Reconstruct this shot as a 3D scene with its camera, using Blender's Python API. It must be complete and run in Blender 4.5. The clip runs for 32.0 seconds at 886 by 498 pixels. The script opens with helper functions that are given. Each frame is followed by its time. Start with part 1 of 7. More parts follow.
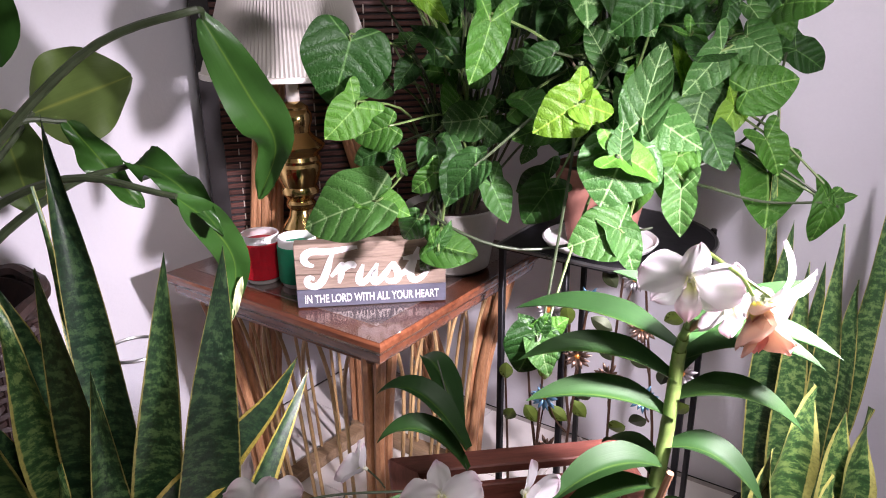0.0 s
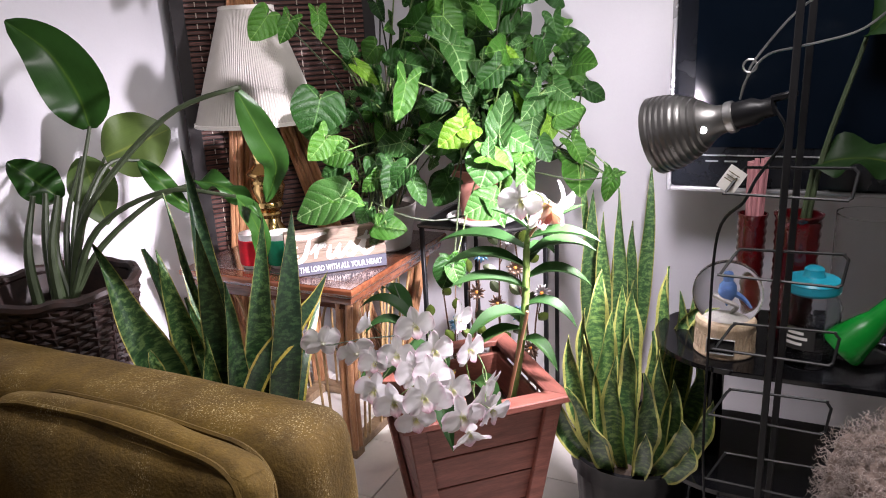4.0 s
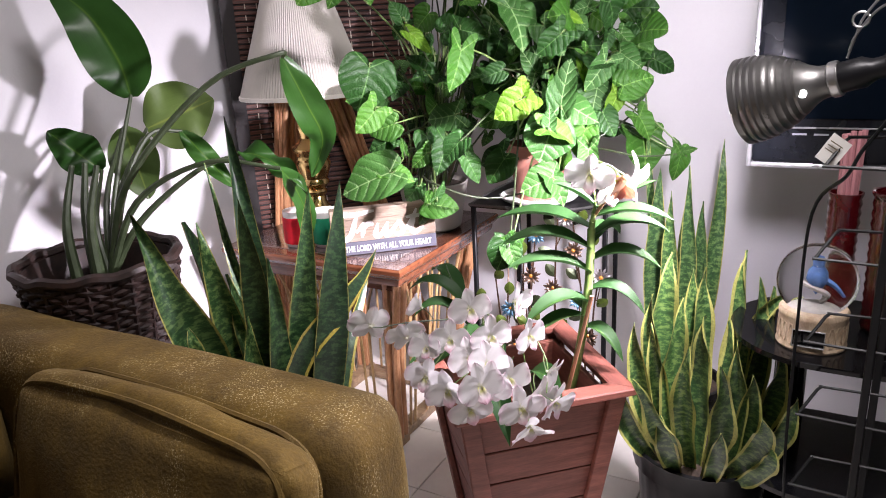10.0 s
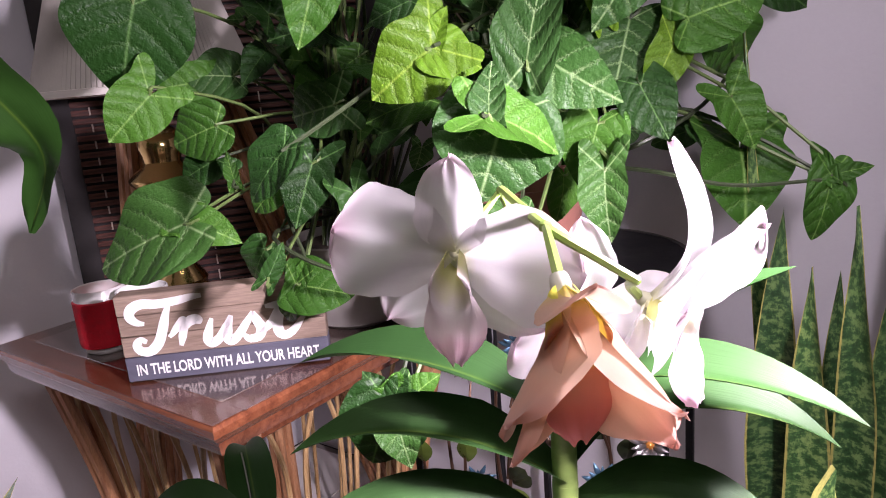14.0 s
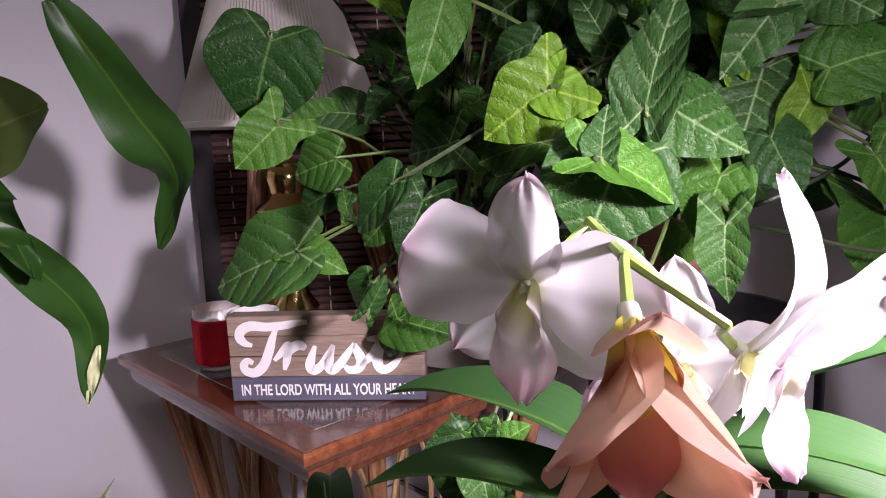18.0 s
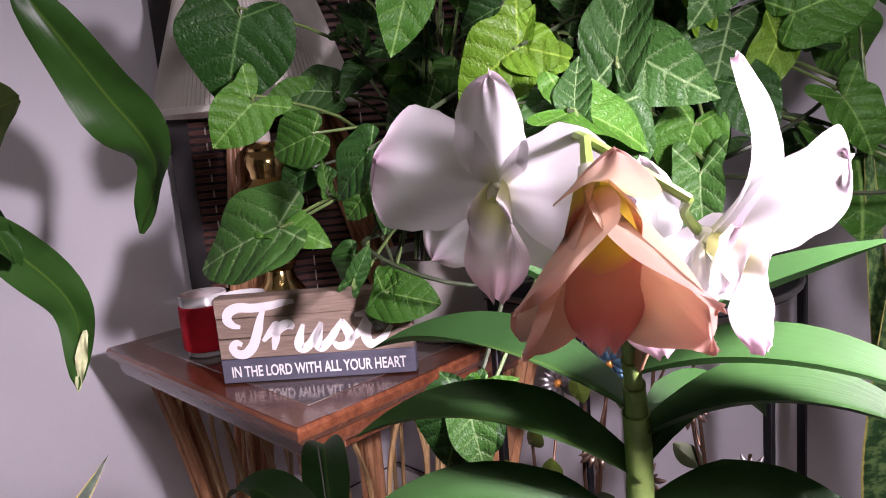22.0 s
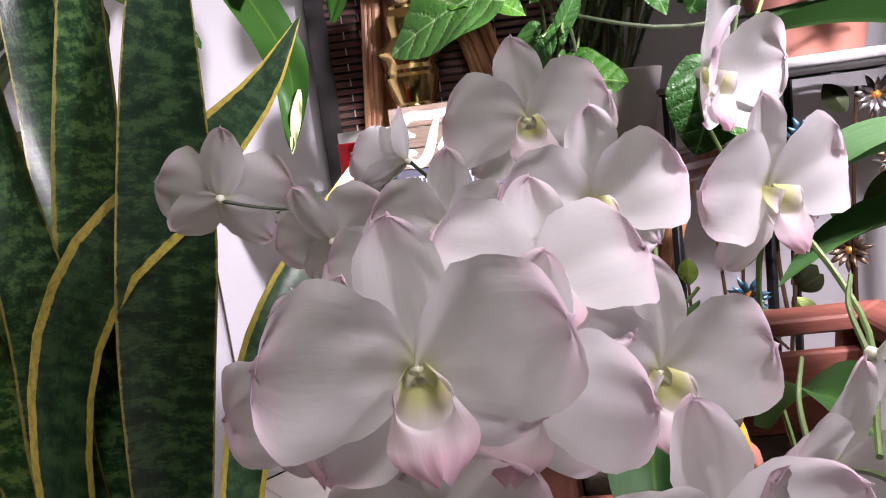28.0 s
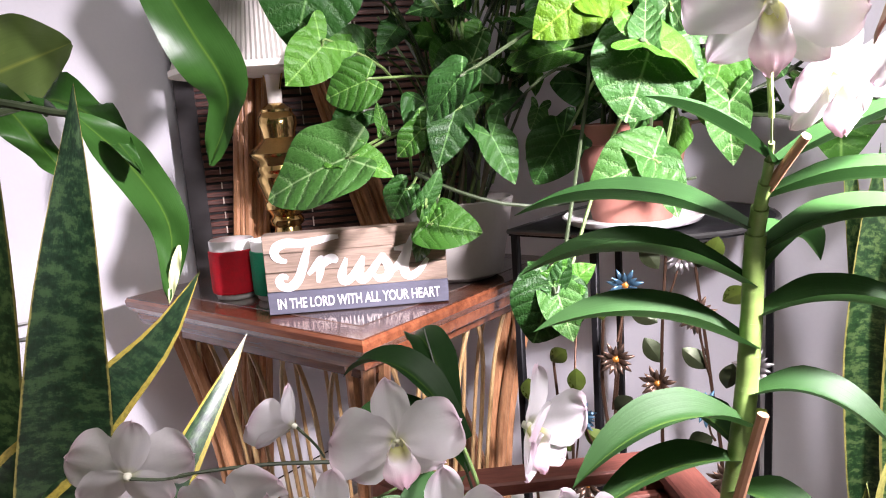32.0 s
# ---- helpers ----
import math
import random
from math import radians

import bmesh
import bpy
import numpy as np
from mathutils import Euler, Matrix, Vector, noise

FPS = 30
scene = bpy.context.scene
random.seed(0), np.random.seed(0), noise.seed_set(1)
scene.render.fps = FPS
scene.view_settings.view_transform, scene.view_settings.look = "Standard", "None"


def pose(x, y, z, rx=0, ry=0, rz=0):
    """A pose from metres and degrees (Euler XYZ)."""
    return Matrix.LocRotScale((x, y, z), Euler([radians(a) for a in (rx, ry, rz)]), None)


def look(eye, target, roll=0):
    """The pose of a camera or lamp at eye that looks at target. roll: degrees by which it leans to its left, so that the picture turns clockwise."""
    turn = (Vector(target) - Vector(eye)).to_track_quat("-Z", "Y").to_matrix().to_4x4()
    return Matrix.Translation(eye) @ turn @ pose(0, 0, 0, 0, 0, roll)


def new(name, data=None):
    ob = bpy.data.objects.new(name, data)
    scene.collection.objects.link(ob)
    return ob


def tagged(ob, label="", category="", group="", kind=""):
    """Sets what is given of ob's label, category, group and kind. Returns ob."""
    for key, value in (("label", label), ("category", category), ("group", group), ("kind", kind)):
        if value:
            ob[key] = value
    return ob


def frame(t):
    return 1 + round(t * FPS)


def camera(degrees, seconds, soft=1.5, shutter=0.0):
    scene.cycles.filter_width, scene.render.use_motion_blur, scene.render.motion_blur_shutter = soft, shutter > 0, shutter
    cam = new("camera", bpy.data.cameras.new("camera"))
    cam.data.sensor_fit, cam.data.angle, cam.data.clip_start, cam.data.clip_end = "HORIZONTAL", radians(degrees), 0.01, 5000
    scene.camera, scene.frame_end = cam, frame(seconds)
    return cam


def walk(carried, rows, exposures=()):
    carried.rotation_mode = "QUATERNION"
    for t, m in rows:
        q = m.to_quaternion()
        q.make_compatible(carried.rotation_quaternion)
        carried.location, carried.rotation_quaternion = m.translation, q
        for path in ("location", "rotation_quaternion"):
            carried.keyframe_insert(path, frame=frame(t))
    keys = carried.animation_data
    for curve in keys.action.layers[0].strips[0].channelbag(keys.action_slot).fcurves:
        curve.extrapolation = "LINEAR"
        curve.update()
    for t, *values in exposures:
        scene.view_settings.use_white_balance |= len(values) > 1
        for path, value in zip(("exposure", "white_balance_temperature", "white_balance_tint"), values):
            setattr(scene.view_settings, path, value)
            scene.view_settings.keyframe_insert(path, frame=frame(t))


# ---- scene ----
# ---- camera and walk ----
cam = camera(63.81, 32.0, soft=1.0)
# seconds, eye, a point one metre ahead, roll
PATH = [
    (0, (-0.0140, 0.0851, 1.3158), (-0.5605, 0.8552, 0.9868), -0.67),
    (0.5, (0.0619, -0.0704, 1.3396), (-0.4575, 0.7205, 1.0161), -2.81),
    (1, (0.0571, -0.2486, 1.3528), (-0.3700, 0.6010, 1.0434), -2.63),
    (1.5, (0.1080, -0.3564, 1.3692), (-0.3152, 0.4927, 1.0528), -3.87),
    (2, (0.2148, -0.4250, 1.3693), (-0.2214, 0.4269, 1.0796), -5.77),
    (2.5, (0.2483, -0.4884, 1.3571), (-0.1889, 0.3666, 1.0780), -5.60),
    (4.5, (0.3428, -0.6908, 1.4139), (-0.0782, 0.1698, 1.1273), -2.57),
    (5, (0.3721, -0.6987, 1.4066), (-0.0637, 0.1578, 1.1301), -4.25),
    (5.5, (0.3826, -0.7014, 1.4036), (-0.0639, 0.1501, 1.1286), -5.04),
    (6, (0.3835, -0.7055, 1.3966), (-0.0724, 0.1417, 1.1240), -4.28),
    (6.5, (0.3760, -0.7063, 1.3996), (-0.0834, 0.1400, 1.1302), -3.83),
    (7, (0.3675, -0.7119, 1.3966), (-0.0984, 0.1322, 1.1313), -4.07),
    (7.5, (0.3689, -0.7132, 1.3928), (-0.0979, 0.1301, 1.1265), -4.54),
    (8, (0.3698, -0.7165, 1.3919), (-0.0984, 0.1252, 1.1228), -4.50),
    (8.5, (0.3592, -0.7170, 1.3887), (-0.1173, 0.1212, 1.1234), -4.62),
    (9, (0.3583, -0.7236, 1.3846), (-0.1209, 0.1138, 1.1215), -4.53),
    (9.5, (0.3243, -0.6937, 1.3745), (-0.1525, 0.1420, 1.1019), -3.37),
    (10, (0.2300, -0.5761, 1.3512), (-0.2438, 0.2517, 1.0509), -3.19),
    (10.5, (0.1044, -0.4287, 1.3270), (-0.3059, 0.4397, 1.0486), -3.05),
    (11, (0.0976, -0.2462, 1.2694), (-0.3789, 0.5995, 1.0288), -3.63),
    (11.5, (0.1388, -0.0027, 1.2751), (-0.4265, 0.7939, 1.0611), -4.98),
    (12, (0.0835, 0.1424, 1.2769), (-0.4628, 0.9493, 1.0524), -4.67),
    (12.5, (0.0110, 0.2796, 1.2323), (-0.4722, 1.1340, 1.0410), -4.83),
    (13, (-0.0228, 0.3835, 1.2053), (-0.5147, 1.2378, 1.0371), -3.69),
    (13.5, (-0.0319, 0.4993, 1.1669), (-0.5587, 1.3274, 0.9752), -7.37),
    (14, (-0.0290, 0.5179, 1.1338), (-0.6146, 1.2918, 0.8927), -4.84),
    (14.5, (-0.0154, 0.5273, 1.0796), (-0.6444, 1.2833, 0.8983), -5.44),
    (16.5, (0.0327, 0.5527, 1.0596), (-0.6904, 1.2272, 0.9110), -3.49),
    (17, (-0.0100, 0.5524, 1.0849), (-0.7278, 1.2316, 0.9313), -2.64),
    (17.5, (-0.0324, 0.5478, 1.1011), (-0.7418, 1.2340, 0.9404), -2.28),
    (18, (-0.0260, 0.5390, 1.1200), (-0.7410, 1.2187, 0.9568), -2.21),
    (18.5, (-0.0132, 0.5361, 1.1356), (-0.7195, 1.2199, 0.9523), -2.71),
    (19, (-0.0091, 0.5354, 1.1405), (-0.7046, 1.2269, 0.9453), -2.78),
    (19.5, (-0.0085, 0.5379, 1.1438), (-0.7050, 1.2283, 0.9479), -2.52),
    (20, (-0.0076, 0.5405, 1.1431), (-0.7075, 1.2278, 0.9486), -2.72),
    (20.5, (-0.0022, 0.5387, 1.1416), (-0.7029, 1.2259, 0.9498), -2.56),
    (21, (0.0014, 0.5342, 1.1245), (-0.6980, 1.2178, 0.9159), -2.40),
    (21.5, (0.0004, 0.5269, 1.1092), (-0.6968, 1.2112, 0.8955), -3.36),
    (22, (-0.0160, 0.5337, 1.0904), (-0.7164, 1.2249, 0.9126), -5.06),
    (22.5, (-0.0259, 0.5529, 1.0802), (-0.7183, 1.2659, 0.9693), -6.36),
    (23, (-0.0268, 0.5656, 1.0724), (-0.7226, 1.2765, 0.9701), -6.10),
    (23.5, (-0.0288, 0.5603, 1.0668), (-0.7319, 1.2649, 0.9708), -5.84),
    (24, (-0.0352, 0.5584, 1.0507), (-0.7450, 1.2529, 0.9330), -7.21),
    (24.5, (-0.0371, 0.5112, 0.9916), (-0.7871, 1.1618, 0.8726), -7.27),
    (25, (-0.0413, 0.4189, 0.9412), (-0.8017, 1.0543, 0.8062), -6.95),
    (25.5, (-0.0509, 0.3974, 0.8920), (-0.8172, 1.0232, 0.7469), -7.36),
    (27.5, (-0.1105, 0.3358, 0.8079), (-0.8860, 0.9491, 0.6583), -8.02),
    (28, (-0.1349, 0.3205, 0.7975), (-0.8841, 0.9607, 0.6277), -7.63),
    (28.5, (-0.1403, 0.3061, 0.7842), (-0.8857, 0.9386, 0.5736), -7.01),
    (29, (-0.1467, 0.3016, 0.7833), (-0.8572, 0.9645, 0.5472), -6.61),
    (29.5, (-0.1697, 0.2910, 0.8221), (-0.7413, 1.0894, 0.6327), -6.24),
    (30, (-0.1935, 0.2804, 0.8542), (-0.7195, 1.1108, 0.6701), -6.52),
    (30.5, (-0.2072, 0.2564, 0.8811), (-0.7401, 1.0750, 0.6669), -6.85),
    (31, (-0.1932, 0.2461, 0.9250), (-0.7516, 1.0483, 0.7137), -6.65),
    (31.5, (-0.1307, 0.2464, 0.9767), (-0.7207, 1.0331, 0.7948), -4.66),
    (32, (-0.0808, 0.2786, 1.0112), (-0.6865, 1.0545, 0.8348), -3.96),
]
EXPOSURES = [(0.0, -0.52, 6380, 18.0), (1.0, -0.19, 6380, 16.4), (2.5, -0.03, 6380, 14.0), (5.0, -0.02, 6380, 12.0), (10.5, 0.06, 6380, 14.4), (11.5, -0.27, 6450, 18.4), (12.5, -0.47, 6450, 20.5), (14.0, -1.24, 6450, 25.5), (16.5, -1.78, 6450, 25.5), (17.5, -1.78, 6450, 25.5), (19.0, -1.52, 6450, 25.5), (22.0, -1.57, 6450, 25.5), (24.0, -1.67, 6450, 25.5), (25.0, -0.76, 6450, 21.8), (25.5, -0.82, 6450, 17.5), (27.5, -0.62, 6450, 14.3), (29.0, -0.32, 6450, 13.3), (30.0, -0.56, 6450, 13.0), (31.0, -0.31, 6450, 12.7), (32.0, -0.27, 6450, 12.5)]
walk(cam, [(t, look(eye, ahead, roll)) for t, eye, ahead, roll in PATH], EXPOSURES)

# ---- light ----
world = bpy.data.worlds.new("world")
scene.world = world
world.use_nodes = True
bg = world.node_tree.nodes["Background"]
bg.inputs[0].default_value = (0.02, 0.02, 0.025, 1)
bg.inputs[1].default_value = 0.2

LAMP_AT = Vector((0.066, 0.872, 1.184))          # mouth of the clamp lamp
LAMP_AXIS = Vector((-0.935, 0.215, -0.275)).normalized()
BEAM = Vector((-0.83, 0.22, -0.50)).normalized()      # beam turned below the reflector's axis to brighten the table


# the bulb itself, and the part of its light that the reflector gathers forward
for name, kind, energy in (("bulb_light", "POINT", 54.0), ("reflector_beam", "SPOT", 212.0)):
    d = bpy.data.lights.new(name, kind)
    d.energy, d.shadow_soft_size, d.color = energy, 0.032, (1.0, 0.91, 1.0)
    if kind == "SPOT":
        d.spot_size, d.spot_blend = radians(94), 1.0
    ob = new(name, d)
    ob.matrix_world = Matrix.Translation(LAMP_AT - LAMP_AXIS * 0.026) @ BEAM.to_track_quat("-Z", "Y").to_matrix().to_4x4()
# unseen overhead fill disk, added to lift faces turned from the clamp lamp
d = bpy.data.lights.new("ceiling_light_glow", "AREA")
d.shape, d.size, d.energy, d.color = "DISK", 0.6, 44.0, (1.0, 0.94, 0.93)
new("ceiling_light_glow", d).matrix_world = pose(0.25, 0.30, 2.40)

# ---- materials ----
def nodes_of(name):
    m = bpy.data.materials.new(name)
    m.use_nodes = True
    nt = m.node_tree
    return m, nt, nt.nodes["Principled BSDF"]


def nd(nt, kind, **vals):
    n = nt.nodes.new(kind)
    for k, v in vals.items():
        if k == "op":
            n.operation = v
        elif k == "blend":
            n.blend_type, n.data_type = v, "RGBA"
        else:
            n.inputs[k].default_value = v
    return n


def ramp(nt, fac, stops):
    n = nt.nodes.new("ShaderNodeValToRGB")
    els = n.color_ramp.elements
    while len(els) < len(stops):
        els.new(0.5)
    for e, (p, c) in zip(els, stops):
        e.position, e.color = p, (*c, 1)
    nt.links.new(fac, n.inputs[0])
    return n.outputs[0]


def coords(nt, scale=(1, 1, 1), kind="Object", rot=(0, 0, 0)):
    tc = nt.nodes.new("ShaderNodeTexCoord")
    mp = nd(nt, "ShaderNodeMapping", Scale=scale, Rotation=rot)
    nt.links.new(tc.outputs[kind], mp.inputs[0])
    return mp.outputs[0]


def noise_of(nt, vec, scale, detail=3.0, rough=0.55):
    n = nd(nt, "ShaderNodeTexNoise", Scale=scale, Detail=detail, Roughness=rough)
    nt.links.new(vec, n.inputs["Vector"])
    return n.outputs[0]


def bump(nt, bsdf, height, strength=0.2, dist=0.002):
    b = nd(nt, "ShaderNodeBump", Strength=strength, Distance=dist)
    nt.links.new(height, b.inputs["Height"])
    nt.links.new(b.outputs[0], bsdf.inputs["Normal"])
    return b


def mix(nt, fac, a, b, blend="MIX"):
    n = nt.nodes.new("ShaderNodeMix")
    n.data_type, n.blend_type = "RGBA", blend
    for s, v in ((n.inputs[0], fac), (n.inputs[6], a), (n.inputs[7], b)):
        if isinstance(v, (float, int)):
            s.default_value = v
        elif isinstance(v, tuple):
            s.default_value = (*v, 1)
        else:
            nt.links.new(v, s)
    return n.outputs[2]


def shade(c, k):
    return tuple(min(1.0, x * k) for x in c)


def plain(name, col, rough=0.5, metal=0.0, var=0.18, scale=12.0, fine=90.0, relief=0.15, stretch=(1, 1, 1), kind="Object", coat=0.0, spec=0.5):
    """A surface of one colour with blotches, grain and a little relief."""
    m, nt, b = nodes_of(name)
    v = coords(nt, stretch, kind)
    big, small = noise_of(nt, v, scale), noise_of(nt, v, fine, 4)
    c = ramp(nt, big, [(0.25, shade(col, 1 - var)), (0.75, shade(col, 1 + var))])
    c2 = ramp(nt, small, [(0.3, (1 - var,) * 3), (0.7, (1, 1, 1))])
    nt.links.new(mix(nt, 0.6, c, c2, "MULTIPLY"), b.inputs["Base Color"])
    r = ramp(nt, big, [(0.3, (max(0, rough - 0.06),) * 3), (0.7, (min(1, rough + 0.08),) * 3)])
    nt.links.new(r, b.inputs["Roughness"])
    b.inputs["Metallic"].default_value = metal
    b.inputs["Coat Weight"].default_value = coat
    b.inputs["Specular IOR Level"].default_value = spec
    bump(nt, b, small, relief)
    return m


def wood(name, dark, light, rough=0.45, axis=(1, 12, 12), scale=6.0, coat=0.0, kind="Object"):
    m, nt, b = nodes_of(name)
    v = coords(nt, axis, kind)
    g1, g2 = noise_of(nt, v, scale, 6, 0.65), noise_of(nt, v, scale * 6, 3)
    c = ramp(nt, g1, [(0.3, dark), (0.7, light)])
    c2 = ramp(nt, g2, [(0.35, (0.72, 0.72, 0.72)), (0.6, (1, 1, 1))])
    info = nt.nodes.new("ShaderNodeObjectInfo")
    tone = ramp(nt, info.outputs["Random"], [(0.0, (0.82, 0.82, 0.82)), (1.0, (1.1, 1.1, 1.1))])
    nt.links.new(mix(nt, 1.0, mix(nt, 0.7, c, c2, "MULTIPLY"), tone, "MULTIPLY"), b.inputs["Base Color"])
    b.inputs["Roughness"].default_value = rough
    b.inputs["Coat Weight"].default_value = coat
    b.inputs["Coat Roughness"].default_value = 0.12
    bump(nt, b, g2, 0.18)
    return m


def glassy(name, col=(1, 1, 1), rough=0.02, ior=1.45):
    m, nt, b = nodes_of(name)
    b.inputs["Base Color"].default_value = (*col, 1)
    b.inputs["Transmission Weight"].default_value = 1.0
    b.inputs["IOR"].default_value = ior
    v = coords(nt)
    nt.links.new(ramp(nt, noise_of(nt, v, 30), [(0.3, (rough,) * 3), (0.8, (rough + 0.08,) * 3)]), b.inputs["Roughness"])
    return m


def add_translucency(m, colour_socket, amount):
    nt = m.node_tree
    b = nt.nodes["Principled BSDF"]
    tr = nt.nodes.new("ShaderNodeBsdfTranslucent")
    nt.links.new(colour_socket, tr.inputs[0])
    mx = nt.nodes.new("ShaderNodeMixShader")
    mx.inputs[0].default_value = amount
    nt.links.new(b.outputs[0], mx.inputs[1])
    nt.links.new(tr.outputs[0], mx.inputs[2])
    nt.links.new(mx.outputs[0], nt.nodes["Material Output"].inputs[0])


def uv_xy(nt):
    uv = nt.nodes.new("ShaderNodeUVMap")
    sp = nt.nodes.new("ShaderNodeSeparateXYZ")
    nt.links.new(uv.outputs[0], sp.inputs[0])
    return sp.outputs[0], sp.outputs[1], uv.outputs[0]


def calc(nt, op, a, b=0.0, c=0.0):
    n = nt.nodes.new("ShaderNodeMath")
    n.operation = op
    for s, v in zip(n.inputs, (a, b, c)):
        if isinstance(v, (float, int)):
            s.default_value = v
        else:
            nt.links.new(v, s)
    return n.outputs[0]


def arrow_leaf_mat(name, base, vein, vein_amount, blotch, rough=0.42, freq=13.0):
    """An arrowhead leaf: pale midrib and side veins, pale variegation between them. UV: x along the midrib, y across."""
    m, nt, b = nodes_of(name)
    x, y, uv = uv_xy(nt)
    ay = calc(nt, "ABSOLUTE", y)
    v = coords(nt)
    wob = noise_of(nt, v, 26, 2)
    bent = calc(nt, "ADD", calc(nt, "MULTIPLY", ay, 0.42), calc(nt, "MULTIPLY", calc(nt, "MULTIPLY", ay, ay), 0.75))
    along = calc(nt, "SUBTRACT", calc(nt, "ADD", x, calc(nt, "MULTIPLY", wob, 0.12)), bent)
    s = calc(nt, "ABSOLUTE", calc(nt, "SINE", calc(nt, "MULTIPLY", along, freq)))
    veins = ramp(nt, s, [(0.0, (1, 1, 1)), (0.10, (0.45, 0.45, 0.45)), (0.38, (0, 0, 0))])
    rib = ramp(nt, ay, [(0.0, (1, 1, 1)), (0.022, (0, 0, 0))])
    near = ramp(nt, ay, [(0.0, (1, 1, 1)), (0.45, (0.12, 0.12, 0.12))])
    back = calc(nt, "ABSOLUTE", calc(nt, "ADD", x, calc(nt, "MULTIPLY", ay, 0.85)))
    back = calc(nt, "MULTIPLY", ramp(nt, back, [(0.0, (1, 1, 1)), (0.025, (0, 0, 0))]), calc(nt, "LESS_THAN", x, 0.0))
    info = nt.nodes.new("ShaderNodeObjectInfo")
    tone = ramp(nt, info.outputs["Random"], [(0.0, shade(base, 0.62)), (0.55, base), (1.0, (base[0] * 1.35, base[1] * 1.2, base[2] * 1.1))])
    patch = ramp(nt, noise_of(nt, v, 55, 4, 0.7), [(0.46, (0, 0, 0)), (0.62, (1, 1, 1))])
    c = mix(nt, calc(nt, "MULTIPLY", patch, blotch), tone, vein)
    c = mix(nt, calc(nt, "MULTIPLY", calc(nt, "MULTIPLY", veins, near), vein_amount), c, vein)
    c = mix(nt, calc(nt, "MULTIPLY", calc(nt, "MAXIMUM", rib, back), 0.75), c, vein)
    nt.links.new(c, b.inputs["Base Color"])
    nt.links.new(ramp(nt, noise_of(nt, v, 40), [(0.3, (rough - 0.08,) * 3), (0.7, (rough + 0.1,) * 3)]), b.inputs["Roughness"])
    b.inputs["Specular IOR Level"].default_value = 0.24
    bump(nt, b, calc(nt, "ADD", calc(nt, "POWER", s, 0.6), calc(nt, "MULTIPLY", noise_of(nt, v, 14, 2), 0.8)), 0.55, 0.005)
    add_translucency(m, mix(nt, 0.6, c, (0.75, 1.0, 0.25), "MULTIPLY"), 0.24)
    return m


def strap_leaf_mat(name, dark, pale, edge, edge_at=0.80, band=1.0):
    """A snake-plant leaf: dark and pale cross bands, yellow margins. UV: x across (-1..1), y along in metres."""
    m, nt, b = nodes_of(name)
    x, y, uv = uv_xy(nt)
    mp = nd(nt, "ShaderNodeMapping", Scale=(1.5, 82.0, 1.0))
    nt.links.new(uv, mp.inputs[0])
    info = nt.nodes.new("ShaderNodeObjectInfo")
    off = nt.nodes.new("ShaderNodeCombineXYZ")
    nt.links.new(calc(nt, "MULTIPLY", info.outputs["Random"], 40.0), off.inputs[0])
    nt.links.new(calc(nt, "MULTIPLY", info.outputs["Random"], 90.0), off.inputs[1])
    nt.links.new(off.outputs[0], mp.inputs["Location"])
    n1 = noise_of(nt, mp.outputs[0], 1.0, 5, 0.68)
    mp2 = nd(nt, "ShaderNodeMapping", Scale=(9.0, 170.0, 1.0))
    nt.links.new(uv, mp2.inputs[0])
    n2 = noise_of(nt, mp2.outputs[0], 1.0, 3, 0.6)
    f = calc(nt, "ADD", calc(nt, "MULTIPLY", n1, 0.84), calc(nt, "MULTIPLY", n2, 0.16))
    c = ramp(nt, f, [(0.40, shade(dark, 0.8)), (0.49, shade(dark, 1.4)), (0.56, shade(pale, 0.8)), (0.68, pale)])
    tone = ramp(nt, info.outputs["Random"], [(0.0, (0.55, 0.58, 0.6)), (0.5, (0.95, 0.95, 0.95)), (1.0, (1.35, 1.3, 1.2))])
    c = mix(nt, 1.0, c, tone, "MULTIPLY")
    ax = calc(nt, "ADD", calc(nt, "ABSOLUTE", x), calc(nt, "MULTIPLY", calc(nt, "SUBTRACT", n1, 0.5), 0.12))
    ax = calc(nt, "ADD", ax, calc(nt, "MULTIPLY", info.outputs["Random"], 0.05))
    e = ramp(nt, ax, [(edge_at + 0.03, (0, 0, 0)), (edge_at + 0.06, (1, 1, 1))])
    c = mix(nt, calc(nt, "MULTIPLY", e, calc(nt, "MULTIPLY", ramp(nt, n2, [(0.25, (0.45, 0.45, 0.45)), (0.6, (1, 1, 1))]), band)), c, edge)
    nt.links.new(c, b.inputs["Base Color"])
    b.inputs["Roughness"].default_value = 0.36
    bump(nt, b, n2, 0.15)
    return m


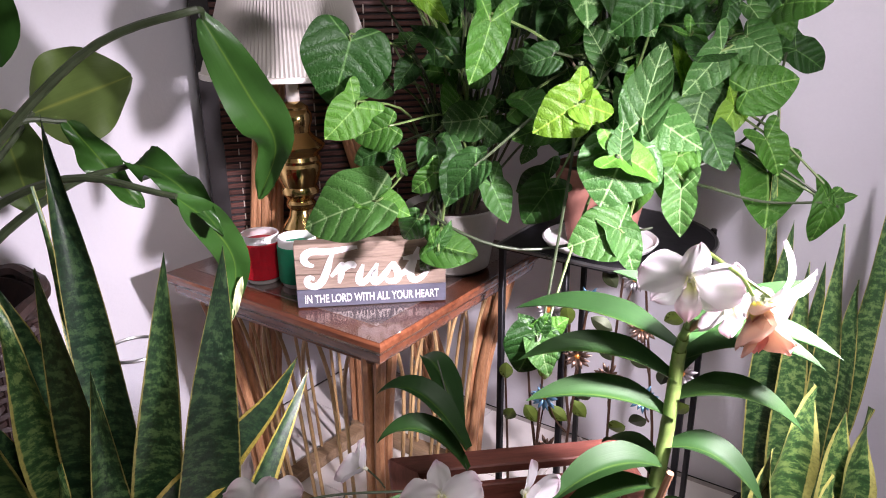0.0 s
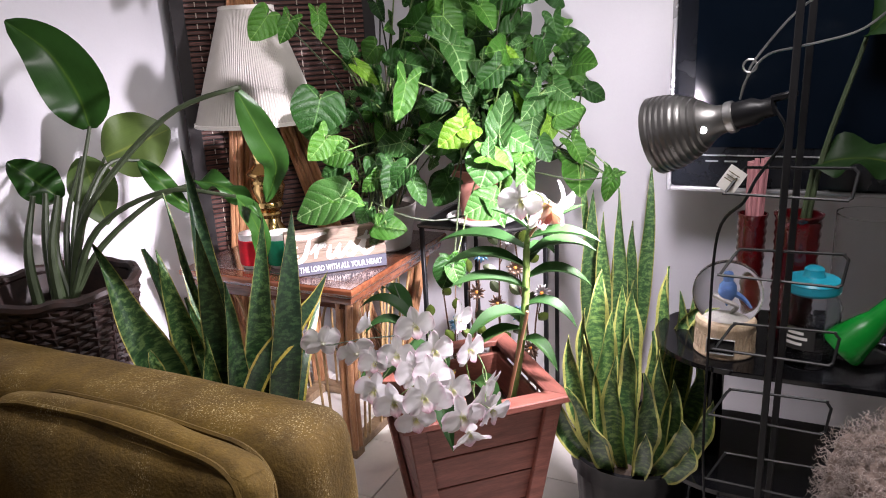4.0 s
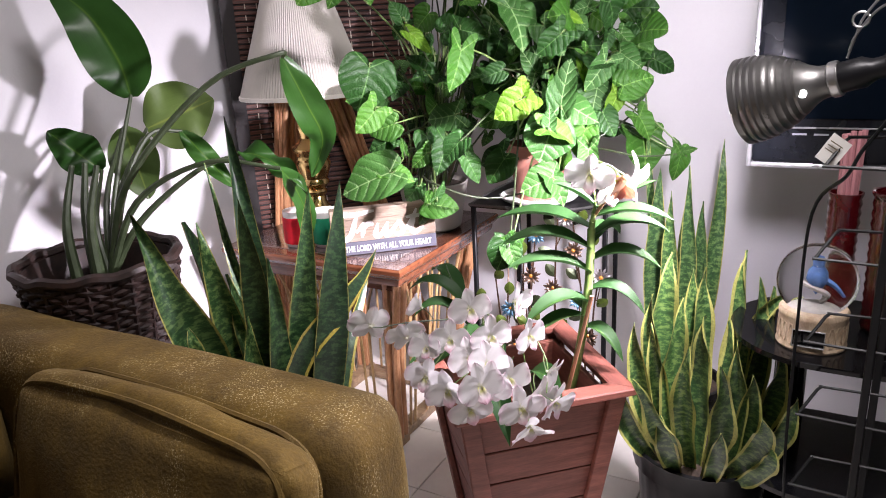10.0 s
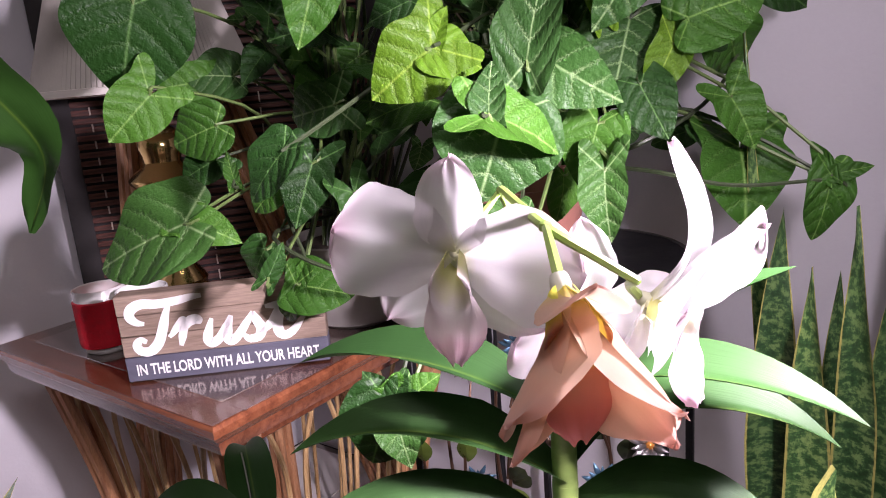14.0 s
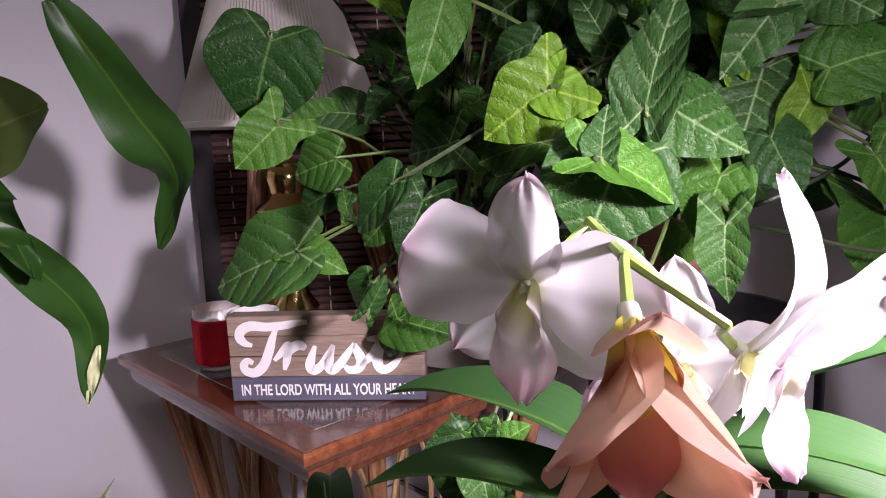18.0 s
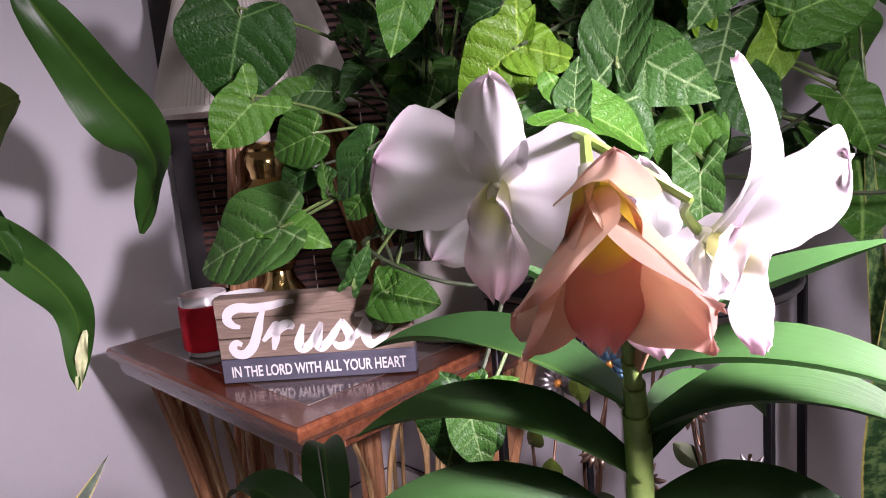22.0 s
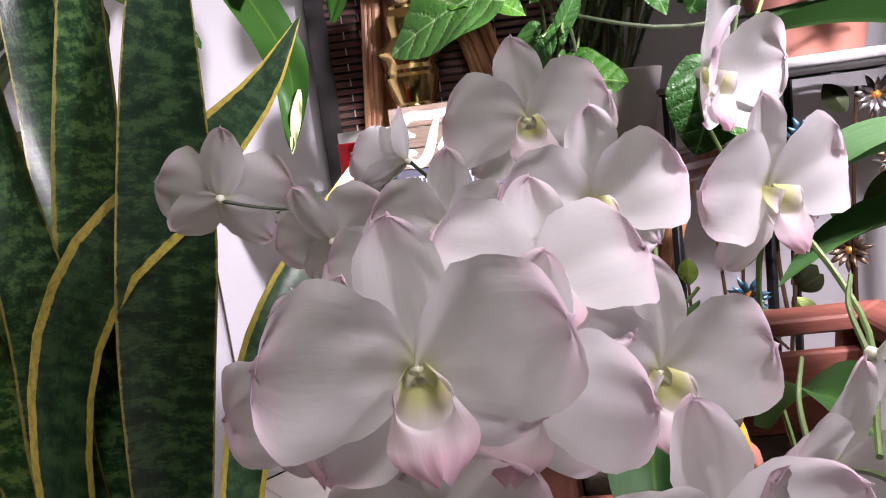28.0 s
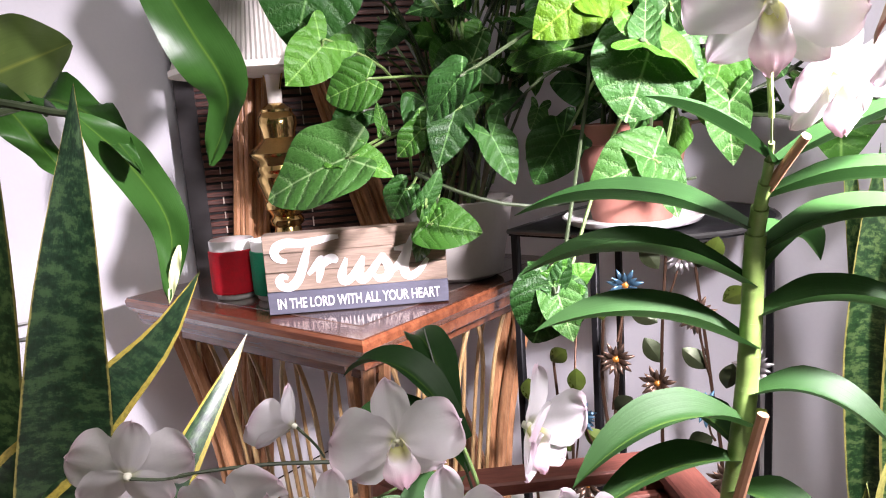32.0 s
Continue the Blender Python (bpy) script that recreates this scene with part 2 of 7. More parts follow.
def petal_mat(name, tip, mid, throat, stops=(0.0, 0.16, 0.72, 1.0)):
    """Orchid petal: UV x across, y from base (0) to tip (1)."""
    m, nt, b = nodes_of(name)
    x, y, uv = uv_xy(nt)
    mp = nd(nt, "ShaderNodeMapping", Scale=(16.0, 2.0, 1.0))
    nt.links.new(uv, mp.inputs[0])
    fine = noise_of(nt, mp.outputs[0], 1.0, 3)
    tinge = noise_of(nt, coords(nt), 40, 3)
    f = calc(nt, "ADD", y, calc(nt, "MULTIPLY", calc(nt, "SUBTRACT", tinge, 0.5), 0.5))
    c = ramp(nt, f, [(stops[0], throat), (stops[1], mid), (stops[2], mid), (stops[3], tip)])
    c = mix(nt, 0.45, c, ramp(nt, fine, [(0.3, (0.97, 0.945, 0.96)), (0.7, (1, 1, 1))]), "MULTIPLY")
    nt.links.new(c, b.inputs["Base Color"])
    b.inputs["Roughness"].default_value = 0.55
    b.inputs["Sheen Weight"].default_value = 0.15
    bump(nt, b, calc(nt, "ADD", calc(nt, "MULTIPLY", fine, 0.16), tinge), 0.4, 0.0015)
    add_translucency(m, c, 0.55)
    return m


def green_leaf_mat(name, base, rough=0.33, fibre=60.0, gloss=0.34):
    """A long leaf with fine lengthwise fibres and a paler midrib. UV: x across (-1..1), y along (0..1)."""
    m, nt, b = nodes_of(name)
    x, y, uv = uv_xy(nt)
    mp = nd(nt, "ShaderNodeMapping", Scale=(fibre / 4, 1.2, 1.0))
    nt.links.new(uv, mp.inputs[0])
    fine = noise_of(nt, mp.outputs[0], 1.0, 3)
    v = coords(nt)
    c = ramp(nt, noise_of(nt, v, 9), [(0.3, shade(base, 0.75)), (0.7, shade(base, 1.25))])
    c = mix(nt, 0.5, c, ramp(nt, fine, [(0.3, (0.75, 0.8, 0.7)), (0.7, (1, 1, 1))]), "MULTIPLY")
    rib = ramp(nt, calc(nt, "ABSOLUTE", x), [(0.0, (1, 1, 1)), (0.06, (0, 0, 0))])
    c = mix(nt, calc(nt, "MULTIPLY", rib, 0.5), c, (base[0] * 2.2 + 0.05, base[1] * 1.7 + 0.05, base[2] * 1.6))
    info = nt.nodes.new("ShaderNodeObjectInfo")
    c = mix(nt, 1.0, c, ramp(nt, info.outputs["Random"], [(0.0, (0.75, 0.8, 0.75)), (1.0, (1.2, 1.15, 1.05))]), "MULTIPLY")
    nt.links.new(c, b.inputs["Base Color"])
    b.inputs["Roughness"].default_value = rough
    bump(nt, b, fine, 0.12)
    add_translucency(m, c, 0.18)
    b.inputs["Specular IOR Level"].default_value = gloss
    return m


M_WALL = plain("wall_paint", (0.65, 0.64, 0.67), 0.55, var=0.035, scale=2.5, fine=130, relief=0.22)
M_WALLDIM = plain("darkened_unseen_wall", (0.15, 0.14, 0.125), 0.7, var=0.04, scale=2.5, fine=130)
M_CEIL = plain("ceiling_paint", (0.8, 0.79, 0.77), 0.8, var=0.03, scale=2)
M_TILE = plain("floor_tile", (0.84, 0.80, 0.75), 0.32, var=0.07, scale=5, fine=45, relief=0.06)
M_GROUT = plain("grout", (0.42, 0.38, 0.34), 0.9)
M_TABLE = wood("dark_table_wood", (0.05, 0.016, 0.008), (0.15, 0.05, 0.024), 0.25, (1, 14, 14), 5, coat=0.7)
M_EDGE = wood("table_edge_wood", (0.11, 0.032, 0.014), (0.26, 0.09, 0.04), 0.25, (1, 14, 14), 5, coat=0.6)
M_INLAY = wood("table_inlay", (0.07, 0.05, 0.045), (0.16, 0.11, 0.09), 0.07, (3, 9, 9), 4, coat=1.0)
M_RATTAN = wood("rattan", (0.34, 0.145, 0.065), (0.60, 0.32, 0.16), 0.4, (10, 10, 1.5), 8)
M_GILT = wood("gilded_cane", (0.34, 0.20, 0.08), (0.62, 0.42, 0.20), 0.3, (10, 10, 1.5), 9)
M_BASE = wood("weathered_base_wood", (0.20, 0.13, 0.075), (0.38, 0.26, 0.15), 0.5, (1, 9, 9), 6)
M_BRASS = plain("polished_brass", (0.72, 0.50, 0.20), 0.16, 1.0, var=0.1, relief=0.03)
M_SHADE = plain("pleated_cream_fabric", (0.52, 0.49, 0.45), 0.8, var=0.05, scale=30, fine=200)
M_TRIMW = plain("cream_trim", (0.75, 0.71, 0.65), 0.7, var=0.05)
M_DRY = plain("dry_leaf_tip", (0.52, 0.56, 0.30), 0.6, var=0.3, scale=60)
M_SLAT = wood("stained_bamboo_slat", (0.030, 0.011, 0.008), (0.17, 0.060, 0.042), 0.5, (2, 9, 30), 9)
M_MATEDGE = plain("black_cloth_binding", (0.03, 0.027, 0.027), 0.9)
M_THREAD = plain("pale_thread", (0.5, 0.43, 0.36), 0.9)
M_RED = plain("red_knit", (0.62, 0.006, 0.02), 0.75, var=0.15, scale=60, fine=260, relief=0.5)
M_GREEN = plain("green_knit", (0.006, 0.27, 0.13), 0.75, var=0.15, scale=60, fine=260, relief=0.5)
M_CERAM = plain("white_ceramic", (0.82, 0.8, 0.78), 0.2, var=0.03)
M_SIGNW = wood("sign_pale_wood", (0.20, 0.14, 0.10), (0.37, 0.28, 0.215), 0.7, (1.2, 14, 14), 5)
M_SIGNB = plain("sign_slate_paint", (0.10, 0.10, 0.135), 0.7, var=0.25, stretch=(1, 8, 8))
M_WHITE = plain("white_lettering", (0.86, 0.84, 0.82), 0.65, var=0.04)
M_TERRA = plain("terracotta", (0.32, 0.135, 0.10), 0.8, var=0.15)
M_CREAMPOT = plain("cream_glazed_pot", (0.34, 0.32, 0.29), 0.4, var=0.08)
M_BLACKMETAL = plain("black_powder_coat", (0.006, 0.006, 0.007), 0.45, 0.0, var=0.2, spec=0.25)
M_BLACKGLASS = plain("black_glass", (0.005, 0.005, 0.006), 0.12, var=0.1, relief=0.01, spec=0.35)
M_REDWOOD = wood("red_stained_cedar", (0.15, 0.042, 0.03), (0.30, 0.10, 0.072), 0.6, (1.4, 10, 10), 5)
M_SOIL = plain("potting_bark", (0.06, 0.04, 0.028), 0.95, var=0.5, scale=40, fine=120, relief=0.8)
M_BLACKPOT = plain("black_nursery_plastic", (0.006, 0.006, 0.007), 0.38, var=0.2, spec=0.22)
M_BASKET = wood("dark_woven_rush", (0.006, 0.003, 0.0025), (0.034, 0.015, 0.011), 0.55, (3, 3, 3), 18)
M_STEMG = plain("green_stem", (0.11, 0.17, 0.05), 0.45, var=0.25, scale=30)
M_STEMD = plain("dark_stem", (0.035, 0.05, 0.022), 0.45, var=0.3, scale=30)
M_STEMB = plain("brown_stem", (0.13, 0.10, 0.06), 0.7, var=0.3, scale=30)
M_STAKE = plain("bamboo_stake", (0.36, 0.18, 0.10), 0.6, var=0.2)
M_ALU = plain("spun_aluminium", (0.15, 0.147, 0.143), 0.32, 0.85, var=0.12)
M_ALUIN = plain("reflector_lining", (0.9, 0.9, 0.9), 0.3, 0.6, var=0.03)
M_STEEL = plain("galvanised_wire", (0.5, 0.5, 0.5), 0.35, 1.0, var=0.1)
M_PAPER = plain("paper_tag", (0.7, 0.68, 0.64), 0.8, var=0.05)
M_TVBODY = plain("tv_bezel", (0.006, 0.007, 0.010), 0.25, var=0.1, spec=0.3)
M_TVSILVER = plain("tv_silver_trim", (0.42, 0.42, 0.44), 0.3, 0.7, var=0.08)
M_TVSCREEN = plain("tv_screen", (0.002, 0.004, 0.008), 0.14, var=0.1, relief=0.0, spec=0.14)

# ---- mesh helpers ----
def smooth(me, angle=40):
    for p in me.polygons:
        p.use_smooth = True
    me.set_sharp_from_angle(angle=radians(angle))


def mesh_of(name, bm, material, angle=40):
    me = bpy.data.meshes.new(name)
    bm.to_mesh(me)
    bm.free()
    me.materials.append(material)
    if angle:
        smooth(me, angle)
    return me


def part(name, bm, material, parent=None, label="", angle=40):
    me = bm if isinstance(bm, bpy.types.Mesh) else mesh_of(name, bm, material, angle)
    ob = new(name, me)
    if parent is not None:
        ob.parent = parent
    if label:
        ob["label"] = label
    return ob


def thing(name, at, label, category, group="", rz=0.0):
    ob = new(name)
    ob.empty_display_size = 0.05
    ob.matrix_world = pose(*at, 0, 0, rz)
    return tagged(ob, label, category, group)


def box(sx, sy, sz, at=(0, 0, 0), bevel=0.0, seg=2, m=None, bm=None):
    bm = bm or bmesh.new()
    r = bmesh.ops.create_cube(bm, size=1.0)
    vs = r["verts"]
    bmesh.ops.scale(bm, vec=(sx, sy, sz), verts=vs)
    if bevel:
        es = list({e for v in vs for e in v.link_edges})
        out = bmesh.ops.bevel(bm, geom=es, offset=bevel, segments=seg, affect="EDGES", profile=0.5)
        vs = list({v for f in out["faces"] for v in f.verts} | {v for v in vs if v.is_valid})
    bmesh.ops.transform(bm, matrix=Matrix.Translation(at) @ (m or Matrix()), verts=vs)
    return bm


def lathe(profile, n=32, at=(0, 0, 0), bm=None, wave=None):
    """A turned body from (radius, height) pairs; wave(angle) scales the radius."""
    bm = bm or bmesh.new()
    rings = []
    for r, z in profile:
        ring = []
        for i in range(n):
            a = 2 * math.pi * i / n
            k = r * (wave(a) if wave else 1.0)
            ring.append(bm.verts.new((at[0] + k * math.cos(a), at[1] + k * math.sin(a), at[2] + z)))
        rings.append(ring)
    for a, b in zip(rings, rings[1:]):
        for i in range(n):
            bm.faces.new((a[i], a[(i + 1) % n], b[(i + 1) % n], b[i]))
    for ring, flip in ((rings[0], True), (rings[-1], False)):
        if profile[0 if flip else -1][0] > 1e-5:
            bm.faces.new(ring[::-1] if flip else ring)
    return bm


def curve_points(pts, n=8):
    """Catmull-Rom through the points."""
    P = [Vector(p) for p in pts]
    if len(P) < 3:
        return P
    P = [2 * P[0] - P[1]] + P + [2 * P[-1] - P[-2]]
    out = []
    for i in range(1, len(P) - 2):
        for k in range(n):
            t = k / n
            a, b, c, d = P[i - 1 : i + 3]
            out.append(0.5 * (2 * b + (c - a) * t + (2 * a - 5 * b + 4 * c - d) * t * t + (3 * b - a - 3 * c + d) * t ** 3))
    out.append(P[-2])
    return out


def tube(pts, r0, r1=None, n=7, bm=None, steps=6):
    """A round rod along a smooth line through the points, from radius r0 to r1."""
    bm = bm or bmesh.new()
    r1 = r0 if r1 is None else r1
    P = curve_points(pts, steps)
    side = None
    rings = []
    for i, p in enumerate(P):
        d = (P[min(i + 1, len(P) - 1)] - P[max(i - 1, 0)]).normalized()
        if side is None:
            side = d.orthogonal().normalized()
        side = (side - d * side.dot(d)).normalized()
        up = d.cross(side)
        r = r0 + (r1 - r0) * i / max(1, len(P) - 1)
        rings.append([bm.verts.new(p + (side * math.cos(2 * math.pi * k / n) + up * math.sin(2 * math.pi * k / n)) * r) for k in range(n)])
    for a, b in zip(rings, rings[1:]):
        for k in range(n):
            bm.faces.new((a[k], a[(k + 1) % n], b[(k + 1) % n], b[k]))
    bm.faces.new(rings[0][::-1])
    bm.faces.new(rings[-1])
    return bm


def sheet(rows, uvs=None, bm=None):
    """A surface from rows of points; uvs in the same shape."""
    bm = bm or bmesh.new()
    lay = bm.loops.layers.uv.verify()
    V = [[bm.verts.new(p) for p in row] for row in rows]
    for i in range(len(V) - 1):
        for j in range(len(V[0]) - 1):
            f = bm.faces.new((V[i][j], V[i][j + 1], V[i + 1][j + 1], V[i + 1][j]))
            if uvs:
                for l, (a, b) in zip(f.loops, ((i, j), (i, j + 1), (i + 1, j + 1), (i + 1, j))):
                    l[lay].uv = uvs[a][b]
    return bm


def frame_to(at, forward, up=(0, 0, 1), roll=0.0):
    """A pose at a place whose x axis goes forward and whose z axis is as near up as it can be."""
    x = Vector(forward).normalized()
    y = Vector(up).cross(x)
    if y.length < 1e-4:
        y = Vector((0, 1, 0))
    y.normalize()
    z = x.cross(y)
    m = Matrix((x, y, z)).transposed().to_4x4()
    return Matrix.Translation(at) @ m @ pose(0, 0, 0, roll)


rnd = random.Random(7)

# ---- room: floor, walls, ceiling ----
X0, X1, Y0, Y1, ZC = -1.72, 2.9, -3.0, 1.92, 2.45


def slab(name, a, b, material):
    c = [(p + q) / 2 for p, q in zip(a, b)]
    ob = part(name, box(*[abs(q - p) for p, q in zip(a, b)], c), material, angle=0)
    return tagged(ob, kind="structure")


tagged(slab("wall_left", (X0 - 0.12, Y0 - 0.12, 0), (X0, Y1 + 0.12, ZC), M_WALL), "white painted plaster wall with faint scuffs", "wall")
tagged(slab("wall_back", (X0, Y1, 0), (X1, Y1 + 0.12, ZC), M_WALL), "white painted plaster wall with scuffs beside the television", "wall")
# the two unseen walls are coloured dark so they bounce and reflect less
tagged(slab("wall_right", (X1, Y0 - 0.12, 0), (X1 + 0.12, Y1 + 0.12, ZC), M_WALLDIM), "plain unseen wall, darkened to cut bounce light", "wall")
tagged(slab("wall_near", (X0, Y0 - 0.12, 0), (X1, Y0, ZC), M_WALLDIM), "plain unseen wall, darkened to cut bounce light", "wall")
tagged(slab("ceiling", (X0, Y0, ZC), (X1, Y1, ZC + 0.1), M_CEIL), "plain white ceiling", "ceiling")
floor = tagged(slab("floor", (X0, Y0, -0.1), (X1, Y1, -0.004), M_GROUT), "off-white square floor tiles with thin dark joints", "floor")
me_tile = mesh_of("tile", box(0.302, 0.302, 0.008, bevel=0.0012, seg=1), M_TILE)
for i in range(15):
    for j in range(16):
        t = part("tile", me_tile, M_TILE, floor)
        t.location = (X0 + 0.16 + 0.305 * i, Y0 + 0.17 + 0.305 * j, -0.004)

# ---- end table with rattan base ----
TT = 0.686
table = thing("end_table", (-1.185, 1.365, 0), "square dark wood end table with glossy top on a rattan base", "table")
bm = bmesh.new()
prof = [(0.328, TT - 0.058), (0.332, TT - 0.05), (0.334, TT - 0.035), (0.343, TT - 0.026), (0.349, TT - 0.018), (0.35, TT - 0.006), (0.347, TT)]
rings = [[bm.verts.new((sx * h, sy * (h - 0.012), z)) for sx, sy in ((-1, -1), (1, -1), (1, 1), (-1, 1))] for h, z in prof]
for a, b in zip(rings, rings[1:]):
    for i in range(4):
        bm.faces.new((a[i], a[(i + 1) % 4], b[(i + 1) % 4], b[i]))
bm.faces.new(rings[0][::-1])
bm.faces.new(rings[-1])
part("tabletop", bm, M_EDGE, table, "moulded red-brown wooden top", 30)
part("inlay_panel", box(0.585, 0.56, 0.003, (0, 0, TT + 0.0012), 0.001, 1), M_INLAY, table, "glossy grey-brown inset panel")
bm = bmesh.new()
for sx, sy, ox, oy in ((0.69, 0.055, 0, -0.307), (0.69, 0.055, 0, 0.307), (0.055, 0.56, -0.319, 0), (0.055, 0.56, 0.319, 0)):
    part("border_board", box(sx, sy, 0.002, (ox, oy, TT + 0.0006), 0.0006, 1), M_TABLE, table, "dark veneer border")
# apron and floor frame
for s in (-1, 1):
    part("apron_rail", box(0.56, 0.02, 0.035, (0, s * 0.27, TT - 0.075), 0.003, 1), M_EDGE, table)
    part("apron_rail", box(0.02, 0.52, 0.035, (s * 0.28, 0, TT - 0.075), 0.003, 1), M_EDGE, table)
    part("base_rail", box(0.40, 0.05, 0.034, (0, s * 0.19, 0.021), 0.003, 1), M_BASE, table, "pale weathered wooden base rail")
    part("base_rail", box(0.05, 0.33, 0.034, (s * 0.19, 0, 0.021), 0.003, 1), M_BASE, table, "pale weathered wooden base rail")
    for q in (-1, 1):
        part("corner_block", box(0.056, 0.056, 0.042, (s * 0.2, q * 0.19, 0.021), 0.004, 1), M_BASE, table)
        for k in range(4):
            dx, dy = (k % 2) * 0.028 - 0.014, (k // 2) * 0.028 - 0.014
            x, y = s * (0.205 + 0.014), q * (0.195 + 0.014)
            part("rattan_leg", tube([(x * 0.95 + dx, y * 0.95 + dy, 0.04), (x * 1.04 + dx, y * 1.04 + dy, 0.34), (s * 0.275 + dx * 1.4, q * 0.255 + dy * 1.4, TT - 0.06)], 0.0125, n=8), M_RATTAN, table)
    for k in range(4):
        a = -0.165 + 0.11 * k
        for along in (0, 1):
            def at(p, z, s=s, along=along):
                o = 0.195 + 0.07 * (z / TT)
                return (p * (1 + 0.3 * z / TT), s * o, z) if along == 0 else (s * (o + 0.012), p * (1 + 0.3 * z / TT), z)
            for w, r in ((0.040, 0.0048),):
                pts = [at(a - w, 0.035), at(a - w, 0.40), at(a - w * 0.75, 0.53), at(a, 0.61), at(a + w * 0.75, 0.53), at(a + w, 0.40), at(a + w, 0.035)]
                part("cane_arch", tube(pts, r, n=6, steps=5), M_GILT, table)

# ---- sign ----
sl, sr = Vector((-1.091, 1.057, TT + 0.004)), Vector((-0.850, 1.272, TT + 0.004))
ax = (sr - sl).normalized()
sign = thing("wooden_sign", sl, "rustic wooden block sign with white script lettering on a table", "sign")
sign.rotation_euler[2] = math.atan2(ax.y, ax.x)
SW, SH, SD = (sr - sl).length, 0.143, 0.034
for k in range(3):
    part("plank", box(SW, SD - 0.002 * (k % 2), 0.0338, (SW / 2, SD / 2, 0.042 + 0.0345 * k + 0.017), 0.0012, 1), M_SIGNW, sign)
part("lower_plank", box(SW, SD, 0.0415, (SW / 2, SD / 2, 0.021), 0.0012, 1), M_SIGNB, sign, "slate-blue painted lower plank")


def lettering(name, text, size, at, parent, material, shear=0.0, offset=0.0, width=None, rot=(90, 0, 0), depth=0.0008, space=1.0):
    cu = bpy.data.curves.new(name, "FONT")
    cu.body, cu.size, cu.shear, cu.offset, cu.extrude, cu.align_x, cu.space_character = text, size, shear, offset, depth, "CENTER", space
    tmp = new("tmp", cu)
    bpy.context.view_layer.update()
    me = bpy.data.meshes.new_from_object(tmp.evaluated_get(bpy.context.evaluated_depsgraph_get()))
    bpy.data.objects.remove(tmp)
    xs = [v.co.x for v in me.vertices]
    k = (width / (max(xs) - min(xs))) if width else 1.0
    me.transform(Matrix.Diagonal((k, 1, 1, 1)))
    me.materials.clear()
    me.materials.append(material)
    ob = part(name, me, material, parent)
    ob.matrix_basis = pose(*at, *rot)
    return ob


# script word: each letter a swelling brush stroke
def stroke(pts, widths, name, parent, y=-0.0012):
    P = curve_points([(p[0], 0, p[1]) for p in pts], 8)
    W = np.interp(np.linspace(0, 1, len(P)), np.linspace(0, 1, len(widths)), widths)
    left, right = [], []
    for i, p in enumerate(P):
        d = (P[min(i + 1, len(P) - 1)] - P[max(i - 1, 0)]).normalized()
        nrm = Vector((-d.z, 0, d.x)) * W[i] / 2
        left.append(p + nrm), right.append(p - nrm)
    bm = sheet([[(a.x, y, a.z) for a in left], [(a.x, y, a.z) for a in right]])
    bmesh.ops.recalc_face_normals(bm, faces=bm.faces)
    ex = bmesh.ops.extrude_face_region(bm, geom=list(bm.faces))
    bmesh.ops.translate(bm, vec=(0, 0.0011, 0), verts=[v for v in ex["geom"] if isinstance(v, bmesh.types.BMVert)])
    part(name, bm, M_WHITE, parent, angle=30)


u = 0.001
STROKES = [
    [(36, 96), (24, 100), (16, 110), (20, 122), (36, 129), (60, 127), (88, 129), (112, 133), (128, 134)],   # T bar
    [(78, 126), (70, 108), (62, 84), (52, 62), (38, 50), (24, 52), (19, 62), (26, 70), (35, 66)],           # T stem
    [(70, 70), (84, 84), (94, 96), (100, 98)],                                                              # r, up
    [(98, 98), (92, 76), (86, 54)],                                                                         # r, stem
    [(90, 76), (100, 90), (112, 96), (118, 94), (117, 87)],                                                 # r, shoulder
    [(138, 94), (131, 74), (128, 60), (134, 53), (146, 60), (160, 80), (168, 95)],                          # u
    [(168, 95), (161, 74), (158, 60), (164, 53), (176, 62), (190, 80), (202, 97)],                          # u, second stem
    [(202, 97), (206, 84), (212, 68), (206, 55), (192, 53), (184, 60)],                                     # s
    [(208, 60), (224, 72), (236, 88), (256, 128)],                                                          # to t
    [(256, 128), (246, 100), (238, 72), (240, 57), (250, 53), (264, 62), (280, 82)],                        # t
    [(222, 104), (240, 105), (262, 106), (276, 110)],                                                       # t bar
]
for s in STROKES:
    heavy = len(s) > 4
    w = [6, 15, 17, 15, 13, 7] if heavy else [6, 13, 13, 6]
    stroke([(a * u * 1.02 + 0.004, b * u) for a, b in s], [x * u for x in w], "letter", sign)
lettering("word_line", "IN THE LORD WITH ALL YOUR HEART", 0.026, (SW / 2, -0.0005, 0.011), sign, M_WHITE, width=SW * 0.9, offset=0.0004)


# ---- two cups in knitted sleeves ----
def cup(at, sleeve, label):
    c = thing("cup", at, label, "cup", "cups on the end table")
    part("body", lathe([(0.036, 0), (0.040, 0.004), (0.042, 0.02), (0.0445, 0.117), (0.043, 0.119), (0.041, 0.117), (0.038, 0.012), (0.0, 0.01)], 40), M_CERAM, c, "white ceramic cup")
    pr = [(0.0425, 0.012), (0.0455, 0.014), (0.0465, 0.02)] + [(0.0465 + 0.0006 * (k % 2), 0.02 + k * 0.0028) for k in range(27)] + [(0.047, 0.097), (0.0445, 0.099)]
    part("sleeve", lathe(pr, 64, wave=lambda a: 1 + 0.010 * math.cos(26 * a)), sleeve, c, "ribbed knitted sleeve")
    return c


cup((-1.288, 1.135, TT + 0.003), M_RED, "white cup in a bright red knitted sleeve")
cup((-1.195, 1.165, TT + 0.003), M_GREEN, "white cup in a green knitted sleeve behind a sign")

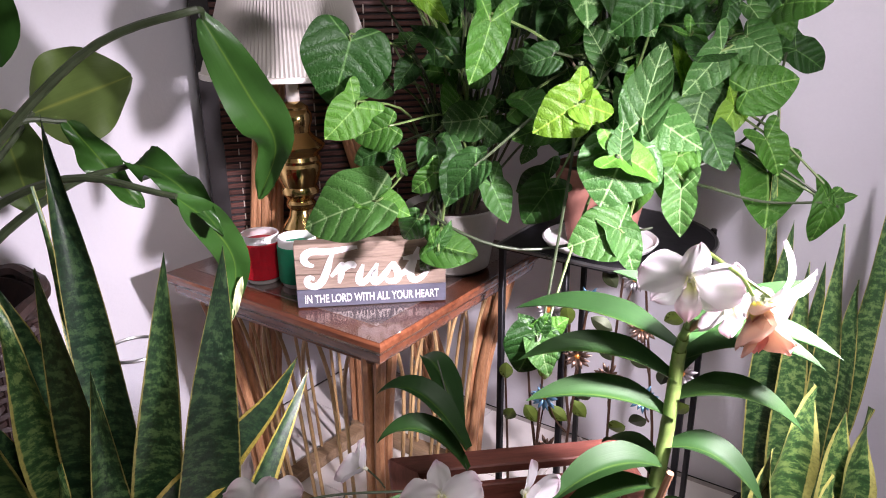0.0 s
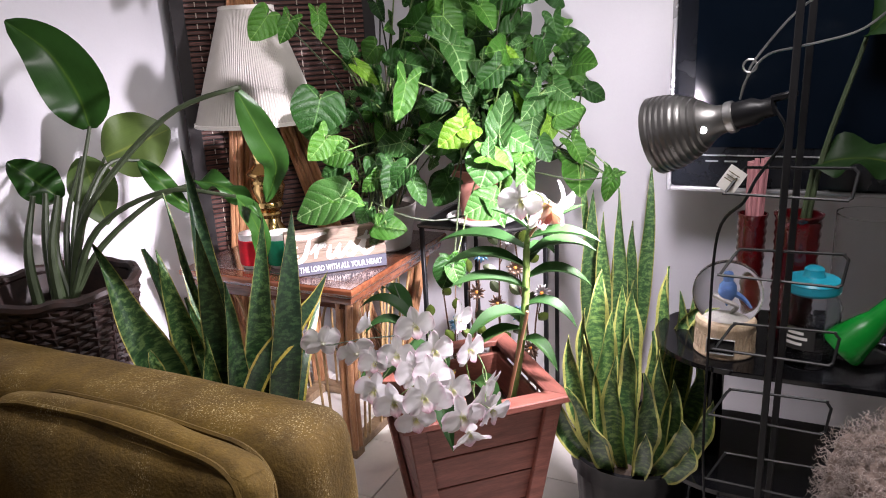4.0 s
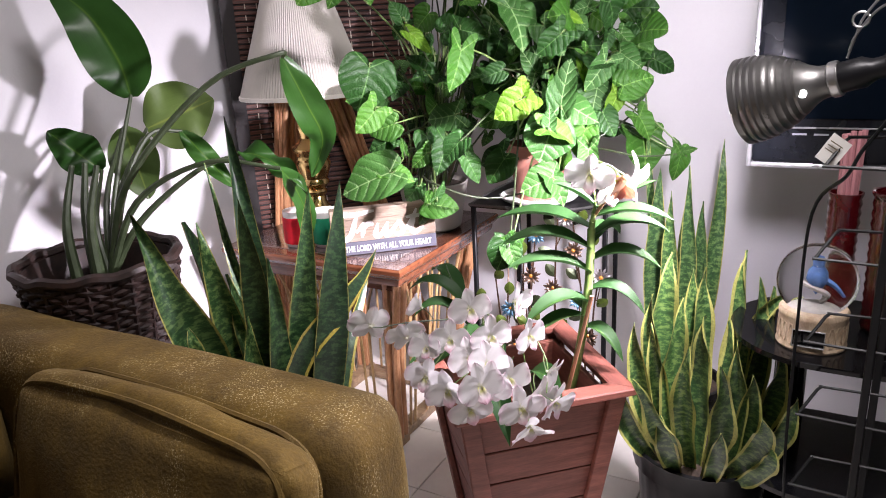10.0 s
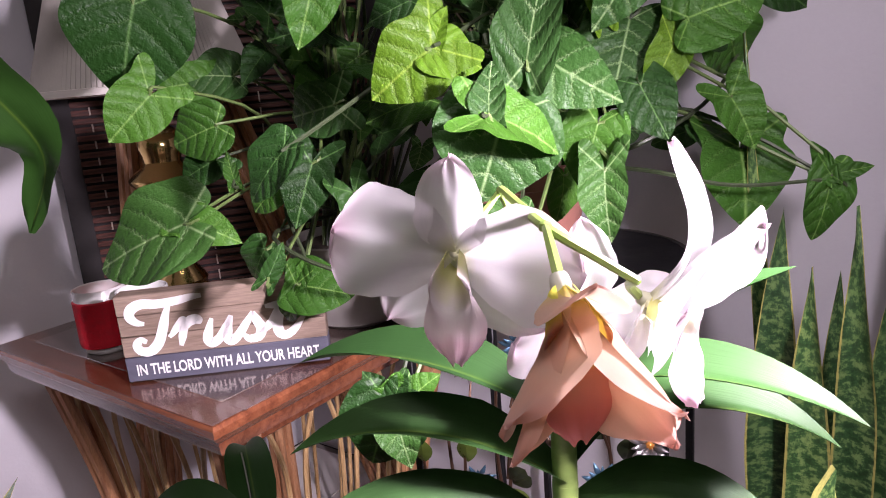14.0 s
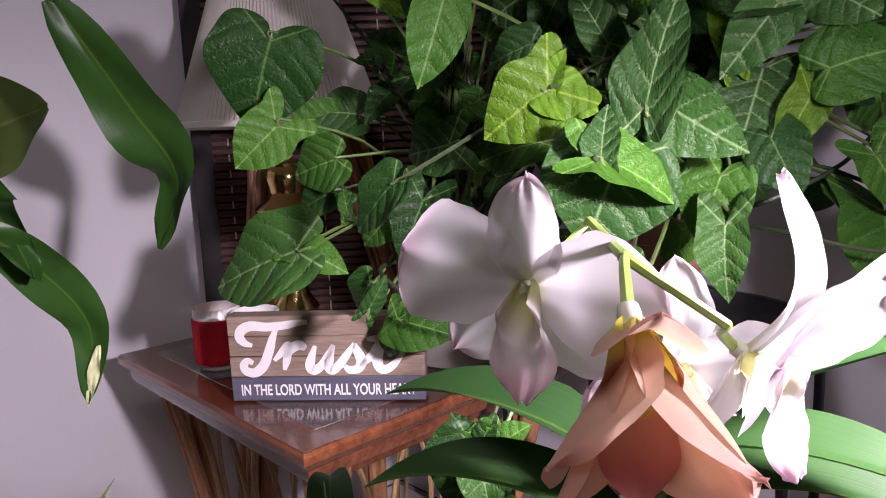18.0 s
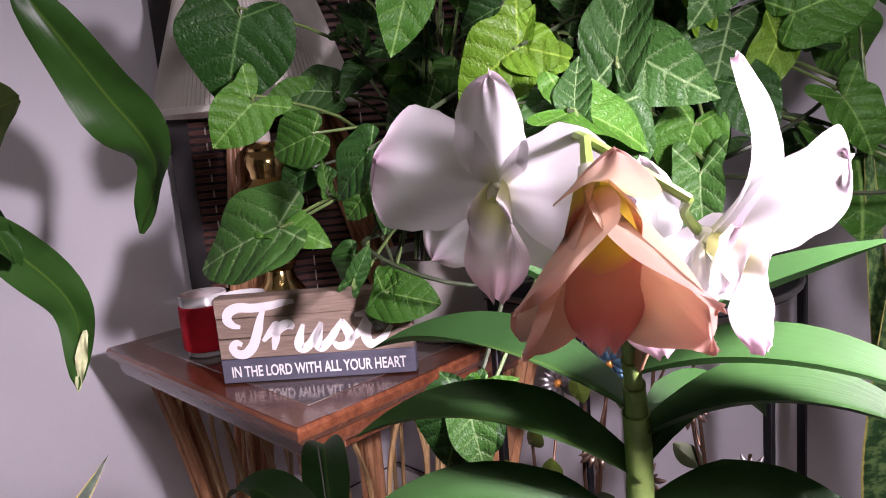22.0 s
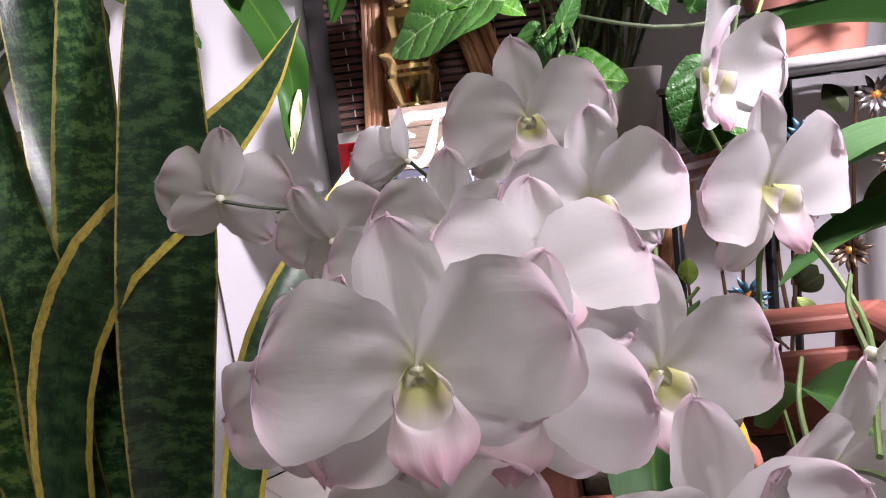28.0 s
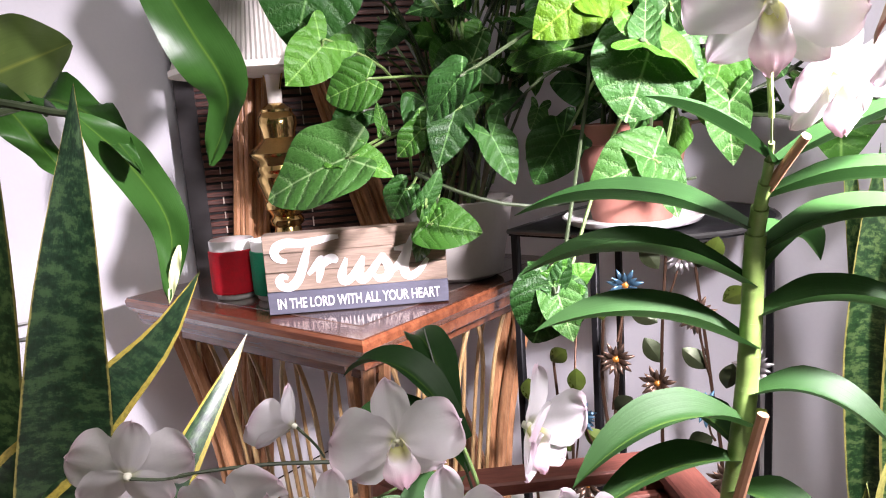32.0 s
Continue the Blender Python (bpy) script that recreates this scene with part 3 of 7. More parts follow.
# ---- table lamp ----
lamp = thing("table_lamp", (-1.395, 1.375, TT + 0.002), "brass table lamp with a pleated cream empire shade", "lamp")
pr = [(0.082, 0.0), (0.085, 0.008), (0.078, 0.018), (0.060, 0.026), (0.050, 0.045), (0.054, 0.055), (0.046, 0.068), (0.034, 0.085), (0.030, 0.105), (0.038, 0.112), (0.040, 0.122), (0.034, 0.130), (0.042, 0.142), (0.050, 0.150), (0.050, 0.160),
      (0.045, 0.168), (0.052, 0.185), (0.060, 0.212), (0.062, 0.224), (0.057, 0.232), (0.060, 0.240), (0.056, 0.250), (0.062, 0.262), (0.071, 0.270), (0.073, 0.278), (0.066, 0.286), (0.048, 0.300), (0.038, 0.312), (0.040, 0.326), (0.045, 0.342),
      (0.044, 0.358), (0.036, 0.370), (0.037, 0.376), (0.026, 0.384), (0.018, 0.390), (0.0, 0.391)]
part("candle_sleeve", lathe([(0.0165, 0.385), (0.0165, 0.475), (0.013, 0.478), (0.0, 0.478)], 20), M_TRIMW, lamp, "cream candle sleeve")
part("base", lathe(pr, 40), M_BRASS, lamp, "polished turned brass base")
SB, ST = 0.458, 0.845
n = 132
part("shade", lathe([(0.220, SB), (0.0905, ST), (0.0885, ST), (0.218, SB)], n * 2, wave=lambda a: 1 + 0.010 * math.cos(n * a)), M_SHADE, lamp, "pleated cream fabric shade", 60)
for r, z in ((0.2215, SB + 0.004), (0.092, ST)):
    part("shade_trim", lathe([(r - 0.004, z - 0.007), (r + 0.002, z - 0.006), (r + 0.002, z + 0.006), (r - 0.005, z + 0.007)], 64), M_TRIMW, lamp)
part("harp", tube([(0.02, 0, 0.42), (0.06, 0, 0.55), (0.05, 0, 0.70), (0, 0, 0.81), (-0.05, 0, 0.70), (-0.06, 0, 0.55), (-0.02, 0, 0.42)], 0.002, n=5), M_BRASS, lamp)
part("spider", tube([(-0.089, 0, ST - 0.01), (0, 0, 0.815), (0.089, 0, ST - 0.01)], 0.002, n=5), M_BRASS, lamp)
part("finial", lathe([(0.006, 0.816), (0.009, 0.825), (0.004, 0.835), (0.007, 0.845), (0.0, 0.853)], 12), M_BRASS, lamp)

# ---- woven bamboo hanging across the corner ----
ma, mb = Vector((-1.655, 1.285, 0)), Vector((-1.185, 1.875, 0))
md = (mb - ma).normalized()
hanging = thing("bamboo_hanging", (ma.x, ma.y, 0.62), "dark brown woven bamboo wall hanging with black cloth edges", "wall hanging")
hanging.rotation_euler[2] = math.atan2(md.y, md.x)
MW, MH = (mb - ma).length, 1.35
for x in (0.024, MW - 0.024):
    part("cloth_binding", box(0.048, 0.006, MH, (x, 0, MH / 2), 0.002, 1), M_MATEDGE, hanging)
part("backing", box(MW - 0.06, 0.002, MH - 0.01, (MW / 2, 0.006, MH / 2)), M_MATEDGE, hanging, "black cloth backing", 0)
me_slat = mesh_of("slat", box(MW - 0.09, 0.004, 0.0125, bevel=0.002, seg=1), M_SLAT)
for k in range(int(MH / 0.0185)):
    s = part("slat", me_slat, M_SLAT, hanging)
    s.location = (MW / 2, 0.0012 * math.sin(k * 0.9), 0.009 + 0.0185 * k)
bm = bmesh.new()
for x in (0.085, 0.125, 0.22, 0.30, 0.45, 0.53, 0.63, 0.67):
    for k in range(int(MH / 0.037)):
        box(0.0032, 0.0025, 0.017 if int(x * 1000) % 3 else 0.024, (x, -0.0035, 0.012 + 0.037 * k), bm=bm)
tagged(part("stitching", bm, M_THREAD, hanging, "", 0), "rows of pale stitched thread on bamboo slats", kind="stuff")

# ---- bamboo poles tied into a tepee behind the lamp ----
tp = ma + md * 0.3 + Vector((md.y, -md.x, 0)) * 0.03
tepee = thing("bamboo_trellis", tp, "tied bundle of slender bamboo poles leaning behind a lamp", "trellis")
tie = md * -0.07 + Vector((md.y, -md.x, 0)) * 0.01 + Vector((0, 0, 1.60))
for k in range(12):
    side = -1 if k < 6 else 1
    j = k % 6
    foot = md * (-0.275 + 0.017 * j) if side < 0 else md * (0.33 + 0.018 * j)
    foot = foot + Vector((md.y, -md.x, 0)) * (0.006 * (j % 3))
    d = tie + md * 0.011 * (j - 2.5) + Vector((md.y, -md.x, 0)) * 0.012 * (j % 3) - foot
    part("pole", tube([foot, foot + d * 0.5, foot + d * (1.08 + 0.03 * (j % 3))], 0.0085 if j % 2 else 0.0105, n=8, steps=3), M_RATTAN, tepee)
part("binding", tube([tie + Vector((0.06 * math.cos(a / 3), 0.035 * math.sin(a / 3), 0.004 * a / 3)) for a in range(0, 40, 2)], 0.004, n=5, steps=3), M_GILT, tepee)

# ---- sofa ----
def velvet():
    m, nt, b = nodes_of("mustard_velvet")
    v = coords(nt)
    big, small = noise_of(nt, v, 5, 4), noise_of(nt, v, 160, 3)
    wear = ramp(nt, noise_of(nt, v, 14, 6, 0.7), [(0.45, (0, 0, 0)), (0.60, (1, 1, 1))])
    c = ramp(nt, big, [(0.3, (0.052, 0.028, 0.002)), (0.7, (0.130, 0.074, 0.004))])
    c = mix(nt, calc(nt, "MULTIPLY", wear, 0.30), c, (0.20, 0.12, 0.012))
    c = mix(nt, 0.6, c, ramp(nt, small, [(0.3, (0.6, 0.6, 0.6)), (0.7, (1, 1, 1))]), "MULTIPLY")
    worn = ramp(nt, noise_of(nt, v, 7, 3), [(0.50, (0, 0, 0)), (0.66, (1, 1, 1))])
    speck = ramp(nt, noise_of(nt, v, 330, 2), [(0.58, (0, 0, 0)), (0.66, (1, 1, 1))])
    c = mix(nt, calc(nt, "MULTIPLY", calc(nt, "MULTIPLY", worn, speck), 0.8), c, (0.50, 0.42, 0.24))
    nt.links.new(c, b.inputs["Base Color"])
    b.inputs["Roughness"].default_value = 0.85
    b.inputs["Sheen Weight"].default_value = 0.12
    b.inputs["Sheen Roughness"].default_value = 0.35
    b.inputs["Sheen Tint"].default_value = (0.9, 0.65, 0.25, 1)
    bump(nt, b, calc(nt, "ADD", small, calc(nt, "MULTIPLY", big, 2.0)), 0.5, 0.004)
    return m


M_VELVET = velvet()


def padded(sx, sy, sz, r, puff=0.0, cuts=10, wob=0.004, seed=0):
    """An upholstered block: rounded box, swollen in the middle and slightly uneven."""
    bm = bmesh.new()
    bmesh.ops.create_cube(bm, size=1.0)
    bmesh.ops.subdivide_edges(bm, edges=list(bm.edges), cuts=cuts, use_grid_fill=True)
    h = Vector((sx / 2, sy / 2, sz / 2))
    for v in bm.verts:
        p = Vector((v.co.x * sx, v.co.y * sy, v.co.z * sz))
        # snap to a denser spacing near the edges, then round
        q = Vector([math.copysign(h[i] * (1 - (1 - abs(p[i]) / h[i]) ** 1.6), p[i]) for i in range(3)])
        c = Vector([max(-(h[i] - r), min(h[i] - r, q[i])) for i in range(3)])
        d = q - c
        if d.length > 1e-6 and sum(abs(d[i]) > 1e-6 for i in range(3)) > 1:
            d = d.normalized() * r
        q = c + d
        k = [1 - (q[i] / h[i]) ** 2 for i in range(3)]
        for i in range(3):
            j, l = (i + 1) % 3, (i + 2) % 3
            if abs(abs(p[i]) - h[i]) < 1e-5:
                q[i] += math.copysign(puff * max(0, k[j]) * max(0, k[l]), p[i])
        n = noise.noise_vector(q * 7 + Vector((seed, seed, 0)))
        v.co = q + n * wob
    return bm


sofa = thing("sofa", (-1.0, -0.55, 0), "mustard velvet sofa with a padded arm, standing against a wall", "sofa")


def sofa_part(name, bm, at, label="", rot=(0, 0, 0)):
    ob = part(name, bm, M_VELVET, sofa, label, 60)
    ob.matrix_basis = pose(at[0] + 1.0, at[1] + 0.55, at[2], *rot)
    return ob


sofa_part("arm", padded(1.14, 0.19, 0.77, 0.058, 0.006, 18), (-0.905, 0.19, 0.412), "padded arm with worn velvet")
sofa_part("back", padded(0.36, 1.79, 0.73, 0.10, 0.015, 16, seed=3), (-1.31, -0.81, 0.585))
sofa_part("seat_base", padded(0.95, 1.8, 0.28, 0.03, 0.0, 8), (-0.88, -0.79, 0.22))
for k in range(2):
    sofa_part("seat_cushion", padded(0.86, 0.90, 0.15, 0.05, 0.02, 10, seed=k), (-0.83, -0.38 - 0.92 * k, 0.43))
for x in (-1.3, -0.5):
    for y in (0.18, -1.6):
        part("foot", lathe([(0.02, 0.0), (0.028, 0.07)], 16, (x + 1.0, y + 0.55, 0.0)), M_TABLE, sofa)
# loose box cushion standing against the arm
cush = thing("box_cushion", (-0.93, 0.09, 0.475), "mustard velvet box cushion with piped seams leaning on a sofa arm", "cushion")
cush.matrix_world = pose(-0.680, 0.025, 0.632, -13, 0, -2)
CL, CD, CH = 0.63, 0.095, 0.34
bm = padded(CL, CD, CH, 0.036, 0.030, 40, 0.012, seed=9)
for v in bm.verts:
    # shallow upright creases in the face
    if v.co.y < -0.02:
        v.co.y += 0.0055 * max(0.0, math.cos(v.co.x * 58 + 0.8 * math.sin(v.co.z * 9))) ** 5 * max(0.0, 1 - (2 * v.co.z / CH) ** 2)
part("cover", bm, M_VELVET, cush, "", 60)
for y in (-CD / 2 + 0.010, CD / 2 - 0.010):
    pts = []
    for k in range(41):
        a = 2 * math.pi * k / 40
        c, s_ = math.cos(a), math.sin(a)
        px_, pz_ = math.copysign(abs(c) ** 0.28, c) * CL / 2, math.copysign(abs(s_) ** 0.34, s_) * CH / 2
        n = noise.noise_vector(Vector((px_, y, pz_)) * 7 + Vector((9, 9, 0)))
        pts.append((px_ * 1.002 + n.x * 0.01, y + n.y * 0.01, pz_ * 1.01 + n.z * 0.01 + 0.028 * (1 - (2 * px_ / CL) ** 2) * (1 if pz_ > 0 else -1) * 0.55))
    part("piping", tube(pts, 0.0055, n=6, steps=4), M_VELVET, cush)

# ---- black metal plant stand ----
SZ = 0.808
stand = thing("plant_stand", (-0.56, 1.56, 0), "black metal plant stand with a round-fronted tray top", "plant stand")
pts = [(-0.218, -0.19)] + [(-0.03 + 0.22 * math.cos(radians(a)), 0.02 + 0.23 * math.sin(radians(a))) for a in range(-70, 91, 16)] + [(-0.218, 0.26)]


def extrude(pts, z0, z1, bm=None, inset=0.0):
    bm = bm or bmesh.new()
    a, b = [bm.verts.new((x, y, z0)) for x, y in pts], [bm.verts.new((x, y, z1)) for x, y in pts]
    n = len(pts)
    for i in range(n):
        bm.faces.new((a[i], a[(i + 1) % n], b[(i + 1) % n], b[i]))
    bm.faces.new(a[::-1]), bm.faces.new(b)
    return bm


part("tray", extrude(pts, SZ - 0.012, SZ - 0.002), M_BLACKMETAL, stand, "black metal tray top", 30)
part("rim", tube([(x, y, SZ - 0.004) for x, y in pts] + [(*pts[0], SZ - 0.004)], 0.005, n=6, steps=2), M_ALU, stand, "worn bright rim")
for x, y in ((-0.21, -0.18), (-0.085, -0.115), (0.17, -0.02), (-0.20, 0.25), (0.14, 0.21)):
    part("leg", box(0.014, 0.014, SZ - 0.01, (x, y, (SZ - 0.01) / 2), 0.002, 1), M_BLACKMETAL, stand)
part("brace", box(0.42, 0.008, 0.008, (0, -0.10, 0.12), m=pose(0, 0, 0, 0, 0, 10)), M_BLACKMETAL, stand)

# terracotta pot and saucer on the stand
pot = thing("terracotta_pot", (-0.59, 1.49, SZ), "terracotta pot on a saucer holding an arrowhead vine", "plant pot")
part("saucer", lathe([(0.10, 0.0), (0.118, 0.006), (0.125, 0.016), (0.121, 0.018), (0.115, 0.010), (0.0, 0.009)], 40), M_CERAM, pot, "pale saucer")
part("pot", lathe([(0.07, 0.01), (0.095, 0.145), (0.10, 0.147), (0.103, 0.178), (0.095, 0.18), (0.088, 0.15), (0.0, 0.15)], 40), M_TERRA, pot)
part("soil", lathe([(0.0875, 0.15), (0.085, 0.158), (0.0, 0.162)], 24), M_SOIL, pot)
# cream pot on the table behind the sign
pot2 = thing("cream_pot", (-0.96, 1.46, TT + 0.004), "cream glazed pot with an arrowhead vine on a table", "plant pot")
part("pot", lathe([(0.075, 0.0), (0.09, 0.01), (0.112, 0.13), (0.118, 0.16), (0.114, 0.163), (0.104, 0.14), (0.0, 0.14)], 40), M_CREAMPOT, pot2)
part("soil", lathe([(0.104, 0.14), (0.1, 0.148), (0.0, 0.152)], 24), M_SOIL, pot2)

# ---- red cedar planter ----
PA = math.atan2(0.275, 0.297)
planter = thing("wooden_planter", (-0.425, 0.905, 0), "square tapered planter of red-stained cedar slats", "planter", rz=math.degrees(PA))
PZ, HT, HB = 0.53, 0.197, 0.125


def half_at(z):
    return HB + (HT - HB) * z / PZ


for s in range(4):
    m = pose(0, 0, 0, 0, 0, 90 * s)
    for k in range(5):
        z0, z1 = 0.03 + 0.094 * k, 0.03 + 0.094 * k + 0.0905
        a, b = half_at(z0) - 0.012, half_at(z1) - 0.012
        bm = bmesh.new()
        vs = [bm.verts.new(p) for p in ((-a, -a, z0), (a, -a, z0), (b, -b, z1), (-b, -b, z1), (-a, -a + 0.014, z0), (a, -a + 0.014, z0), (b, -b + 0.014, z1), (-b, -b + 0.014, z1))]
        for f in ((0, 1, 2, 3), (5, 4, 7, 6), (1, 5, 6, 2), (4, 0, 3, 7), (3, 2, 6, 7), (4, 5, 1, 0)):
            bm.faces.new([vs[i] for i in f])
        bmesh.ops.bevel(bm, geom=list(bm.edges), offset=0.0025, segments=1, affect="EDGES")
        part("slat", bm, M_REDWOOD, planter, angle=0).matrix_basis = m
    # corner posts: one board on each side of the corner
    for q in (-1, 1):
        bm = bmesh.new()
        w = 0.042
        P = []
        for z in (0.0, PZ - 0.012):
            h = half_at(z) + 0.004
            P += [(q * h, -h - 0.002, z), (q * (h - w), -h - 0.002, z), (q * (h - w), -h + 0.014, z), (q * h, -h + 0.014, z)]
        vs = [bm.verts.new(p) for p in P]
        for f in ((0, 1, 2, 3), (4, 5, 6, 7), (0, 1, 5, 4), (1, 2, 6, 5), (2, 3, 7, 6), (3, 0, 4, 7)):
            bm.faces.new([vs[i] for i in f])
        bmesh.ops.recalc_face_normals(bm, faces=bm.faces)
        bmesh.ops.bevel(bm, geom=list(bm.edges), offset=0.002, segments=1, affect="EDGES")
        part("corner_board", bm, M_REDWOOD, planter, angle=0).matrix_basis = m
    # mitred rim
    o, i = HT + 0.020, HT - 0.03
    bm = bmesh.new()
    P = [(-o, -o), (o, -o), (i, -i), (-i, -i)]
    vs = [bm.verts.new((x, y, z)) for z in (PZ - 0.013, PZ + 0.006) for x, y in P]
    for f in ((3, 2, 1, 0), (4, 5, 6, 7), (0, 1, 5, 4), (1, 2, 6, 5), (2, 3, 7, 6), (3, 0, 4, 7)):
        bm.faces.new([vs[k] for k in f])
    bmesh.ops.bevel(bm, geom=list(bm.edges), offset=0.003, segments=1, affect="EDGES")
    part("rim_board", bm, M_REDWOOD, planter, angle=0).matrix_basis = m
part("floor_board", box(0.24, 0.24, 0.015, (0, 0, 0.04)), M_REDWOOD, planter)
part("bark", box(0.30, 0.30, 0.02, (0, 0, 0.40), 0.004, 1), M_SOIL, planter, "dark bark filling")

# ---- painted metal flower stakes standing behind the planter ----
M_BRONZE = plain("bronze_wire", (0.10, 0.055, 0.035), 0.35, 0.8, var=0.25)
M_MFLEAF = plain("painted_metal_leaf", (0.075, 0.11, 0.018), 0.3, 0.5, var=0.3, scale=40)
M_MFDARK = plain("dark_metal_leaf", (0.035, 0.045, 0.02), 0.35, 0.5, var=0.3, scale=40)
M_MFBLUE = plain("blue_metal_petal", (0.07, 0.15, 0.22), 0.3, 0.7, var=0.5, scale=60)
M_MFSILVER = plain("pewter_petal", (0.30, 0.28, 0.28), 0.3, 0.9, var=0.3, scale=60)
M_MFBROWN = plain("antiqued_bronze_petal", (0.11, 0.07, 0.05), 0.35, 0.8, var=0.4, scale=60)
M_MFEYE = plain("amber_button", (0.42, 0.17, 0.03), 0.35, 0.4, var=0.2)


def metal_petal():
    rows = []
    for i in range(7):
        t = i / 6
        w = 0.0034 * math.sin(math.pi * (0.12 + 0.88 * t)) ** 0.8
        rows.append([(0.005 + 0.021 * t, k * w, 0.003 * math.sin(math.pi * t) + 0.0012 * (1 - abs(k)) + 0.002 * t) for k in (-1, 0, 1)])
    bm = sheet(rows)
    ex = bmesh.ops.extrude_face_region(bm, geom=list(bm.faces))
    bmesh.ops.translate(bm, vec=(0, 0, -0.0008), verts=[v for v in ex["geom"] if isinstance(v, bmesh.types.BMVert)])
    return bm


ME_MP = {m: mesh_of("petal", metal_petal(), m, 60) for m in (M_MFBLUE, M_MFSILVER, M_MFBROWN)}
ME_EYE = mesh_of("daisy", lathe([(0.006, 0.0), (0.0065, 0.003), (0.004, 0.006), (0.0, 0.007)], 14), M_MFEYE)
rows = []
for i in range(9):
    t = i / 8
    w = 0.0125 * math.sin(math.pi * t) ** 0.8
    rows.append([(0.044 * t, k * w, 0.004 * math.sin(math.pi * t) * (1 - abs(k)) + 0.004 * t * t) for k in (-1, -0.5, 0, 0.5, 1)])
ME_ML = {m: mesh_of("leaf", sheet(rows), m, 30) for m in (M_MFLEAF, M_MFDARK)}
stake = thing("metal_flower_stake", (-0.52, 1.40, 0.0), "decorative bronze metal flower stake with blue and pewter daisies", "garden stake")
ms = Vector((-0.52, 1.40, 0.0))
for pts in ([(-0.50, 1.38, 0.0), (-0.50, 1.385, 0.35), (-0.505, 1.40, 0.60), (-0.51, 1.44, 0.775)], [(-0.58, 1.36, 0.0), (-0.585, 1.36, 0.33), (-0.575, 1.37, 0.52), (-0.57, 1.40, 0.70)],
            [(-0.42, 1.39, 0.0), (-0.405, 1.40, 0.38), (-0.43, 1.42, 0.56), (-0.47, 1.46, 0.76)], [(-0.36, 1.40, 0.0), (-0.385, 1.40, 0.40), (-0.37, 1.42, 0.62)], [(-0.64, 1.33, 0.0), (-0.645, 1.33, 0.30), (-0.635, 1.33, 0.54)], [(-0.72, 1.34, 0.0), (-0.725, 1.345, 0.25), (-0.745, 1.36, 0.49)], [(-0.645, 1.33, 0.34), (-0.67, 1.345, 0.45), (-0.69, 1.36, 0.57)], [(-0.58, 1.36, 0.42), (-0.60, 1.37, 0.54), (-0.60, 1.38, 0.655)]):
    part("stem", tube([Vector(p) - ms for p in pts], 0.0036, 0.0026, n=7), M_BRONZE, stake)
FACE = Vector((0.4, -0.9, 0.15))
for x, y, z, m_, stem in ((-0.569, 1.405, 0.714, M_MFBLUE, (-0.573, 1.375, 0.62)), (-0.489, 1.45, 0.761, M_MFSILVER, (-0.508, 1.42, 0.68)), (-0.572, 1.365, 0.593, M_MFBROWN, (-0.58, 1.365, 0.50)), (-0.512, 1.40, 0.548, M_MFBROWN, (-0.502, 1.39, 0.46)),
                          (-0.461, 1.44, 0.663, M_MFSILVER, (-0.44, 1.43, 0.60)), (-0.63, 1.335, 0.488, M_MFBLUE, (-0.587, 1.36, 0.40)), (-0.433, 1.40, 0.519, M_MFBLUE, (-0.42, 1.41, 0.46)), (-0.391, 1.375, 0.416, M_MFBROWN, (-0.40, 1.40, 0.34)),
                          (-0.662, 1.40, 0.666, M_MFSILVER, (-0.64, 1.34, 0.53)), (-0.447, 1.40, 0.678, M_MFBROWN, (-0.43, 1.42, 0.56)), (-0.663, 1.40, 0.458, M_MFBLUE, (-0.645, 1.335, 0.36)), (-0.40, 1.394, 0.394, M_MFBROWN, (-0.40, 1.40, 0.30)), (-0.55, 1.39, 0.36, M_MFSILVER, (-0.502, 1.385, 0.29)), (-0.36, 1.40, 0.60, M_MFSILVER, (-0.375, 1.41, 0.52)), (-0.62, 1.34, 0.36, M_MFBROWN, (-0.645, 1.33, 0.28))):
    fl = part("daisy", ME_EYE, None, stake)
    R = frame_to(Vector((x, y, z)) - ms, FACE + Vector((rnd.uniform(-0.3, 0.3), 0, rnd.uniform(-0.3, 0.3)))) @ pose(0, 0, 0, 0, 90, 0)
    fl.matrix_basis = R
    for k in range(14):
        p = part("petal", ME_MP[m_], None, fl)
        p.matrix_basis = pose(0, 0, 0.0015 * (k % 2), 0, -8 - 14 * (k % 2), 360 / 14 * k) @ Matrix.Diagonal((1.28 - 0.15 * (k % 2),) * 3 + (1,))
    part("twig", tube([Vector(stem) - ms, (Vector(stem) + Vector((x, y, z))) / 2 - ms + Vector((0, 0, -0.012)), Vector((x, y + 0.006, z)) - ms], 0.0022, 0.0018, n=6), M_BRONZE, stake)
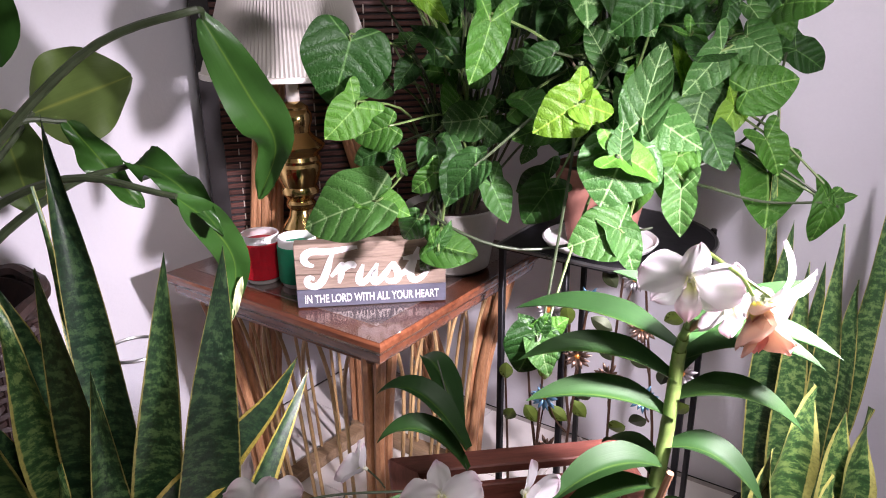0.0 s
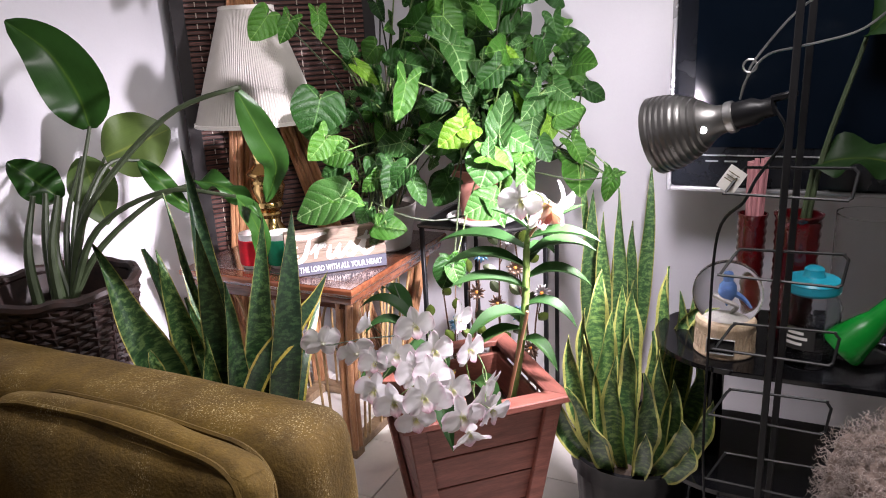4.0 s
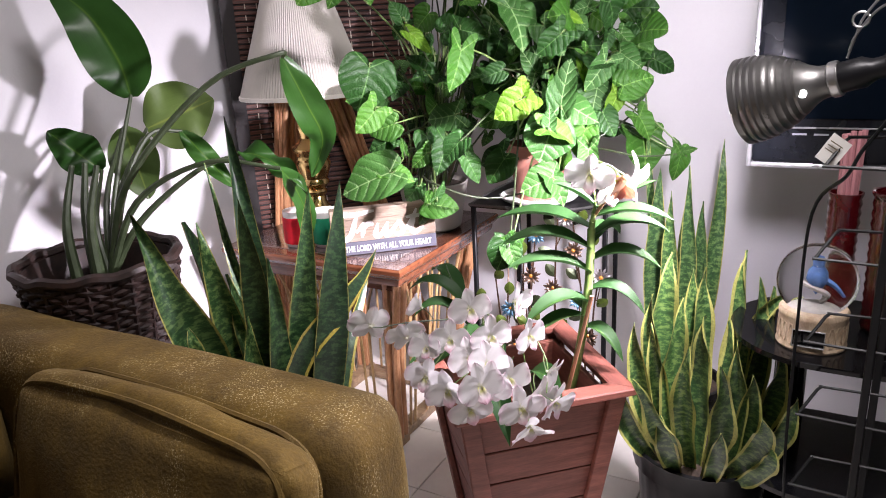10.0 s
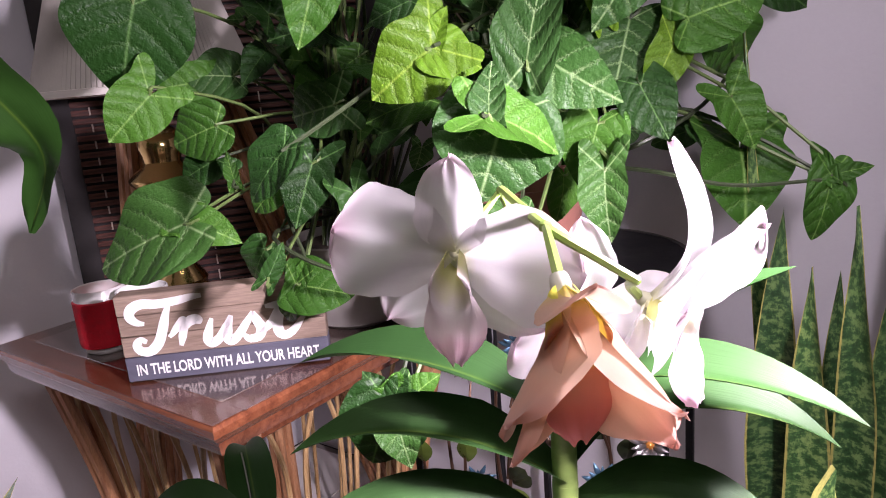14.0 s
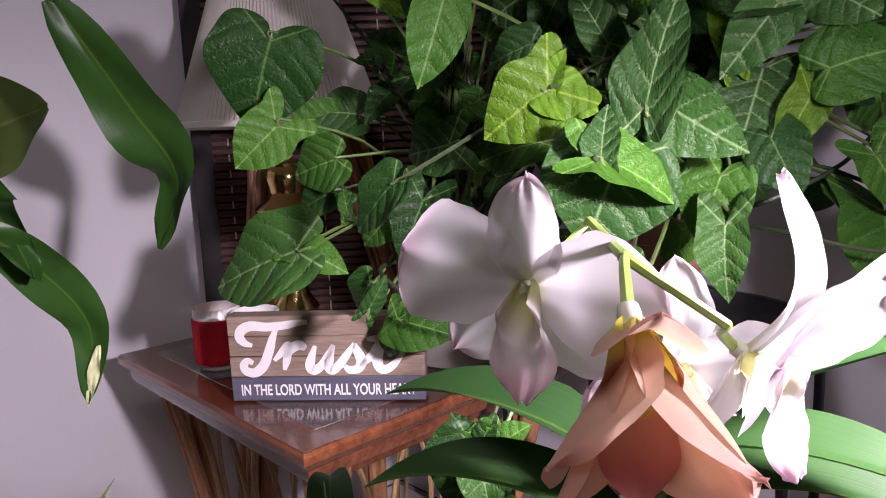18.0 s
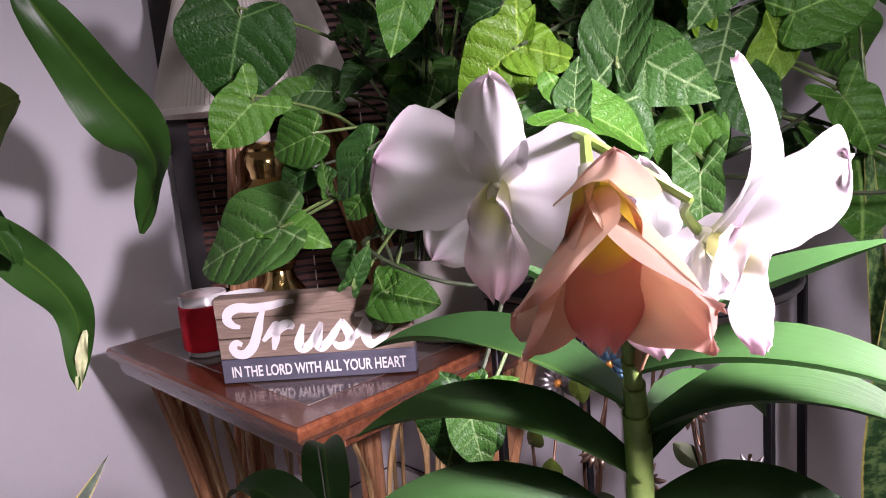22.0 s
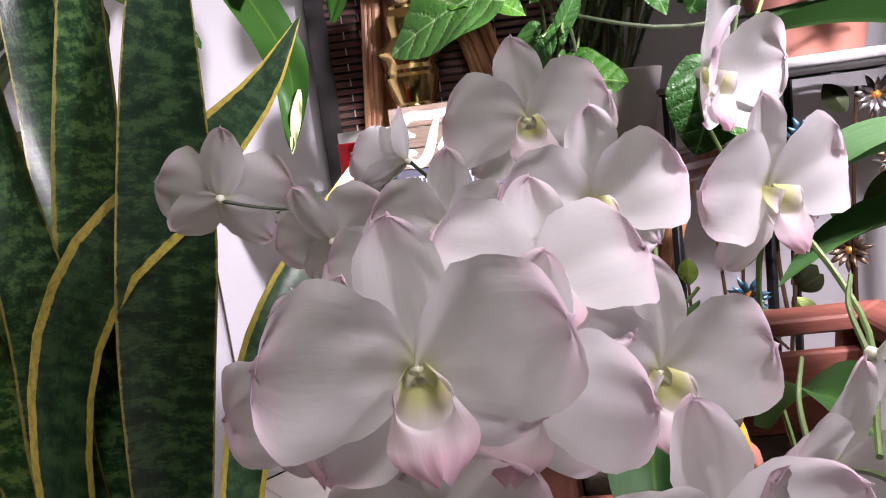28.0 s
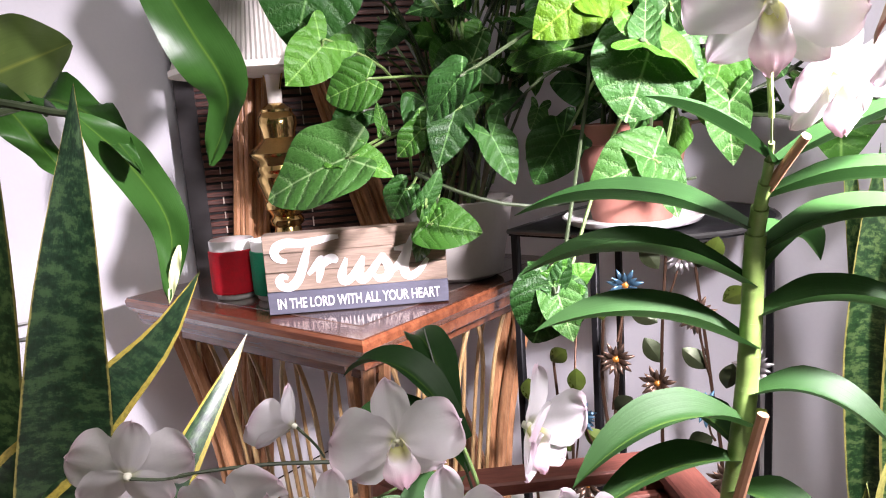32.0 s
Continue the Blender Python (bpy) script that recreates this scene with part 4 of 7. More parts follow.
for x, y, z, dx, dz, m_ in ((-0.599, 1.375, 0.655, -0.1, 1, M_MFLEAF), (-0.511, 1.40, 0.655, -0.8, 0.4, M_MFDARK), (-0.690, 1.35, 0.575, 0.6, 0.5, M_MFLEAF), (-0.744, 1.36, 0.485, 0.1, 1, M_MFLEAF), (-0.735, 1.35, 0.385, 0.4, 0.8, M_MFLEAF), (-0.55, 1.38, 0.44, -0.6, 0.7, M_MFLEAF),
                           (-0.464, 1.41, 0.445, 0.8, 0.5, M_MFDARK), (-0.435, 1.43, 0.755, 0.3, 0.9, M_MFLEAF), (-0.409, 1.41, 0.70, 0.8, 0.5, M_MFLEAF), (-0.574, 1.37, 0.49, 0.8, 0.6, M_MFDARK), (-0.52, 1.43, 0.74, -0.5, 0.8, M_MFDARK), (-0.463, 1.46, 0.74, 0.3, 0.9, M_MFDARK), (-0.633, 1.335, 0.53, 0.1, 1, M_MFLEAF), (-0.575, 1.365, 0.50, 0.6, 0.6, M_MFDARK), (-0.505, 1.40, 0.585, -0.5, 0.8, M_MFDARK), (-0.50, 1.385, 0.43, 0.8, 0.5, M_MFLEAF),
                           (-0.405, 1.42, 0.55, 0.2, 0.9, M_MFDARK), (-0.435, 1.42, 0.58, -0.6, 0.5, M_MFDARK), (-0.645, 1.33, 0.42, -0.4, 0.7, M_MFLEAF), (-0.585, 1.36, 0.43, -0.8, 0.5, M_MFLEAF), (-0.375, 1.41, 0.50, 0.7, 0.7, M_MFLEAF), (-0.50, 1.385, 0.33, -0.8, 0.4, M_MFDARK)):
    lf = part("leaf", ME_ML[m_], None, stake)
    lf.matrix_basis = frame_to(Vector((x, y, z)) - ms, (dx, -0.15, dz), FACE) @ Matrix.Diagonal((1.2, 1.3, 1.2, 1))

# ---- leaf shapes ----
M_SYN = {
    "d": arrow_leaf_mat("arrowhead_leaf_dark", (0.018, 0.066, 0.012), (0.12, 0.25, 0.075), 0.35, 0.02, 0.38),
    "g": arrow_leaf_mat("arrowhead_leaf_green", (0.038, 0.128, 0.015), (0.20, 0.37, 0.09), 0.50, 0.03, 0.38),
    "p": arrow_leaf_mat("arrowhead_leaf_pale_veined", (0.027, 0.092, 0.017), (0.27, 0.41, 0.18), 0.80, 0.07, 0.40),
    "l": arrow_leaf_mat("arrowhead_leaf_lime", (0.085, 0.205, 0.010), (0.23, 0.36, 0.05), 0.35, 0.22, 0.38),
}
M_SNAKE = strap_leaf_mat("snake_leaf_variegated", (0.010, 0.030, 0.012), (0.058, 0.118, 0.042), (0.25, 0.215, 0.06), 0.91)
M_SNAKE2 = strap_leaf_mat("snake_leaf_yellow_edged", (0.024, 0.066, 0.020), (0.16, 0.26, 0.075), (0.44, 0.42, 0.12), 0.74)
M_SNAKEL = strap_leaf_mat("snake_leaf_pale_banded", (0.022, 0.062, 0.020), (0.15, 0.25, 0.080), (0.36, 0.32, 0.09), 0.88)
M_SNAKEW = strap_leaf_mat("snake_leaf_broad_margin", (0.007, 0.022, 0.009), (0.030, 0.066, 0.026), (0.35, 0.28, 0.05), 0.76)
M_BOP = green_leaf_mat("paddle_leaf", (0.024, 0.074, 0.014), 0.33, 90, 0.26)
# paddle leaf copy with the shade behind the rack put into its colour
M_BOPSHADE = green_leaf_mat("shaded_paddle_leaf", (0.010, 0.028, 0.007), 0.5, 90, 0.15)
M_BOPOLD = green_leaf_mat("paddle_leaf_ageing", (0.080, 0.125, 0.034), 0.4, 90)
M_ORCHLEAF = green_leaf_mat("orchid_leaf", (0.020, 0.058, 0.015), 0.5, 60, 0.18)

ARROW = [(0, 1.0), (5, 0.93), (12, 0.84), (22, 0.74), (36, 0.64), (52, 0.55), (70, 0.46), (88, 0.39), (104, 0.39), (118, 0.48), (130, 0.61), (140, 0.67), (149, 0.59), (158, 0.39), (167, 0.18), (175, 0.05)]
HEART = [(0, 1.0), (6, 0.96), (14, 0.90), (26, 0.82), (42, 0.74), (60, 0.67), (78, 0.60), (97, 0.54), (115, 0.50), (132, 0.45), (148, 0.36), (162, 0.21), (174, 0.06)]


def arrow_leaf(outline, fold, droop, ruffle, seed):
    """An arrowhead leaf of length 1: stalk at the origin, tip at x = 1, upper side +z."""
    bm = bmesh.new()
    lay = bm.loops.layers.uv.verify()
    A, Rr = zip(*outline)
    angles = [a for a in np.linspace(-174, 174, 63)]
    rings = [0.0, 0.3, 0.62, 0.88, 1.0]
    r2 = random.Random(seed)
    ph = r2.random() * 6
    V = []
    for k in rings[1:]:
        row = []
        for a in angles:
            soft = (0,) if abs(a) < 9 else (-9, -6, -3, 0, 3, 6, 9) if abs(a) < 160 else (-3, 0, 3)
            r = sum(float(np.interp(abs(a + o), A, Rr)) for o in soft) / len(soft) * (1 + 0.018 * math.sin(a * 0.11 + ph)) * k
            x, y = r * math.cos(radians(a)), r * math.sin(radians(a))
            z = -fold * abs(y) ** 1.3 * -1 - droop * (max(0, x) ** 2) * 0.55 - droop * 0.35 * (max(0, -x)) ** 1.5
            z += ruffle * k * k * math.sin(radians(a) * 6 + ph) * 0.5 + 0.02 * math.sin(x * 5 + ph) * abs(y)
            row.append(bm.verts.new((x, y, z)))
        V.append(row)
    c = bm.verts.new((0, 0, 0))
    faces = [(c, V[0][i], V[0][i + 1]) for i in range(62)]
    faces += [(V[j][i], V[j + 1][i], V[j + 1][i + 1], V[j][i + 1]) for j in range(3) for i in range(62)]
    for f in faces:
        fa = bm.faces.new(f)
        for l in fa.loops:
            l[lay].uv = (l.vert.co.x, l.vert.co.y)
    return bm


SYN_MESH = {}
for key, mat_ in M_SYN.items():
    SYN_MESH[key] = [mesh_of("leaf", arrow_leaf(o, f, d, r, i), mat_, 180) for i, (o, f, d, r) in enumerate(
        ((ARROW, 0.26, 0.40, 0.05), (HEART, 0.18, 0.40, 0.06), (ARROW, 0.44, 0.70, 0.07), (ARROW, 0.34, 0.55, 0.05), (HEART, 0.10, 0.80, 0.08)))]

vine_a = thing("arrowhead_vine", (-0.96, 1.46, TT + 0.155), "bushy arrowhead vine with pale-veined leaves in a cream pot", "potted plant", "arrowhead vines")
vine_b = thing("arrowhead_vine", (-0.59, 1.49, SZ + 0.16), "tall arrowhead vine with variegated leaves in a terracotta pot", "potted plant", "arrowhead vines")
EYE_SIDE = Vector((0.15, -0.2, 1.45))
CROWN = {vine_a: Vector((-0.95, 1.44, 0.92)), vine_b: Vector((-0.58, 1.48, 1.05))}
syn_count = [0]


def syn(at, tip, key, width=1.0, stalk=True, tilt=0.5, face=None):
    """One leaf from its stalk joint to its tip, on the nearer of the two vines, with its stalk."""
    at, tip = Vector(at), Vector(tip)
    syn_count[0] += 1
    i = syn_count[0]
    vine = vine_a if at.x < -0.72 else vine_b
    d = tip - at
    turned = face
    L = d.length * 0.92
    face = (EYE_SIDE - at).normalized() * (0.55 if at.x < -0.7 else 0.9) + (LAMP_AT - at).normalized() * (0.8 if at.x < -0.7 else 0.25) + Vector((rnd.uniform(-tilt, tilt), rnd.uniform(-tilt, tilt), rnd.uniform(0.0, 0.5)))
    m = frame_to(at, d, turned or face)
    ob = part("leaf", SYN_MESH[key][i % 5], None, vine)
    ob.matrix_basis = vine.matrix_world.inverted() @ m @ Matrix.Diagonal((L, L * width * 1.05, L, 1))
    if stalk:
        c = CROWN[vine] + Vector((rnd.uniform(-0.07, 0.07), rnd.uniform(-0.06, 0.06), rnd.uniform(-0.05, 0.1)))
        mid = (at + c) / 2 + Vector((0, 0.03, 0.05)) - d.normalized() * 0.02
        part("stalk", tube([vine.matrix_world.inverted() @ q for q in (c, mid, at - d.normalized() * 0.012 + Vector((0, 0.012, 0)), at)], 0.0034, 0.0018, n=5, steps=4), M_STEMG if i % 3 else M_STEMD, vine)
    return ob


bpy.context.view_layer.update()
syn((-0.862, 1.055, 0.966), (-0.985, 0.970, 0.920), "p", 0.80, face=(0.75, -0.6, 0.75))
syn((-0.862, 1.065, 0.966), (-0.795, 1.090, 0.945), "g", 0.9, face=(0.3, -0.9, 0.75))
syn((-0.500, 1.150, 1.160), (-0.556, 1.100, 1.108), "l", 1.15)
syn((-0.500, 1.152, 1.158), (-0.450, 1.175, 1.143), "l", 0.95)
syn((-0.500, 1.155, 1.162), (-0.480, 1.150, 1.203), "l", 0.7)
syn((-0.831, 1.205, 0.842), (-0.736, 1.228, 0.832), "g", 0.8, face=(0.5, -0.8, 0.45))
syn((-0.831, 1.205, 0.842), (-0.862, 1.195, 0.757), "g", 0.5, face=(0.7, -0.7, 0.2))
syn((-0.831, 1.210, 0.846), (-0.810, 1.215, 0.885), "g", 0.6, face=(0.7, -0.7, 0.2))
syn((-0.492, 1.015, 0.806), (-0.505, 0.985, 0.735), "d", 1.05, face=(0.6, -0.8, 0.3))
kept = rnd.getstate()
for at, tip, key, w in (((-0.490, 1.018, 0.804), (-0.455, 0.995, 0.745), "p", 0.85), ((-0.492, 1.018, 0.806), (-0.545, 0.995, 0.770), "g", 0.85), ((-0.494, 1.018, 0.808), (-0.525, 1.010, 0.842), "d", 0.75), ((-0.490, 1.02, 0.808), (-0.470, 1.02, 0.848), "d", 0.7)):
    syn(at, tip, key, w, False, 0.3, (0.6 + 4 * (at[0] - tip[0]), -0.8, 0.35))
    syn_count[0] -= 1
rnd.setstate(kept)
syn((-0.484, 1.035, 0.803), (-0.455, 1.057, 0.835), "g", 0.9)
syn((-0.425, 1.165, 1.084), (-0.446, 1.135, 0.990), "p", 1.2)
syn((-0.414, 1.118, 1.088), (-0.345, 1.170, 1.062), "g", 0.9)
syn((-0.414, 1.120, 1.090), (-0.416, 1.128, 1.146), "p", 0.8)
syn((-0.380, 1.300, 1.060), (-0.395, 1.270, 0.985), "g", 0.9)
syn((-0.470, 1.310, 1.050), (-0.500, 1.270, 0.975), "d", 0.9)
syn((-0.340, 1.330, 1.100), (-0.300, 1.310, 1.040), "d", 0.8)
syn((-0.360, 1.270, 1.010), (-0.350, 1.240, 0.930), "p", 0.8)
syn((-0.404, 1.215, 1.141), (-0.318, 1.215, 1.085), "p", 0.95, True, 0.9)
syn((-0.910, 1.069, 1.250), (-0.919, 1.025, 1.134), "d", 1.15)
syn((-0.900, 1.063, 1.135), (-0.922, 1.001, 1.077), "g", 1.1)
syn((-1.057, 1.061, 1.488), (-1.088, 1.013, 1.416), "g", 0.9)
syn((-1.022, 1.114, 1.471), (-1.036, 1.080, 1.407), "g", 0.9)
syn((-0.954, 1.163, 1.485), (-0.941, 1.150, 1.411), "g", 0.8)
syn((-0.844, 1.178, 1.336), (-0.778, 1.193, 1.285), "l", 0.45)
syn((-0.689, 1.186, 1.281), (-0.699, 1.147, 1.166), "g", 0.75)
syn((-0.410, 1.194, 1.138), (-0.395, 1.212, 1.263), "p", 0.55)
syn((-0.556, 1.222, 1.382), (-0.487, 1.207, 1.287), "p", 1.3)
syn((-0.556, 1.222, 1.382), (-0.591, 1.171, 1.455), "p", 0.8)
syn((-0.479, 1.256, 1.334), (-0.413, 1.259, 1.267), "p", 0.9)
syn((-0.323, 1.597, 1.308), (-0.294, 1.572, 1.190), "g", 0.85)
syn((-0.353, 1.621, 1.369), (-0.262, 1.628, 1.368), "d", 0.85)
syn((-0.276, 1.637, 1.219), (-0.211, 1.671, 1.179), "d", 0.9)
syn((-0.273, 1.508, 1.004), (-0.241, 1.466, 0.907), "g", 1.35)
syn((-0.161, 1.479, 0.975), (-0.162, 1.461, 0.889), "g", 0.6)
syn((-0.161, 1.479, 0.975), (-0.111, 1.493, 0.987), "g", 0.5)
syn((-0.161, 1.479, 0.975), (-0.192, 1.501, 1.020), "g", 0.35)
syn((-0.311, 1.358, 1.142), (-0.329, 1.323, 1.080), "l", 0.8)
syn((-0.756, 1.198, 1.026), (-0.763, 1.152, 0.941), "d", 0.9)
syn((-0.830, 1.216, 1.044), (-0.792, 1.198, 0.958), "d", 0.8)
syn((-0.721, 1.068, 0.904), (-0.694, 1.080, 0.948), "d", 0.6)
syn((-0.442, 1.211, 0.942), (-0.513, 1.151, 0.912), "p", 0.9)
syn((-0.442, 1.211, 0.942), (-0.391, 1.192, 0.873), "p", 0.8)
syn((-0.713, 1.311, 1.444), (-0.654, 1.338, 1.505), "d", 1.2)
syn((-0.454, 1.428, 1.405), (-0.395, 1.448, 1.466), "d", 0.9)
syn((-0.549, 1.390, 1.430), (-0.552, 1.385, 1.505), "g", 0.9)
syn((-0.886, 1.211, 1.375), (-0.908, 1.196, 1.427), "d", 0.9)
syn((-0.842, 1.233, 1.232), (-0.877, 1.214, 1.288), "d", 0.9)
syn((-0.703, 1.219, 0.983), (-0.660, 1.225, 0.907), "d", 0.8)
syn((-0.608, 1.267, 0.975), (-0.645, 1.232, 0.905), "d", 0.9)
syn((-0.517, 1.288, 1.216), (-0.554, 1.276, 1.285), "p", 0.8)
syn((-0.602, 1.249, 1.222), (-0.656, 1.220, 1.202), "d", 0.8)
syn((-0.391, 1.341, 1.256), (-0.344, 1.353, 1.203), "g", 0.6)
syn((-0.391, 1.336, 1.190), (-0.414, 1.332, 1.258), "l", 0.45)
syn((-0.783, 1.273, 1.331), (-0.719, 1.308, 1.360), "d", 1.0)
syn((-0.458, 1.319, 1.367), (-0.390, 1.345, 1.334), "l", 0.5)
syn((-0.585, 1.372, 1.483), (-0.610, 1.355, 1.567), "g", 1.0)
syn((-0.490, 1.412, 1.491), (-0.438, 1.427, 1.559), "g", 0.9)
syn((-0.744, 1.346, 1.539), (-0.767, 1.327, 1.615), "d", 1.0)
syn((-0.671, 1.325, 1.572), (-0.617, 1.343, 1.647), "g", 1.0)
syn((-0.930, 1.170, 1.035), (-0.985, 1.130, 1.005), "d", 0.9)
syn((-0.905, 1.160, 1.085), (-0.975, 1.120, 1.060), "g", 0.9)
syn((-0.812, 1.180, 1.000), (-0.850, 1.150, 0.955), "g", 0.9)
syn((-0.868, 1.150, 1.010), (-0.872, 1.145, 1.052), "g", 0.6)
syn((-0.842, 1.165, 0.905), (-0.880, 1.150, 0.850), "d", 0.8)
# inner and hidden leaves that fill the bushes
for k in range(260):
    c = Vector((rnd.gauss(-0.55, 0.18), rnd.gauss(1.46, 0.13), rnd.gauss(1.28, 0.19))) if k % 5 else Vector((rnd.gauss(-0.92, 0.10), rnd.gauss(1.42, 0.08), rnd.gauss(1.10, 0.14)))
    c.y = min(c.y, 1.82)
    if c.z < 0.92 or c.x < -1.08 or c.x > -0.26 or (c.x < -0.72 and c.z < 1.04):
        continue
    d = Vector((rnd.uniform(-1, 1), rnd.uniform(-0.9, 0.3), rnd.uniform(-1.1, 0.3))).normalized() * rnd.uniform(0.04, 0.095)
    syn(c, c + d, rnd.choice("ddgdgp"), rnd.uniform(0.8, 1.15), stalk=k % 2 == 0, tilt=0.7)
# trunk stems
for vine, n in ((vine_a, 24), (vine_b, 26)):
    base = vine.matrix_world.translation
    for k in range(n):
        a = 2 * math.pi * k / n
        top = Vector((0.13 * math.cos(a) + rnd.uniform(-0.05, 0.05), 0.08 * math.sin(a), rnd.uniform(0.16, 0.62)))
        part("stem", tube([Vector((0.05 * math.cos(a), 0.05 * math.sin(a), -0.01)), top * 0.5 + Vector((0.02, 0.02, 0)), top], 0.0042, 0.0026, n=6), (M_STEMB, M_STEMG, M_STEMD)[k % 3], vine)
# runners
for pts in ([(-0.95, 1.42, 0.90), (-0.80, 1.15, 0.93), (-0.62, 1.18, 0.88), (-0.44, 1.38, 0.90)], [(-0.5, 1.5, 1.0), (-0.38, 1.42, 1.02), (-0.30, 1.55, 1.10), (-0.28, 1.62, 1.3)],
            [(-0.5, 1.5, 0.98), (-0.36, 1.40, 0.99), (-0.26, 1.42, 0.97), (-0.17, 1.47, 0.97)], [(-0.93, 1.42, 0.9), (-0.82, 1.2, 0.97), (-0.82, 1.22, 0.88), (-0.83, 1.215, 0.845)]):
    part("runner", tube([vine_b.matrix_world.inverted() @ Vector(q) for q in pts], 0.0035, 0.0025, n=6), M_STEMD, vine_b)


# ---- snake plants ----
def strap(base, tip, w, bend=(0, 0, 0), face=(0, -1, 0.2), twist=0.0, cup=0.25, thick=0.0022, via=(), ripple=0.0):
    """A stiff strap leaf from base to tip, cupped, with a pointed end. Points relative to the plant."""
    base, tip, bend, face = Vector(base), Vector(tip), Vector(bend), Vector(face)
    n, half = 18, 4
    length = (tip - base).length
    line = curve_points([base, *via, tip], 18) if via else None

    def at(t):
        if line:
            k = min(len(line) - 1.001, max(0.0, t) * (len(line) - 1))
            return line[int(k)].lerp(line[int(k) + 1], k - int(k))
        return base.lerp(tip, t) + bend * (4 * t * (1 - t))

    fr, bk, uf = [], [], []
    for i in range(n + 1):
        t = i / n
        p = at(t)
        d = (at(min(1, t + 0.02)) - at(max(0, t - 0.02))).normalized()
        side = d.cross(face).normalized()
        nrm = side.cross(d)
        a = radians(twist * t)
        side, nrm = side * math.cos(a) + nrm * math.sin(a), nrm * math.cos(a) - side * math.sin(a)
        wt = w * (0.42 + 0.58 * math.sin(min(1, t * 1.7) * math.pi / 2)) * (1 if t < 0.50 else max(0.0, 1 - ((t - 0.50) / 0.50) ** 1.75))
        wob = 0.03 * math.sin(t * 17 + w * 300)
        r0, r1, ru = [], [], []
        for k in range(-half, half + 1):
            s = k / half
            o = side * (s * wt / 2 * (1 + wob * s)) + nrm * (cup * wt * (s * s - 0.4) + ripple * w * s * abs(s) * math.sin(t * 15 + w * 900 + s))
            r0.append(p + o + nrm * thick * (1 - s * s * 0.8))
            r1.append(p + o - nrm * thick * (1 - s * s * 0.8))
            ru.append((s, t * length))
        fr.append(r0), bk.append(r1[::-1]), uf.append(ru)
    bm = sheet(fr, uf)
    sheet(bk, [r[::-1] for r in uf], bm)
    bmesh.ops.remove_doubles(bm, verts=bm.verts, dist=0.00005)
    return bm


snake_l = thing("snake_plant", (-0.735, 0.50, 0), "snake plant with dark banded yellow-edged leaves in a black pot", "potted plant", "snake plants")
part("pot", lathe([(0.10, 0.0), (0.135, 0.33), (0.142, 0.335), (0.142, 0.36), (0.130, 0.36), (0.125, 0.33), (0.0, 0.33)], 36), M_BLACKPOT, snake_l)
part("soil", lathe([(0.126, 0.33), (0.12, 0.338), (0.0, 0.342)], 20), M_SOIL, snake_l)


def snake_leaf(plant, tip, w, spread=0.5, bend=(0, 0, 0), face=None, twist=0, material=None, cup=0.25, z=0.33, root=None, via=(), ripple=0.0):
    c = plant.matrix_world.translation
    tip = Vector(tip) - c
    b = Vector((tip.x, tip.y, 0))
    b = b * min(1.0, 0.085 / max(0.001, b.length)) * spread * 2
    if root:
        b = Vector(root) - c
    f = Vector(face) if face else (Vector((0.15, -0.3, 0.9)) - c - tip)
    f.z = 0.1
    part("leaf", strap((b.x, b.y, z), tip, w, bend, f, twist, cup, via=[Vector(q) - c for q in via], ripple=ripple), material or M_SNAKE, plant, angle=180)


bpy.context.view_layer.update()
for tip, w, spread, bend, m_ in (((-0.975, 0.30, 1.03), 0.096, 0.6, (-0.01, 0, 0), M_SNAKEL), ((-1.005, 0.455, 0.972), 0.084, 0.6, (0, 0, 0), M_SNAKE), ((-0.93, 0.42, 0.985), 0.072, 0.6, (0, 0, 0), M_SNAKEL), ((-0.888, 0.50, 1.195), 0.062, 0.5, (0, 0, 0), M_SNAKE),
                                 ((-0.99, 0.52, 1.09), 0.030, 0.5, (0, 0, 0), M_SNAKEL), ((-0.80, 0.40, 0.80), 0.064, 0.7, (0, 0, 0), M_SNAKEL), ((-0.76, 0.44, 0.92), 0.056, 0.5, (0.01, -0.01, 0), M_SNAKE), ((-0.87, 0.31, 0.80), 0.080, 0.7, (-0.02, -0.01, 0.02), M_SNAKEL),
                                 ((-0.91, 0.46, 0.86), 0.074, 0.6, (0.015, 0, 0.02), M_SNAKEL), ((-0.70, 0.35, 0.72), 0.050, 0.7, (0.02, -0.01, 0.03), M_SNAKE), ((-0.96, 0.40, 0.80), 0.066, 0.7, (-0.02, 0, 0.03), M_SNAKE)):
    snake_leaf(snake_l, tip, w, spread, bend, twist=rnd.uniform(-40, 40), material=m_, ripple=0.15, cup=rnd.uniform(0.15, 0.4))
snake_leaf(snake_l, (-0.652, 0.558, 1.06), 0.076, root=(-0.712, 0.455, 0.33), face=(1, -0.6, 0.1), cup=0.12)
snake_leaf(snake_l, (-0.697, 0.513, 1.057), 0.064, root=(-0.765, 0.43, 0.33), face=(0.8, -0.8, 0.1), cup=0.2)
snake_leaf(snake_l, (-0.626, 0.630, 0.897), 0.058, root=(-0.728, 0.425, 0.33), via=[(-0.737, 0.415, 0.50), (-0.730, 0.432, 0.64), (-0.706, 0.470, 0.725), (-0.681, 0.521, 0.771), (-0.664, 0.554, 0.803), (-0.644, 0.595, 0.844)], face=(0.8, -0.45, 0.35), cup=0.14, material=M_SNAKEW)
snake_leaf(snake_l, (-0.743, 0.755, 0.79), 0.044, root=(-0.70, 0.50, 0.33), via=[(-0.715, 0.583, 0.603)], face=(1, -0.5, 0.2), cup=0.2, material=M_SNAKEW)
